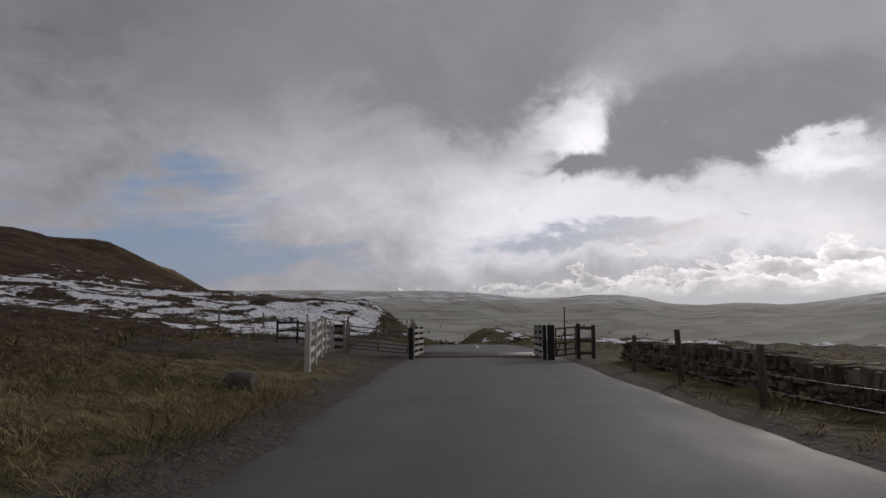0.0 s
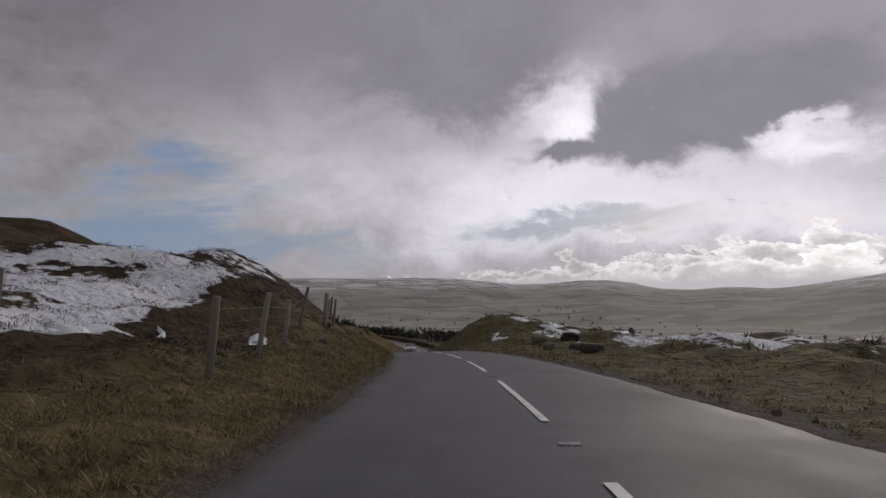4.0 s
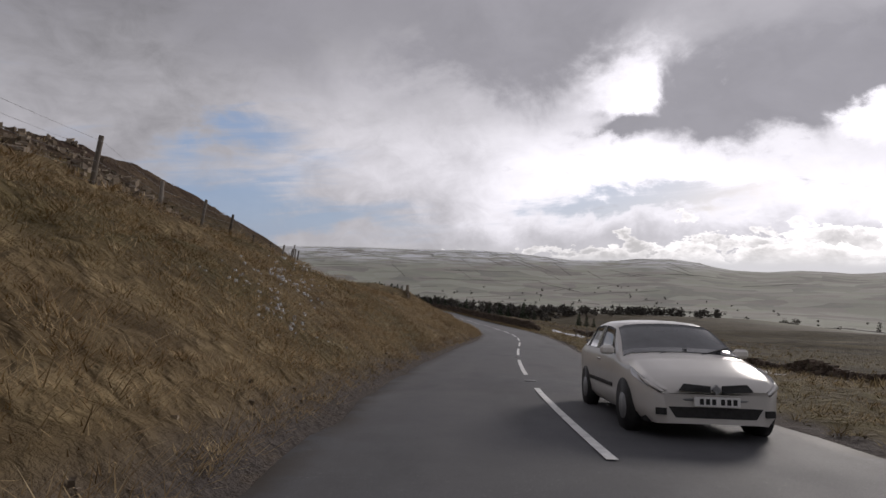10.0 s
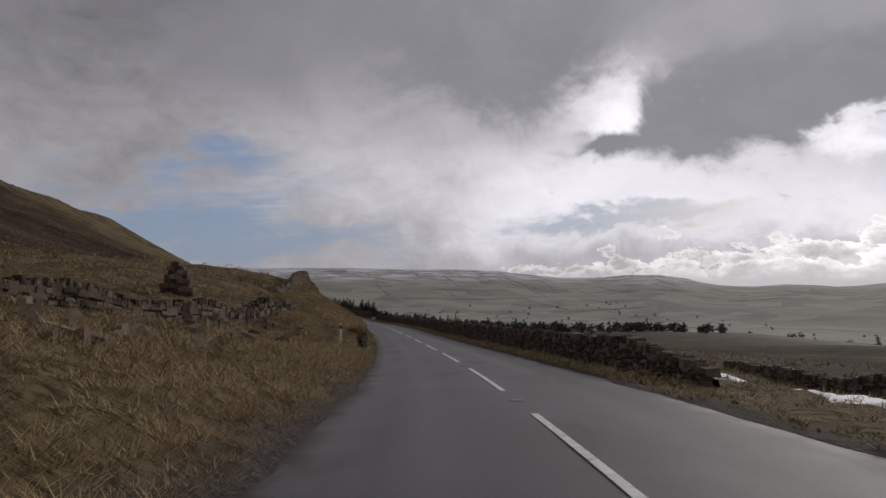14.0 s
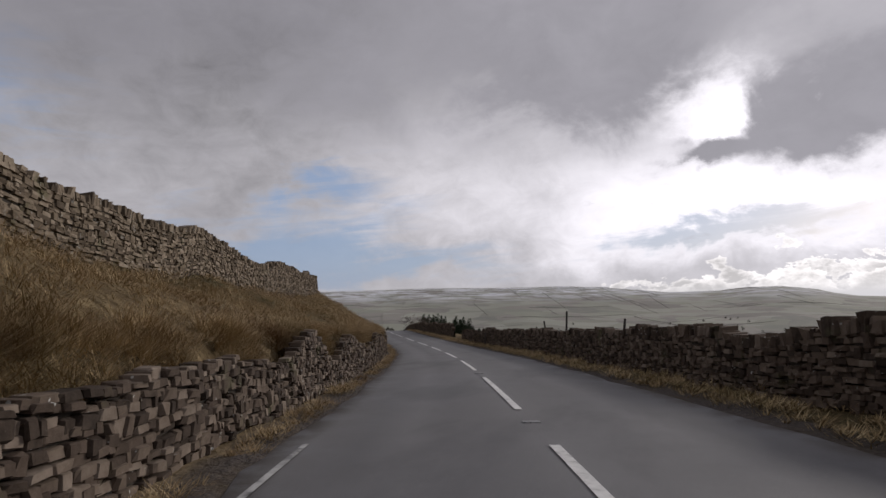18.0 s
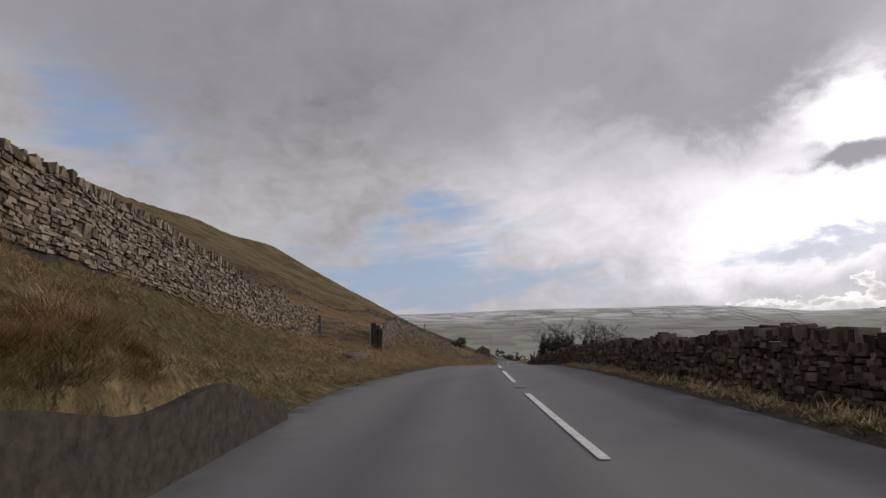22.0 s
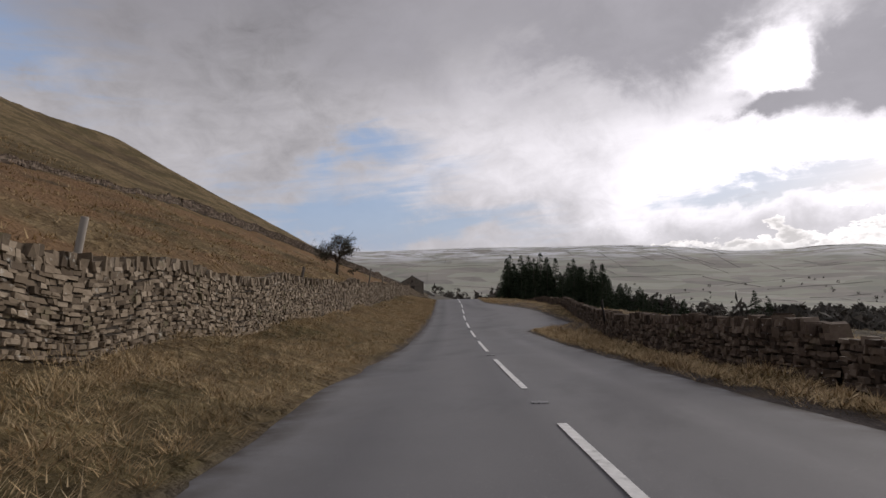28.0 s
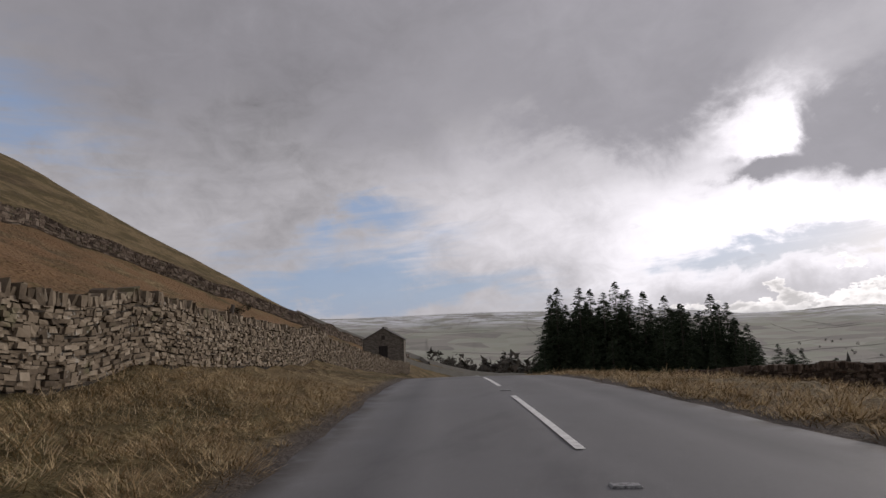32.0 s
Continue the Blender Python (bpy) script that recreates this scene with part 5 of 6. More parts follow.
def marker(s, d):
    base = thing("verge_marker", "small white verge marker post with a dark band", "marker post", Matrix.Translation(spot(s, d)) @ Matrix.Rotation(turn_at(s), 4, "Z"), group="verge markers")
    part("shaft", box_mesh("shaft", (0.1, 0.05, 0.95), M_PAINT, 0.01, 0, 1, (0, 0, 0.42)), base)
    part("band", box_mesh("band", (0.104, 0.054, 0.16), M_TARRED, 0.004, 0, 2, (0, 0, 0.72)), base, None, "dark band")


for s, d in ((201, -4.6), (199.5, 5.2)):
    marker(s, d)


def ruin(s, d):
    """Stub of an old stone hut: stacked rough blocks round a gap."""
    base = thing("stone_cairn", "dark tapering cairn of stacked stones in rough pasture", "cairn", Matrix.Translation(spot(s, d)) @ Matrix.Rotation(turn_at(s), 4, "Z"))
    r = random.Random(6)
    for k in range(30):
        lay, col = k // 4, k % 4
        wide = 0.42 * (1 - 0.085 * lay)
        x = (col - 1.5) * wide + 0.12 * (lay % 2)
        part("stone", MOSSY_SHADED_STONES[k % 8], base, Matrix.Translation((x, r.uniform(-0.1, 0.1), 0.1 + 0.22 * lay)) @ Matrix.Rotation(r.uniform(-0.2, 0.2), 4, "Z") @ Matrix.Diagonal((wide * 1.15, 0.7 - 0.06 * lay, 0.26, 1)))


ruin(205, -13.2)


# ---- rocks and snow ----
def rock_mesh(seed, mat=None):
    bm = bmesh.new()
    bmesh.ops.create_icosphere(bm, subdivisions=3, radius=0.5)
    r = random.Random(seed)
    off = Vector((r.uniform(0, 50), r.uniform(0, 50), r.uniform(0, 50)))
    for v in bm.verts:
        n = noise.noise(v.co * 2.2 + off) * 0.5 + noise.noise(v.co * 6 + off) * 0.14
        c = v.co.normalized() * (0.5 + 0.3 * n)
        c = Vector([max(-0.4, min(0.4, x)) for x in c])
        v.co = c
    me = bpy.data.meshes.new("rock")
    bm.to_mesh(me)
    bm.free()
    me.materials.append(mat or M_ROCK)
    return me


ROCKS = [rock_mesh(i) for i in range(6)]
for i, (s, d, x, y, z, lab) in enumerate([
        (9.4, -4.2, 0.62, 0.55, 0.5, "grey lichened boulder in verge grass"), (80.6, 9.0, 1.7, 1.3, 1.0, "large dark boulder on rough moor ground"), (83, 7.6, 1.2, 1.0, 0.8, "dark boulder on rough moor ground"), (75.2, 5.9, 0.9, 0.8, 0.65, "dark boulder on rough moor ground"), (72, 6.5, 1.1, 0.9, 0.6, "dark boulder on rough moor ground"), (69.2, 6.2, 1.5, 0.9, 0.55, "low dark boulder by the road"),
        (58, 12, 1.4, 1.2, 0.8, "dark boulder on rough moor ground"), (52, 16, 1.8, 1.5, 0.9, "dark boulder on rough moor ground"), (47, 9, 1.5, 0.9, 0.6, "low dark boulder by the road"), 
        (74, 13.5, 1.3, 1.0, 0.7, "dark boulder on rough moor ground"), (163, 5.6, 1.1, 0.8, 0.5, "grey boulder on the road verge"), (167, 6.2, 0.8, 0.7, 0.4, "grey boulder on the road verge"), (327.4, -5.9, 1.4, 1.0, 0.55, "dark boulder in verge grass"),
        (61, -5.0, 0.5, 0.4, 0.3, "small pale stone in bank grass"), (64.5, -5.4, 0.4, 0.4, 0.3, "small pale stone in bank grass"), (71, -6.1, 0.45, 0.35, 0.3, "small pale stone in bank grass")]):
    thing("boulder", lab, "rock", Matrix.Translation(spot(s, d, z * 0.18)) @ Matrix.Rotation(i * 1.7, 4, "Z") @ Matrix.Diagonal((x * 0.95, y * 0.95, z, 1)), me=ROCKS[i % 6])


def rubble(label, spots, seed, lo, hi, mat=M_STONE_I, name="rubble", category="stones"):
    """Many small broken stones in one heap of stuff."""
    rs = np.random.RandomState(seed)
    S = np.array([a for a, _ in spots]); D = np.array([b for _, b in spots])
    P = place(S, D)
    n = len(P)
    C = CUBE[None] * (1 + rs.uniform(-0.3, 0.3, (n, 8, 1))) * rs.uniform(lo, hi, (n, 1, 1)) * rs.uniform(0.6, 1.4, (n, 1, 3))
    a = rs.uniform(0, 6.28, n)
    V = np.empty_like(C)
    V[..., 0] = C[..., 0] * np.cos(a)[:, None] - C[..., 1] * np.sin(a)[:, None] + P[:, 0, None]
    V[..., 1] = C[..., 0] * np.sin(a)[:, None] + C[..., 1] * np.cos(a)[:, None] + P[:, 1, None]
    V[..., 2] = C[..., 2] + 0.3 * C[..., 0] + P[:, 2, None] + lo * 0.2
    Q = (CUBE_Q[None] + 8 * np.arange(n)[:, None, None]).reshape(-1, 4)
    thing(name, label, category, kind="stuff", me=big_mesh(name, V.reshape(-1, 3), quads=Q, mat=mat))


_r = np.random.RandomState(5)
rubble("loose pale stones scattered along the foot of a bank", [(a, -3.2 - abs(_r.normal(0, 0.18))) for a in _r.uniform(62, 168, 420)], 1, 0.015, 0.05)
rubble("crumbs of old snow and pale stones on a grass bank", [(126 + 14 * f + _r.normal(0, 0.6), -4.6 - 4.5 * f + _r.normal(0, 0.5)) for f in _r.uniform(0, 1, 260)], 7, 0.02, 0.07, M_SNOW, "snow_crumbs", "snow")
rubble("grey scree spilled over a steep slope", [(a, -12 - b) for a, b in zip(_r.uniform(100, 150, 2600), _r.uniform(0, 22, 2600) ** 1.0)], 2, 0.08, 0.34)
rubble("loose stones along the road edge", [(a, 3.25 + abs(_r.normal(0, 0.3))) for a in _r.uniform(35, 200, 420)], 3, 0.02, 0.07)
rubble("dark broken stones spilled in the verge grass", [(361.6 + _r.normal(0, 0.9), -4.3 + _r.normal(0, 0.45)) for _ in range(160)], 8, 0.04, 0.17, M_MOSSY_SHADED_I)
rubble("fallen wall stones among dry grass", [(a, _r.uniform(-13, -6.2)) for a in _r.uniform(176, 203, 260)], 4, 0.1, 0.35)


def snow_bank(label, s0, s1, d, w, seed, thick=0.05):
    """A thin melting strip of snow on the ground, ragged at its edges."""
    rs = np.random.RandomState(seed)
    s = np.arange(s0, s1, 0.22)
    k = len(s)
    wob = w * (0.55 + 0.45 * lump(s, 0 * s, 1.9, seed)) + 0.03
    wob *= np.clip(np.minimum(s - s0, s1 - s) / 1.5, 0.05, 1) * (lump(s, 0 * s, 4.5, seed + 1) > (-0.45 if w > 0.5 else 0.0))
    sh = 0.3 * w * lump(s, 0 * s, 2.7, seed + 2)
    rows = [place(s, d + sh + wob * o) + np.array([0, 0, h]) for o, h in ((-0.5, -0.03), (-0.3, thick), (0, thick * 1.3), (0.3, thick), (0.5, -0.03))]
    V = np.concatenate(rows)
    i = np.arange(k - 1)
    Q = np.concatenate([np.stack([i + j * k, i + (j + 1) * k, i + (j + 1) * k + 1, i + j * k + 1], 1) for j in range(4)])
    thing("snow_patch", label, "snow", kind="stuff", me=big_mesh("snow_patch", V, quads=Q, mat=M_SNOW, smooth_shade=True))


snow_bank("old snow lying along a fence in pasture", 152, 160, 9.4, 0.6, 2, 0.05)
snow_bank("patch of old snow on rough ground", 181, 194, 8.6, 2.4, 3, 0.07)
for i, (s, d, w, l) in enumerate([(75.5, 7.4, 1.0, 2.6), (72.5, 10.6, 2.4, 4.5), (90.6, 6.4, 1.5, 4.0), (46, 12, 2.2, 5), (55, 21, 3.5, 7), (63, 24, 3, 8), (78, 12.5, 3.2, 5), (84, 14.5, 3.6, 7), (92, 12, 2.6, 6), (97, 10, 1.5, 4), (56, -9, 1.6, 4), (60, -6.6, 1.1, 3)]):
    snow_bank("patch of old melting snow in moor grass", s - l / 2, s + l / 2, d, w, 20 + i, 0.08)


# ---- grass ----
def tufts(n, s_rng, d_fn, seed, blades, length, width, keep=None, mound=0.0):
    """Blades of bent dry grass in clumps, on small mounds; the second answer tells how mossy they are."""
    rs = np.random.RandomState(seed)
    S = rs.uniform(*s_rng, n)
    D = d_fn(rs, S)
    if keep is not None:
        k = keep(S, D) & ((D > -15) | (S > 200) | (S < 20) | (rs.uniform(0, 1, n) < 0.12)) & ((D > 0) | (S < 42) | (S > 98) | (D > -5.6) | (rs.uniform(0, 1, n) < 0.06))
        S, D = S[k], D[k]
    P = place(S, D)
    n = len(P)
    k = blades
    big = np.clip(0.85 + 0.45 * lump(P[:, 0], P[:, 1], 1.3, 51) + 0.3 * lump(P[:, 0], P[:, 1], 5, 52), 0.4, 1.6)[:, None] * rs.uniform(0.75, 1.25, (n, 1))
    a = rs.uniform(0, 6.283, (n, k))
    f = np.sqrt(rs.uniform(0, 1, (n, k)))
    r0 = f * (0.75 * length if not mound else mound) * big
    L = length * (0.5 + 0.5 * big) * rs.uniform(0.45, 1.2, (n, k))
    out = rs.uniform(0.3, 1.9, (n, k)) if not mound else 0.45 + 2.1 * f * rs.uniform(0.5, 1.5, (n, k))
    px, py = P[:, 0, None] + r0 * np.cos(a), P[:, 1, None] + r0 * np.sin(a)
    pz = P[:, 2, None] - 0.03 + 0.55 * mound * big * (1 - f * f)
    up = 1.0 / np.sqrt(1 + out * out)
    w = width * rs.uniform(0.6, 1.4, (n, k))
    b = a + rs.normal(0, 0.6 if mound else 0.9, (n, k))
    sx, sy = -np.sin(b) * w, np.cos(b) * w
    V = np.empty((n, k, 3, 3))
    V[..., 0, 0], V[..., 0, 1], V[..., 0, 2] = px - sx, py - sy, pz
    V[..., 1, 0], V[..., 1, 1], V[..., 1, 2] = px + sx, py + sy, pz
    V[..., 2, 0], V[..., 2, 1], V[..., 2, 2] = px + np.cos(b) * out * up * L + 0.12 * L, py + np.sin(b) * out * up * L - 0.10 * L, pz + up * L
    moss = (1 - smooth(S + 12 * lump(P[:, 0], P[:, 1], 20, 41), 75, 125)) * 0.9 + np.where(D > 0, 0.5 * smooth(S, 60, 120) * (1 - smooth(S, 200, 320)), 0)
    moss = np.clip(moss + 0.25 * lump(P[:, 0], P[:, 1], 4, 53) * smooth(moss, 0, 0.2), 0, 1)
    return V.reshape(-1, 3), np.repeat(moss, k * 3)


def grass(label, sets):
    V = np.concatenate([v for v, _ in sets])
    me = big_mesh("grass", V, tris=np.arange(len(V)).reshape(-1, 3), mat=M_GRASS)
    set_attr(me, "moss", np.concatenate([m for _, m in sets]))
    thing("grass", label, "grass", kind="stuff", me=me)


def left_ok(S, D):
    e = np.interp(S, [a for a, _ in EDGE_L], [b for _, b in EDGE_L])
    u = -D - e
    bw = np.interp(S, [a for a, _ in BANK_WALL], [b for _, b in BANK_WALL])
    fw = np.interp(S, [a for a, _ in FIELD_WALL], [b for _, b in FIELD_WALL])
    ok = (u > 0.12) & ~((S > 196) & (S < 336) & (np.abs(D - bw) < 0.35)) & ~((S > 336) & (S < 545) & (np.abs(D - fw) < 0.35))
    ok &= ~((S > 202) & (S < 314) & (u < 1.0))
    ok &= ~((S > 10) & (S < 40) & (u < 7))
    return ok


def right_ok(S, D):
    u = D - right_edge(S)
    return (u > 0.15) & ~((S > 184) & (S < 409) & (np.abs(D - np.interp(S, [184, 297, 312, 330, 346, 385, 400, 408], [4.5, 4.8, 4.4, 4.0, 3.65, 3.65, 4.2, 4.8])) < 0.35)) & ~((S > 335) & (S < 395) & (D < 3.9)) & ~((S > 12) & (S < 46) & (u < 3.0))


def heather():
    """Low dark clumps on the early hill."""
    V, _ = tufts(13000, (46, 104), lambda r, S: -5.6 - r.uniform(0, 1, len(S)) ** 1.3 * 20, 61, 18, 0.09, 0.010, None, 0.20)
    c = V.reshape(-1, 18, 3, 3).mean((1, 2))
    ok = (lump(c[:, 0], c[:, 1], 5.5, 62) + 0.5 * lump(c[:, 0], c[:, 1], 1.8, 63)) > -0.12
    V = V.reshape(-1, 54, 3)[ok].reshape(-1, 3)
    thing("heather", "dark brown heather clumps on a snowy knoll", "heather", kind="stuff", me=big_mesh("heather", V, tris=np.arange(len(V)).reshape(-1, 3), mat=M_HEATHER))


heather()


def wall_top(r, S):
    return -np.interp(S, [a for a, _ in EDGE_L], [b for _, b in EDGE_L]) - 0.93 - r.uniform(0, 1, len(S)) ** 2 * 0.5


grass("tussocks of dry tan grass on the bank and verge", [
    tufts(27000, (-6, 205), lambda r, S: -3.1 - r.uniform(0, 1, len(S)) ** 1.35 * 9, 1, 30, 0.19, 0.0042, left_ok, 0.24),
    tufts(30000, (203, 480), lambda r, S: -3.1 - r.uniform(0, 1, len(S)) ** 1.15 * 6.8, 2, 30, 0.19, 0.0042, left_ok, 0.24),
    tufts(3800, (104, 480), lambda r, S: -3.4 - r.uniform(0, 1, len(S)) ** 1.1 * 7, 33, 80, 0.26, 0.0042, left_ok, 0.42),
    tufts(9000, (-6, 480), lambda r, S: -3.0 - r.uniform(0, 1, len(S)) ** 1.5 * 5, 31, 12, 0.15, 0.004, left_ok),
    tufts(2600, (205, 314), lambda r, S: -np.interp(S, [a for a, _ in EDGE_L], [b for _, b in EDGE_L]) - r.uniform(0.06, 0.42, len(S)), 34, 22, 0.17, 0.004, lambda S, D: lump(S, 0 * S, 4, 9) > -0.5, 0.12),
    tufts(11000, (205, 312), wall_top, 22, 30, 0.34, 0.0045, lambda S, D: lump(S, 0 * S, 2.5, 8) > -0.55, 0.2),
    tufts(9000, (-6, 480), lambda r, S: -10 - r.uniform(0, 1, len(S)) ** 1.3 * 22, 3, 14, 0.32, 0.020, left_ok, 0.3),
    tufts(7000, (30, 480), lambda r, S: -26 - r.uniform(0, 1, len(S)) * 50, 4, 7, 0.45, 0.045, left_ok)])
grass("tussocks of dry grass along the open verge", [
    tufts(5500, (-6, 205), lambda r, S: 3.2 + r.uniform(0, 1, len(S)) ** 1.3 * 9, 5, 30, 0.16, 0.008, right_ok, 0.2),
    tufts(6000, (184, 480), lambda r, S: 3.15 + r.uniform(0, 1, len(S)) ** 1.3 * 1.7, 6, 28, 0.22, 0.008, right_ok, 0.2),
    tufts(1800, (404, 432), lambda r, S: 3.2 + r.uniform(0, 1, len(S)) * 6, 17, 24, 0.22, 0.008, right_ok, 0.2),
    tufts(5200, (424, 520), lambda r, S: 3.2 + r.uniform(0, 1, len(S)) * 10, 16, 18, 0.22, 0.009, right_ok, 0.24),
    tufts(7000, (60, 480), lambda r, S: 9 + r.uniform(0, 1, len(S)) * 40, 7, 8, 0.38, 0.035, right_ok)])


# ---- trees ----
def branches(seed, height, spread, levels=5, trunk_r=0.12, droop=0.0, first=0.3, fork=3, twist=0.55, stems=1):
    """Bare branching limbs: trunk mesh and a mesh of limbs and twigs, three- to five-sided bars."""
    r = random.Random(seed)
    tv, tf, bv, bf = [], [], [], []

    def bar(vs, fs, pts, radii, sides):
        o = len(vs)
        for i, p in enumerate(pts):
            t = (pts[min(i + 1, len(pts) - 1)] - pts[max(i - 1, 0)]).normalized()
            a = t.orthogonal().normalized()
            b = t.cross(a)
            for j in range(sides):
                an = 6.283 * j / sides
                vs.append(p + (a * math.cos(an) + b * math.sin(an)) * radii[i])
            if i:
                for j in range(sides):
                    k = o + (i - 1) * sides
                    fs.append((k + j, k + (j + 1) % sides, k + sides + (j + 1) % sides, k + sides + j))

    def grow(p, v, ln, rad, lev):
        pts, rads = [p], [rad]
        q = p.copy()
        steps = 4 if lev < 2 else 3
        for i in range(steps):
            v = (v + Vector((r.uniform(-1, 1), r.uniform(-1, 1), r.uniform(-0.6, 0.9))) * twist * 0.45 + Vector((0, 0, -droop * lev * 0.12))).normalized()
            q = q + v * ln / steps
            pts.append(q.copy())
            rads.append(rad * (1 - 0.55 * (i + 1) / steps))
        bar(tv if lev == 0 else bv, tf if lev == 0 else bf, pts, rads, 7 if lev == 0 else (4 if lev < 3 else 3))
        if lev < levels:
            for k in range(fork + (1 if lev in (1, 2) else 0)):
                f = r.uniform(first if lev == 0 else 0.25, 1.0)
                i = min(int(f * steps), steps - 1)
                b = pts[i].lerp(pts[i + 1], f * steps - i)
                side = Vector((r.uniform(-1, 1), r.uniform(-1, 1), r.uniform(-0.25, 0.8))).normalized()
                w = (v * 0.55 + side * spread).normalized()
                grow(b, w, ln * r.uniform(0.55, 0.8), max(rads[i] * 0.55, 0.006), lev + 1)

    for k in range(stems):
        a = 6.283 * k / stems + r.uniform(-0.4, 0.4)
        o = 0.0 if stems == 1 else 1.0
        grow(Vector((math.cos(a) * 0.12 * o, math.sin(a) * 0.12 * o, -0.2)), Vector((0.1 + math.cos(a) * 0.45 * o, 0.05 + math.sin(a) * 0.45 * o, 1)).normalized(), height * 0.5, trunk_r, 0)
    return (tv, tf), (bv, bf)


def bare_tree(label, s, d, height, seed, levels=5, leaves=0, trunk_r=0.12, wide=1.0, stems=1):
    (tv, tf), (bv, bf) = branches(seed, height, 0.85, levels, trunk_r, fork=3, stems=stems)
    m = Matrix.Translation(spot(s, d)) @ Matrix.Rotation(seed * 1.3, 4, "Z")
    top = max(v.z for v in bv)
    k = height / top
    base = thing("tree", label, "tree", m @ Matrix.Diagonal((k * wide, k * wide, k, 1)))
    part("trunk", mesh_of("trunk", tv, tf, M_BARK, True), base)
    crown = part("crown", mesh_of("crown", bv, bf, M_TWIG), base)
    if leaves:
        rs = np.random.RandomState(seed)
        pts = np.array([tuple(v) for v in bv[len(bv) // 4:]])
        c = pts[rs.randint(0, len(pts), leaves)] + rs.normal(0, 0.06 / k, (leaves, 3))
        e = rs.normal(0, 1, (leaves, 3, 3)) * 0.032 / k
        V = (c[:, None] + e).reshape(-1, 3)
        part("foliage", big_mesh("foliage", V, tris=np.arange(leaves * 3).reshape(-1, 3), mat=M_THORN), base, None, "sparse dark leaves")
    return base


bare_tree("bare thorn tree with a wide twiggy crown behind a stone wall", 341.2, 5.8, 3.2, 3, 5, trunk_r=0.07, wide=1.05, stems=3)
bare_tree("bare thorn tree with thin upright twigs behind a wall", 377, 7.6, 3.0, 8, 5, trunk_r=0.07, stems=2)
def thorn_tree(label, s, d, height, seed, leaves=15000):
    """A low thorn: short forked trunk under a wide rounded crown of crooked limbs, twigs and small dark leaves."""
    r = random.Random(seed)
    base = thing("thorn_tree", label, "tree", Matrix.Translation(spot(s, d)))
    fork = Vector((0.1, 0.05, height * 0.30))
    part("trunk", tube("trunk", [(0, 0, -0.3), (0.06, -0.03, height * 0.14), tuple(fork)], [0.17, 0.13, 0.11], M_BARK, 8), base)
    V, F, tips = [], [], []

    def bar(pts, radii, sides):
        o = len(V)
        for i, p in enumerate(pts):
            t = (pts[min(i + 1, len(pts) - 1)] - pts[max(i - 1, 0)]).normalized()
            a = t.orthogonal().normalized()
            b = t.cross(a)
            V.extend(p + (a * math.cos(6.283 * j / sides) + b * math.sin(6.283 * j / sides)) * radii[i] for j in range(sides))
            if i:
                F.extend((o + (i - 1) * sides + j, o + (i - 1) * sides + (j + 1) % sides, o + i * sides + (j + 1) % sides, o + i * sides + j) for j in range(sides))

    def limb(p, q, rad, wob, lev):
        n = 5
        pts = [p.lerp(q, i / n) + (Vector((r.uniform(-1, 1), r.uniform(-1, 1), r.uniform(-0.6, 1))) * wob if 0 < i < n else Vector()) for i in range(n + 1)]
        bar(pts, [rad * (1 - 0.75 * i / n) for i in range(n + 1)], 5 if lev == 0 else 3)
        if lev == 2:
            tips.extend(pts[2:])
            return
        for k in range(9 if lev == 0 else 6):
            f = r.uniform(0.3, 1.0) * n
            i = min(int(f), n - 1)
            c = pts[i].lerp(pts[i + 1], f - i)
            out = (c - Vector((0, 0, height * 0.45))).normalized()
            ln = height * (0.27 if lev == 0 else 0.13) * r.uniform(0.6, 1.2)
            limb(c, c + (out * 0.7 + Vector((r.uniform(-1, 1), r.uniform(-1, 1), r.uniform(-0.6, 0.8)))).normalized() * ln, max(rad * 0.4, 0.005), wob * 0.5, lev + 1)

    for k in range(11):
        a = 6.283 * k / 11 + r.uniform(-0.25, 0.25)
        e = r.uniform(0.05, 1.25)
        limb(fork, Vector((math.cos(a) * math.cos(e) * height * 0.42 + 0.15, math.sin(a) * math.cos(e) * height * 0.42, height * 0.50 + math.sin(e) * height * 0.30)), 0.06, 0.16, 0)
    part("crown", mesh_of("crown", V, F, M_TWIG), base)
    rs = np.random.RandomState(seed)
    T = np.array([tuple(t) for t in tips])
    c = T[rs.randint(0, len(T), leaves)] + rs.normal(0, 0.07, (leaves, 3))
    L = (c[:, None] + rs.normal(0, 1, (leaves, 3, 3)) * 0.028).reshape(-1, 3)
    part("foliage", big_mesh("foliage", L, tris=np.arange(leaves * 3).reshape(-1, 3), mat=M_THORN), base, None, "small dark leaves")
    return base


thorn_tree("dark thorn tree with a dense rounded twiggy crown on the hillside", 453.4, -12.0, 4.0, 5)
bare_tree("small dark thorn bush on the hillside", 520, -21.5, 1.9, 9, 4, 1500, 0.06, 1.2)


def conifer_meshes(seed, h, rad):
    """Tapered trunk and a crown of drooping needle sprays in uneven tiers."""
    rs = np.random.RandomState(seed)
    trunk = tube("trunk", [(0, 0, -0.4), (0, 0, h * 0.5), (0, 0, h)], [h * 0.014, h * 0.009, 0.015], M_BARK, 6)
    verts = []
    n = int(h * 34)
    for f in np.sort(rs.uniform(0.05, 1, n) ** 1.15):
        z = h * min(f, 0.995)
        a = rs.uniform(0, 6.283)
        ln = (rad * (1 - f) ** 0.8 + 0.10) * rs.uniform(0.55, 1.12)
        ca, sa = math.cos(a), math.sin(a)
        nseg = max(2, int(ln / 0.34))
        for i in range(nseg):
            q = (i + 0.6) / nseg
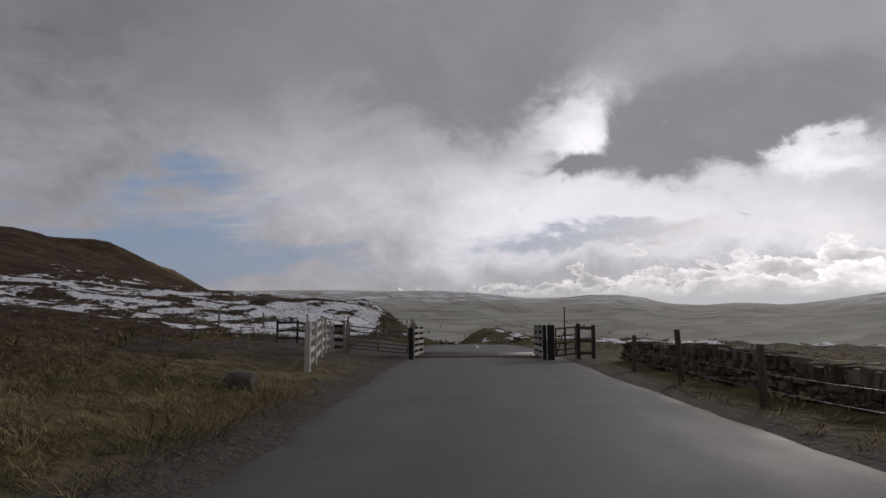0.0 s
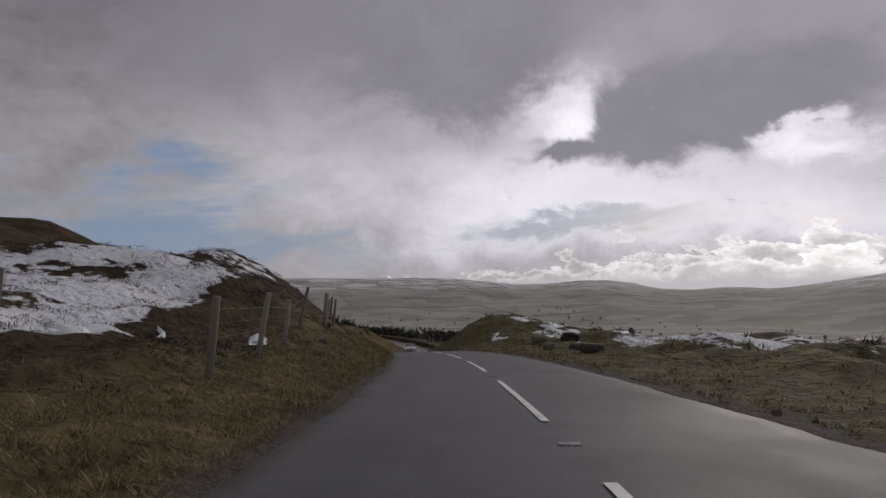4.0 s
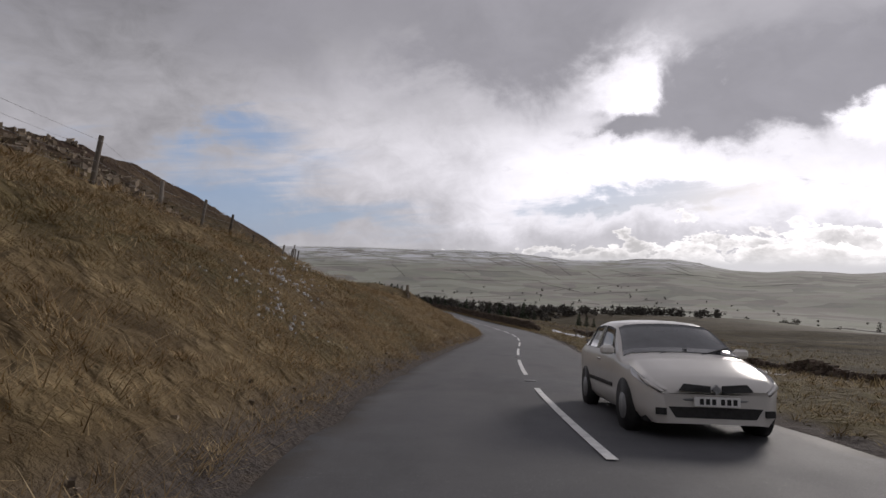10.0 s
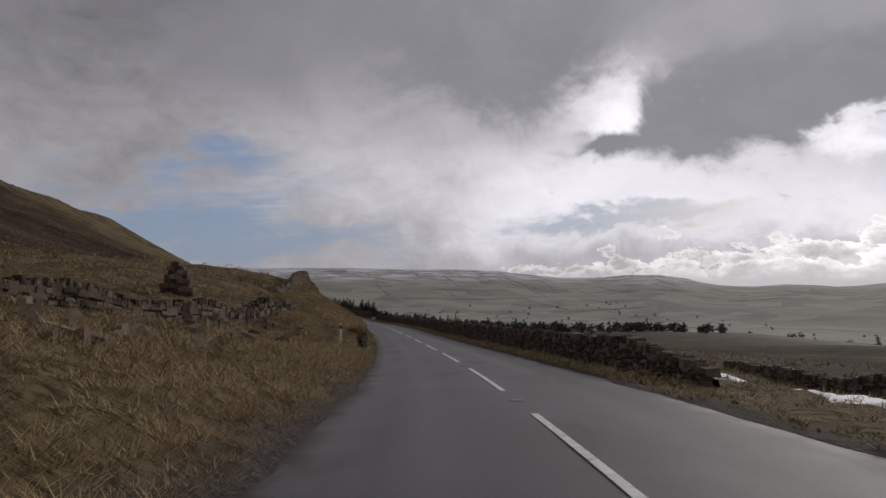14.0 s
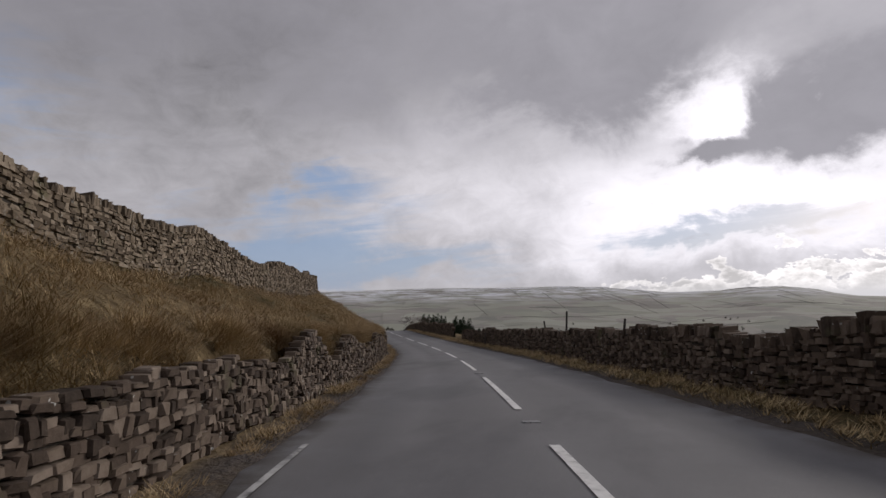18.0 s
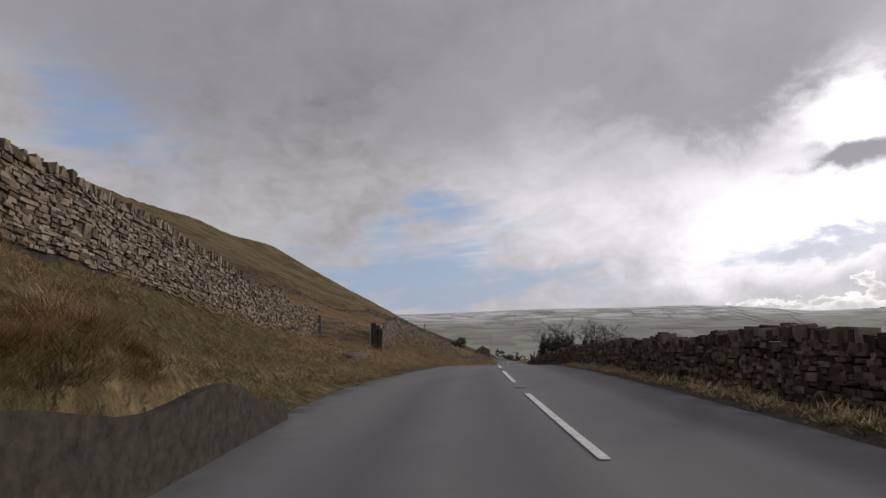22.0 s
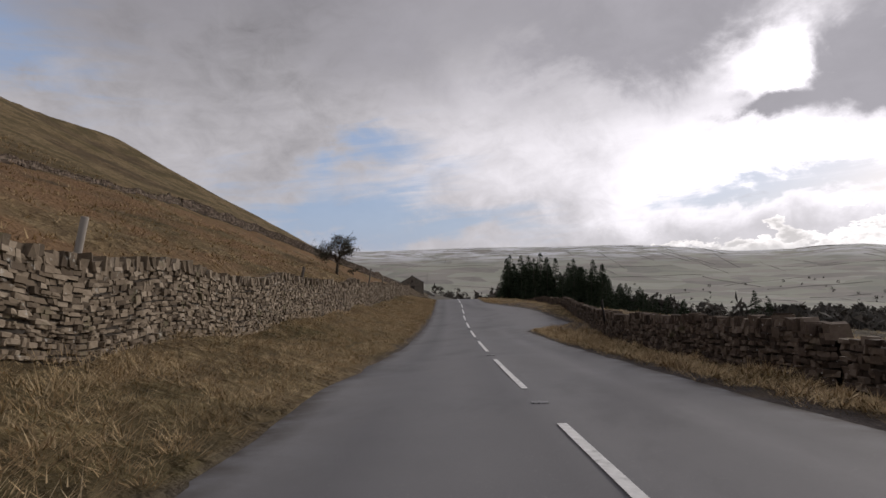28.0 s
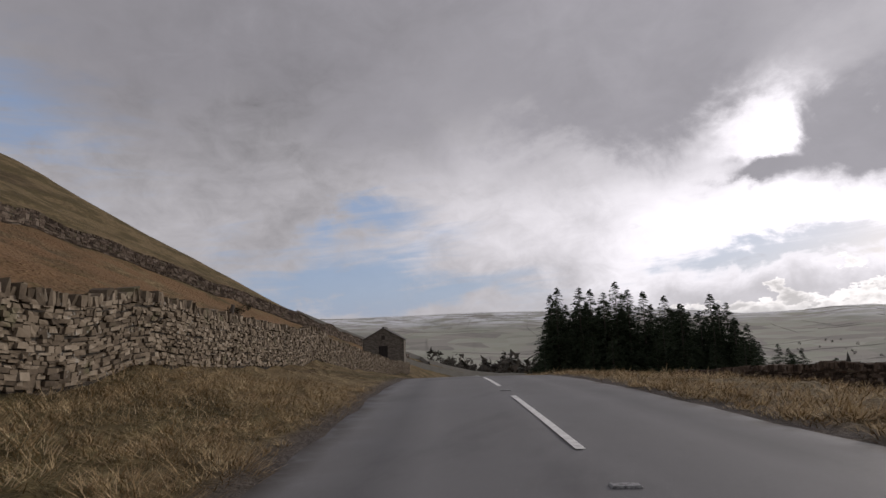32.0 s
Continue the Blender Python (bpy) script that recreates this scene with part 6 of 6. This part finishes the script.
            c = np.array([ca * ln * q, sa * ln * q, z + 0.16 * ln * q - 0.30 * ln * q * q])
            for sg in (-1, 1, 0):
                w = 0.38 * (1.15 - 0.6 * q) * rs.uniform(0.7, 1.3) * (0.45 + 0.55 * (1 - f))
                tip = c + np.array([ca * 0.50 - sa * sg * w * 1.3, sa * 0.42 + ca * sg * w * 1.3, rs.uniform(-0.22, 0.02)]) * (0.5 + 0.5 * (1 - f))
                off = np.array([ca, sa, 0]) * 0.16
                verts.append(np.array([c - off + rs.normal(0, 0.03, 3), c + off * 0.6 + np.array([0, 0, rs.uniform(-0.16, 0.04)]), tip]))
    verts.append(np.array([(-0.05, 0, h * 0.95), (0.05, 0, h * 0.95), (0, 0, h * 1.02)]))
    V = np.concatenate(verts)
    return trunk, big_mesh("crown", V, tris=np.arange(len(V)).reshape(-1, 3), mat=M_NEEDLE)


def plantation():
    kinds = [conifer_meshes(i, h, r) for i, (h, r) in enumerate(((15.0, 4.6), (13.5, 4.4), (11.5, 4.0), (8.0, 2.9)))]
    first = []
    for trunk, crown in kinds:
        o = thing("spruce_tree", "dark green spruce tree in a small plantation", "tree", Matrix.Identity(4), group="spruce plantation")
        part("trunk", trunk, o)
        part("crown", crown, o)
        first.append(o)
    r = random.Random(4)
    spots = [(r.uniform(548, 568), r.uniform(10.0, 36), r.choice((0, 0, 1, 1, 2)), r.uniform(0.8, 1.08)) for _ in range(78)]
    spots += [(r.uniform(556, 575), r.uniform(35, 44), 2, r.uniform(0.6, 0.9)) for _ in range(10)]
    spots += [(r.uniform(552, 575), r.uniform(36, 47), r.choice((1, 2)), r.uniform(0.62, 0.85)) for _ in range(16)]
    spots += [(r.uniform(556, 575), r.uniform(46, 60), 3, r.uniform(0.6, 1.05)) for _ in range(16)]
    spots += [(r.uniform(547, 556), r.uniform(20, 31), r.choice((0, 1, 1, 2)), r.uniform(0.8, 1.0)) for _ in range(14)]
    spots += [(r.uniform(543, 551), r.uniform(9, 36), r.choice((2, 3, 3)), r.uniform(0.7, 1.0)) for _ in range(36)]
    used = set()
    for s, d, k, sc in spots:
        m = Matrix.Translation(spot(s, d)) @ Matrix.Rotation(r.uniform(0, 6.28), 4, "Z") @ Matrix.Diagonal((sc, sc, sc, 1))
        if k not in used:
            used.add(k)
            first[k].matrix_basis = m
        else:
            o = copy_thing(first[k], m)
            o.matrix_basis = m


plantation()


def dale_conifers():
    trunk, crown = conifer_meshes(21, 9.0, 2.6)
    first = thing("spruce_tree", "dark lone spruce among dale fields", "tree", Matrix.Translation(spot(455, 84)), group="spruces on the dale floor")
    part("trunk", trunk, first)
    part("crown", crown, first)
    r = random.Random(8)
    for s, d in ((458, 90), (463, 80), (452, 96), (470, 104), (445, 128), (448, 134), (443, 136), (452, 131), (480, 66), (486, 72), (520, 60), (528, 66), (500, 118), (505, 124)):
        k = r.uniform(0.7, 1.15)
        copy_thing(first, Matrix.Translation(spot(s, d)) @ Matrix.Rotation(r.uniform(0, 6), 4, "Z")).scale = (k, k, k)


dale_conifers()


def far_woods():
    """Clumps of distant trees in the dale: each tree a puff of many small leaves."""
    rs = np.random.RandomState(12)
    C = []
    # s, d, half length, half width, trees
    for s, d, a, b, n in ((760, -20, 40, 30, 40), (800, 40, 90, 25, 90), (900, 120, 110, 20, 80), (980, -60, 120, 25, 90), (1150, 100, 160, 25, 90), (1400, 0, 200, 30, 90), (1500, 350, 200, 30, 70), (820, 230, 70, 16, 60), (1700, -250, 250, 30, 70),
                            (1250, -330, 200, 30, 80), (2100, 100, 300, 25, 60), (1050, 420, 100, 20, 50), (700, 180, 60, 10, 50), (850, -90, 60, 25, 110), (880, 10, 60, 14, 80), (1020, 200, 150, 12, 110), (930, 300, 120, 12, 90), (1120, -150, 120, 18, 110), (1300, 250, 220, 14, 110), (1250, 700, 260, 16, 100), (1800, 0, 350, 16, 110), (660, 140, 50, 6, 50), (760, 330, 90, 8, 70), (700, 60, 60, 8, 70), (620, 130, 40, 5, 30)):
        ang = rs.uniform(-0.35, 0.35)
        u, v = rs.normal(0, 0.5, n) * a, rs.normal(0, 0.5, n) * b
        C.append(np.stack([s + v * math.cos(ang) + u * math.sin(ang), d + u * math.cos(ang) - v * math.sin(ang)], 1))
    C.append(np.stack([rs.uniform(650, 2600, 260), rs.uniform(-900, 1300, 260)], 1))
    C = np.concatenate(C)
    C = C[(C[:, 1] > -30) | (C[:, 0] > 1050)]
    P = place(C[:, 0], C[:, 1])
    n, k = len(P), 46
    H = rs.uniform(5, 11, n)
    o = rs.normal(0, 1, (n, k, 3))
    o /= np.linalg.norm(o, axis=2)[..., None]
    o *= rs.uniform(0.3, 1, (n, k, 1)) ** 0.5
    c = P[:, None] + o * np.stack([H * 0.42, H * 0.42, H * 0.5], 1)[:, None] + np.array([0, 0, 1.0]) * (H * 0.48)[:, None, None]
    e = rs.normal(0, 1, (n, k, 3, 3)) * (H * 0.13)[:, None, None, None]
    V = (c[:, :, None] + e).reshape(-1, 3)
    thing("woodland", "dark leafless woods and hedgerow trees in the dale", "woodland", kind="stuff", me=big_mesh("woodland", V, tris=np.arange(n * k * 3).reshape(-1, 3), mat=M_WOODS))


far_woods()


def far_walls():
    """Field walls ruled over the dale and its far side."""
    rs = np.random.RandomState(3)
    V, Q, o = [], [], 0
    lines = []
    for i in range(46):
        s0, d0 = rs.uniform(640, 2600), rs.uniform(-1100, 1400)
        a = rs.choice([0.15, 1.65]) + rs.uniform(-0.25, 0.25)
        ln = rs.uniform(120, 520)
        lines.append((s0, d0, s0 + ln * math.sin(a), d0 + ln * math.cos(a), 1.2))
    for i in range(70):
        s0, d0 = rs.uniform(2600, 4000), rs.uniform(-1700, 1900)
        a = rs.choice([0.0, 1.57], p=[0.35, 0.65]) + rs.uniform(-0.2, 0.2)
        ln = rs.uniform(200, 600)
        lines.append((s0, d0, min(s0 + ln * math.sin(a), 4150), d0 + ln * math.cos(a), 1.2))
    lines += [(610, -30, 700, 60, 1.4), (640, -60, 720, 20, 1.4), (600, 10, 640, 110, 1.4), (640, -20, 760, -45, 1.4)]
    for s0, d0, s1, d1, h in lines:
        m = max(4, int(math.hypot(s1 - s0, d1 - d0) / 12))
        f = np.linspace(0, 1, m)
        p = place(s0 + (s1 - s0) * f, d0 + (d1 - d0) * f)
        t = np.gradient(p[:, :2], axis=0)
        t /= np.linalg.norm(t, axis=1)[:, None] + 1e-9
        nn = np.stack([t[:, 1], -t[:, 0]], 1) * 0.4
        rows = []
        for sgn, z in ((-1, -1.0), (-0.7, h), (0.7, h), (1, -1.0)):
            q = p.copy()
            q[:, :2] += nn * sgn
            q[:, 2] += z
            rows.append(q)
        V.append(np.concatenate(rows))
        i = np.arange(m - 1)
        for j in range(3):
            Q.append(o + np.stack([i + j * m, i + 1 + j * m, i + 1 + (j + 1) * m, i + (j + 1) * m], 1))
        o += 4 * m
    thing("field_walls", "distant field walls ruling the green dale, paled for haze", "wall", kind="stuff", me=big_mesh("field_walls", np.concatenate(V), quads=np.concatenate(Q), mat=M_FAR_WALL))


# wall colour paled close to the fields, painted as haze
M_FAR_WALL = simple("haze_paled_wall_stone", [(0.3, (0.27, 0.265, 0.235)), (0.7, (0.34, 0.33, 0.295))], 0.5, 0.9, 0.1, bumpy=0)
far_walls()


# ---- barn and far farmhouses ----
def barn(label, s, d, L, W, H, rise, turn, name="barn"):
    m = Matrix.Translation(spot(s, d, -0.3)) @ Matrix.Rotation(turn_at(s) + turn, 4, "Z")
    base = thing(name, label, "building", m)
    x, y = L / 2, W / 2
    for nm, v, f in (("front_wall", [(-x, -y, -1), (x, -y, -1), (x, -y, H), (-x, -y, H)], (0, 1, 2, 3)), ("back_wall", [(-x, y, -1), (x, y, -1), (x, y, H), (-x, y, H)], (3, 2, 1, 0))):
        q = Vector((0, 0.4 if v[0][1] < 0 else -0.4, 0))
        vv = [Vector(p) for p in v] + [Vector(p) + q for p in v]
        part(nm, mesh_of(nm, vv, [f, tuple(i + 4 for i in f[::-1]), (0, 4, 5, 1), (1, 5, 6, 2), (2, 6, 7, 3), (3, 7, 4, 0)], M_BARN), base)
    for sg in (-1, 1):
        v = [(sg * x, -y, -1), (sg * x, y, -1), (sg * x, y, H), (sg * x, 0, H + rise), (sg * x, -y, H)]
        vv = v + [(a - sg * 0.4, b, c) for a, b, c in v]
        f = [(0, 1, 2, 3, 4), (9, 8, 7, 6, 5)] + [(i, (i + 1) % 5, (i + 1) % 5 + 5, i + 5) for i in range(5)]
        part("gable", mesh_of("gable", vv, f, M_BARN), base)
    n = 12
    for sg in (-1, 1):
        for k in range(n):
            f0, f1 = k / n, (k + 1.25) / n
            a = Vector((0, sg * (y + 0.25) * (1 - f0), H - 0.1 + (rise + 0.1) * f0 + 0.06))
            b = Vector((0, sg * (y + 0.25) * (1 - min(f1, 1)), H - 0.1 + (rise + 0.1) * min(f1, 1) + 0.03))
            v = [(-x - 0.2, a.y, a.z), (x + 0.2, a.y, a.z), (x + 0.2, b.y, b.z), (-x - 0.2, b.y, b.z)]
            vv = v + [(p[0], p[1], p[2] - 0.06) for p in v]
            part("slate_course", mesh_of("slate_course", vv, [(0, 1, 2, 3), (7, 6, 5, 4), (0, 4, 5, 1), (1, 5, 6, 2), (2, 6, 7, 3), (3, 7, 4, 0)], M_SLATE), base)
    part("ridge", box_mesh("ridge", (L + 0.5, 0.35, 0.14), M_SLATE, 0.03, 0.01, 1, (0, 0, H + rise + 0.08)), base)
    door = part("door", box_mesh("door", (0.05, 1.3, 2.0), M_TARRED, 0.01, 0, 2, (-x - 0.03, 0, 1.2)), base, None, "dark plank door")
    # no opening is cut; a dark plate stands for the shaded hole
    part("window", box_mesh("window", (0.05, 0.5, 0.6), M_TARRED, 0.01, 0, 3, (-x - 0.03, 0, H + 0.3)), base, None, "dark plate for the shade of a pitching hole")
    return base


M_BARN = simple("barn_stone", [(0.25, (0.06, 0.053, 0.045)), (0.5, (0.14, 0.125, 0.105)), (0.8, (0.24, 0.22, 0.19))], 2.2, 0.9, 0.15, stretch=(1, 1, 2.2), bumpy=0.8, dist=0.08)
barn("small stone field barn with a slate roof below the road wall", 553, -14.6, 7.5, 6.0, 3.1, 1.7, 1.75)
for i, (s, d) in enumerate([(1300, 80), (1330, 120), (1500, -120), (1800, 300), (1620, 600), (1250, 330)]):
    barn("pale distant farmhouse among dale fields", s, d, 12, 8, 5, 3, 0.4 * i, "farmhouse")


# ---- the oncoming car, at rest in its lane ----
M_CAR = simple("silver_car_paint", [(0.3, (0.62, 0.60, 0.56)), (0.7, (0.68, 0.66, 0.62))], 3, 0.24, 0.8, bumpy=0)
M_GLASS = simple("car_glass", [(0.3, (0.05, 0.053, 0.055)), (0.7, (0.10, 0.105, 0.108))], 2, 0.06, 1.0, bumpy=0)
M_PLASTIC = simple("black_plastic", [(0.3, (0.018, 0.018, 0.018)), (0.7, (0.035, 0.035, 0.035))], 20, 0.6, 0.3, bumpy=0.1)
M_TYRE = simple("tyre_rubber", [(0.3, (0.015, 0.015, 0.015)), (0.7, (0.04, 0.038, 0.036))], 25, 0.85, 0.2, bumpy=0.3)
M_LAMP = simple("headlamp_lens", [(0.3, (0.55, 0.56, 0.57)), (0.7, (0.72, 0.73, 0.74))], 10, 0.12, 0.6, bumpy=0)
M_PLATE = simple("plate_white", [(0.3, (0.72, 0.72, 0.70)), (0.7, (0.8, 0.8, 0.78))], 10, 0.4, 0.4, bumpy=0)


def hatchback(s, d):
    m = Matrix.Translation((*line_xyz(s, d),)) @ Matrix.Rotation(turn_at(s), 4, "Z") @ Matrix.Rotation(radians(-6.3), 4, "X") @ Matrix.Diagonal((0.93, 0.93, 0.885, 1))
    car = thing("hatchback_car", "silver small hatchback car standing in the oncoming lane", "car", m)
    # sections along the car, nose at -y: y, half width at sill, at waist, waist height, roof half width, roof height, sill height
    secs = [(-2.00, 0.56, 0.62, 0.60, 0.56, 0.63, 0.20), (-1.93, 0.70, 0.74, 0.68, 0.70, 0.72, 0.18), (-1.70, 0.80, 0.82, 0.76, 0.74, 0.82, 0.19), (-1.30, 0.84, 0.85, 0.86, 0.74, 0.93, 0.19), (-0.98, 0.84, 0.86, 0.92, 0.74, 0.99, 0.19),
            (-0.55, 0.84, 0.86, 0.95, 0.66, 1.24, 0.19), (-0.12, 0.84, 0.86, 0.96, 0.60, 1.44, 0.19), (0.45, 0.84, 0.86, 0.97, 0.60, 1.49, 0.19), (1.05, 0.84, 0.86, 0.98, 0.58, 1.47, 0.19), (1.55, 0.83, 0.85, 0.99, 0.55, 1.38, 0.20),
            (1.85, 0.80, 0.82, 0.98, 0.58, 1.12, 0.22), (1.98, 0.70, 0.76, 0.86, 0.62, 0.94, 0.30)]
    secs = np.array(secs)

    def section(y):
        """Half outline of the car at y, sill to roof centre."""
        ys = secs[:, 0]
        i = int(np.clip(np.searchsorted(ys, y) - 1, 0, len(ys) - 2))
        f = (y - ys[i]) / (ys[i + 1] - ys[i])
        a, b, c, e = secs[max(i - 1, 0)], secs[i], secs[i + 1], secs[min(i + 2, len(ys) - 1)]
        v = 0.5 * (2 * b + (c - a) * f + (2 * a - 5 * b + 4 * c - e) * f * f + (3 * b - a - 3 * c + e) * f ** 3)
        ws, ww, zw, wr, zr, z0 = v[1:]
        return np.array([(ws * 0.9, z0), (ws, z0 + 0.10), (ws + 0.025, z0 + (zw - z0) * 0.35), (ws + 0.03, z0 + (zw - z0) * 0.62), (ww + 0.005, zw - 0.07), (ww - 0.03, zw), ((ww + wr) / 2 + 0.02, zw + (zr - 0.06 - zw) * 0.5), (wr + 0.07, zr - 0.075), (wr * 0.93, zr - 0.022), (wr * 0.5, zr + 0.006), (0, zr + 0.015)])

    verts, faces = [], []
    ys = np.linspace(-2.0, 1.98, 46)
    for y in ys:
        half = section(float(y))
        verts += [(x, y, z) for x, z in half] + [(-x, y, z) for x, z in half[-2::-1]]
    k = 21
    for i in range(len(ys) - 1):
        for j in range(k - 1):
            a, b = i * k + j, (i + 1) * k + j
            faces.append((a, b, b + 1, a + 1))
    faces.append(tuple(range(k)))
    faces.append(tuple(range(len(verts) - 1, len(verts) - k - 1, -1)))
    part("body", mesh_of("body", verts, faces, M_CAR, True), car)

    def skin(name, rows, mat, label, proud=0.012):
        """A curved sheet just proud of the body."""
        n, c = len(rows), len(rows[0])
        R = np.array(rows, float)
        du, dv = np.gradient(R, axis=0), np.gradient(R, axis=1)
        nn = np.cross(du, dv)
        nn /= np.linalg.norm(nn, axis=2)[..., None] + 1e-9
        out = R - np.array([0, 0.3, 0.7])
        nn *= np.sign((nn * out).sum(2).mean())
        A, B = R + nn * proud, R - nn * 0.01
        idx = np.arange(n * c).reshape(n, c)
        q = [(idx[i, j], idx[i, j + 1], idx[i + 1, j + 1], idx[i + 1, j]) for i in range(n - 1) for j in range(c - 1)]
        rim = list(idx[0, :]) + list(idx[1:, -1]) + list(idx[-1, -2::-1]) + list(idx[-2:0:-1, 0])
        o = n * c
        f = q + [tuple(o + t for t in g[::-1]) for g in q] + [(rim[i], rim[(i + 1) % len(rim)], o + rim[(i + 1) % len(rim)], o + rim[i]) for i in range(len(rim))]
        return part(name, mesh_of(name, np.concatenate([A.reshape(-1, 3), B.reshape(-1, 3)]), f, mat, True), car, None, label)

    def panel(name, pts, lift, mat, label=""):
        v = [Vector(p) for p in pts]
        n = (v[1] - v[0]).cross(v[2] - v[0]).normalized()
        vv = [p + n * lift for p in v] + [p - n * 0.01 for p in v]
        c = len(v)
        f = [tuple(range(c)), tuple(range(2 * c - 1, c - 1, -1))] + [(i, i + c, (i + 1) % c + c, (i + 1) % c) for i in range(c)]
        return part(name, mesh_of(name, vv, f, mat), car, None, label)

    rows = []
    for y in np.linspace(-0.93, -0.20, 7):
        h = section(float(y))
        x = np.array([h[7][0] * 0.97, h[8][0], h[9][0], 0.0])
        z = np.interp(x, h[::-1][:4, 0], h[::-1][:4, 1])
        rows.append([(a, y, b) for a, b in zip(x, z)] + [(-a, y, b) for a, b in zip(x[-2::-1], z[-2::-1])])
    skin("windscreen", rows, M_GLASS, "pale reflecting raked windscreen")

    def side(y, f, sg):
        h = section(float(y))
        a = np.array([h[5], h[6], h[7]])
        t = 0.10 + 0.84 * f
        return (sg * np.interp(t, [0, 0.5, 1], a[:, 0]), y, np.interp(t, [0, 0.5, 1], a[:, 1]))

    for sg in (-1, 1):
        for nm, low, high in (("front_window", (-0.66, 0.36), (-0.16, 0.34)), ("rear_window", (0.44, 1.18), (0.42, 1.08)), ("quarter_window", (1.26, 1.50), (1.15, 1.34))):
            rows = []
            for f in np.linspace(0, 1, 4):
                a, b = low[0] + (high[0] - low[0]) * f, low[1] + (high[1] - low[1]) * f
                rows.append([side(y, f, sg) for y in np.linspace(a, b, 6)])
            skin(nm, rows, M_GLASS, "grey side glass", 0.01)
        rows = []
        for f in np.linspace(0, 1, 4):
            rows.append([])
            for y in np.linspace(-1.90 + 0.10 * f, -1.52 + 0.26 * f, 6):
                h = section(float(y))
                t = 4.0 + (0.2 + 2.3 * f) * (0.55 + 0.45 * (y + 1.9) / 0.6)
                rows[-1].append((sg * np.interp(t, range(11), h[:, 0]), y, np.interp(t, range(11), h[:, 1])))
        skin("headlamp", rows, M_LAMP, "clear swept-back headlamp", 0.008)
        panel("fog_lamp", [(sg * 0.56, -1.995, 0.30), (sg * 0.68, -1.96, 0.30), (sg * 0.68, -1.96, 0.38), (sg * 0.56, -1.995, 0.38)], 0.03 if sg > 0 else -0.03, M_PLASTIC)
        mir = part("mirror", box_mesh("mirror", (0.2, 0.1, 0.13), M_CAR, 0.035, 0, 1, (sg * 0.93, -0.62, 1.02)), car)
        for y in (-1.24, 1.22):
            w = part("wheel", tube("wheel", [(sg * 0.68, y, 0.30), (sg * 0.70, y, 0.30), (sg * 0.85, y, 0.30), (sg * 0.87, y, 0.30)], [0.27, 0.305, 0.305, 0.28], M_TYRE, 24), car)
            part("hub", tube("hub", [(sg * 0.80, y, 0.30), (sg * 0.885, y, 0.30)], [0.19, 0.17], M_STEEL, 20), w, None, "silver hub cap")
            part("wheel_arch", tube("wheel_arch", [(sg * 0.72, y, 0.31), (sg * 0.875, y, 0.31)], [0.36, 0.36], M_PLASTIC, 24), car, None, "black wheel arch")
    panel("grille", [(-0.42, -2.02, 0.60), (-0.07, -2.025, 0.58), (-0.07, -2.02, 0.66), (-0.36, -1.99, 0.68)], 0.03, M_PLASTIC, "black grille")
    panel("grille", [(0.07, -2.025, 0.58), (0.42, -2.02, 0.60), (0.36, -1.99, 0.68), (0.07, -2.02, 0.66)], 0.03, M_PLASTIC, "black grille")
    panel("air_intake", [(-0.46, -1.995, 0.27), (0.46, -1.995, 0.27), (0.54, -1.995, 0.40), (-0.54, -1.995, 0.40)], 0.012, M_PLASTIC, "black lower intake")
    plate = panel("number_plate", [(-0.26, -2.03, 0.42), (0.26, -2.03, 0.42), (0.26, -2.03, 0.53), (-0.26, -2.03, 0.53)], 0.03, M_PLATE, "white number plate")
    for i, x in enumerate((-0.18, -0.11, -0.04, 0.06, 0.13, 0.20)):
        part("plate_bar", box_mesh("plate_bar", (0.045, 0.008, 0.07), M_PLASTIC, 0, 0, i, (x, -2.062, 0.475)), plate)
    panel("badge", [(-0.05, -2.02, 0.62), (0.0, -2.02, 0.56), (0.05, -2.02, 0.62), (0.0, -2.02, 0.68)], 0.035, M_STEEL, "steel diamond-shaped badge")
    part("bumper_trim", tube("bumper_trim", [(-0.80, -1.72, 0.50), (-0.62, -1.95, 0.49), (0, -2.035, 0.485), (0.62, -1.95, 0.49), (0.80, -1.72, 0.50)], [0.018], M_STEEL, 6), car)
    for x in (-0.3, 0.25):
        part("wiper", tube("wiper", [(x, -0.96, 1.0), (x + 0.42, -0.80, 1.10)], [0.012], M_PLASTIC, 4), car)
    part("underside", box_mesh("underside", (1.5, 3.6, 0.1), M_PLASTIC, 0.02, 0, 1, (0, 0, 0.22)), car)
    for sg in (-1, 1):
        part("door_moulding", box_mesh("door_moulding", (0.02, 1.5, 0.06), M_PLASTIC, 0.005, 0, 1, (sg * 0.875, 0.1, 0.52)), car)
        part("door_handle", box_mesh("door_handle", (0.03, 0.18, 0.03), M_CAR, 0.008, 0, 1, (sg * 0.875, 0.18, 0.86)), car)
    return car


def line_xyz(s, d):
    p, n = line_at(s)
    return p[0] + n[0] * d, p[1] + n[1] * d, p[2] + 0.02


hatchback(125.2, 1.42)
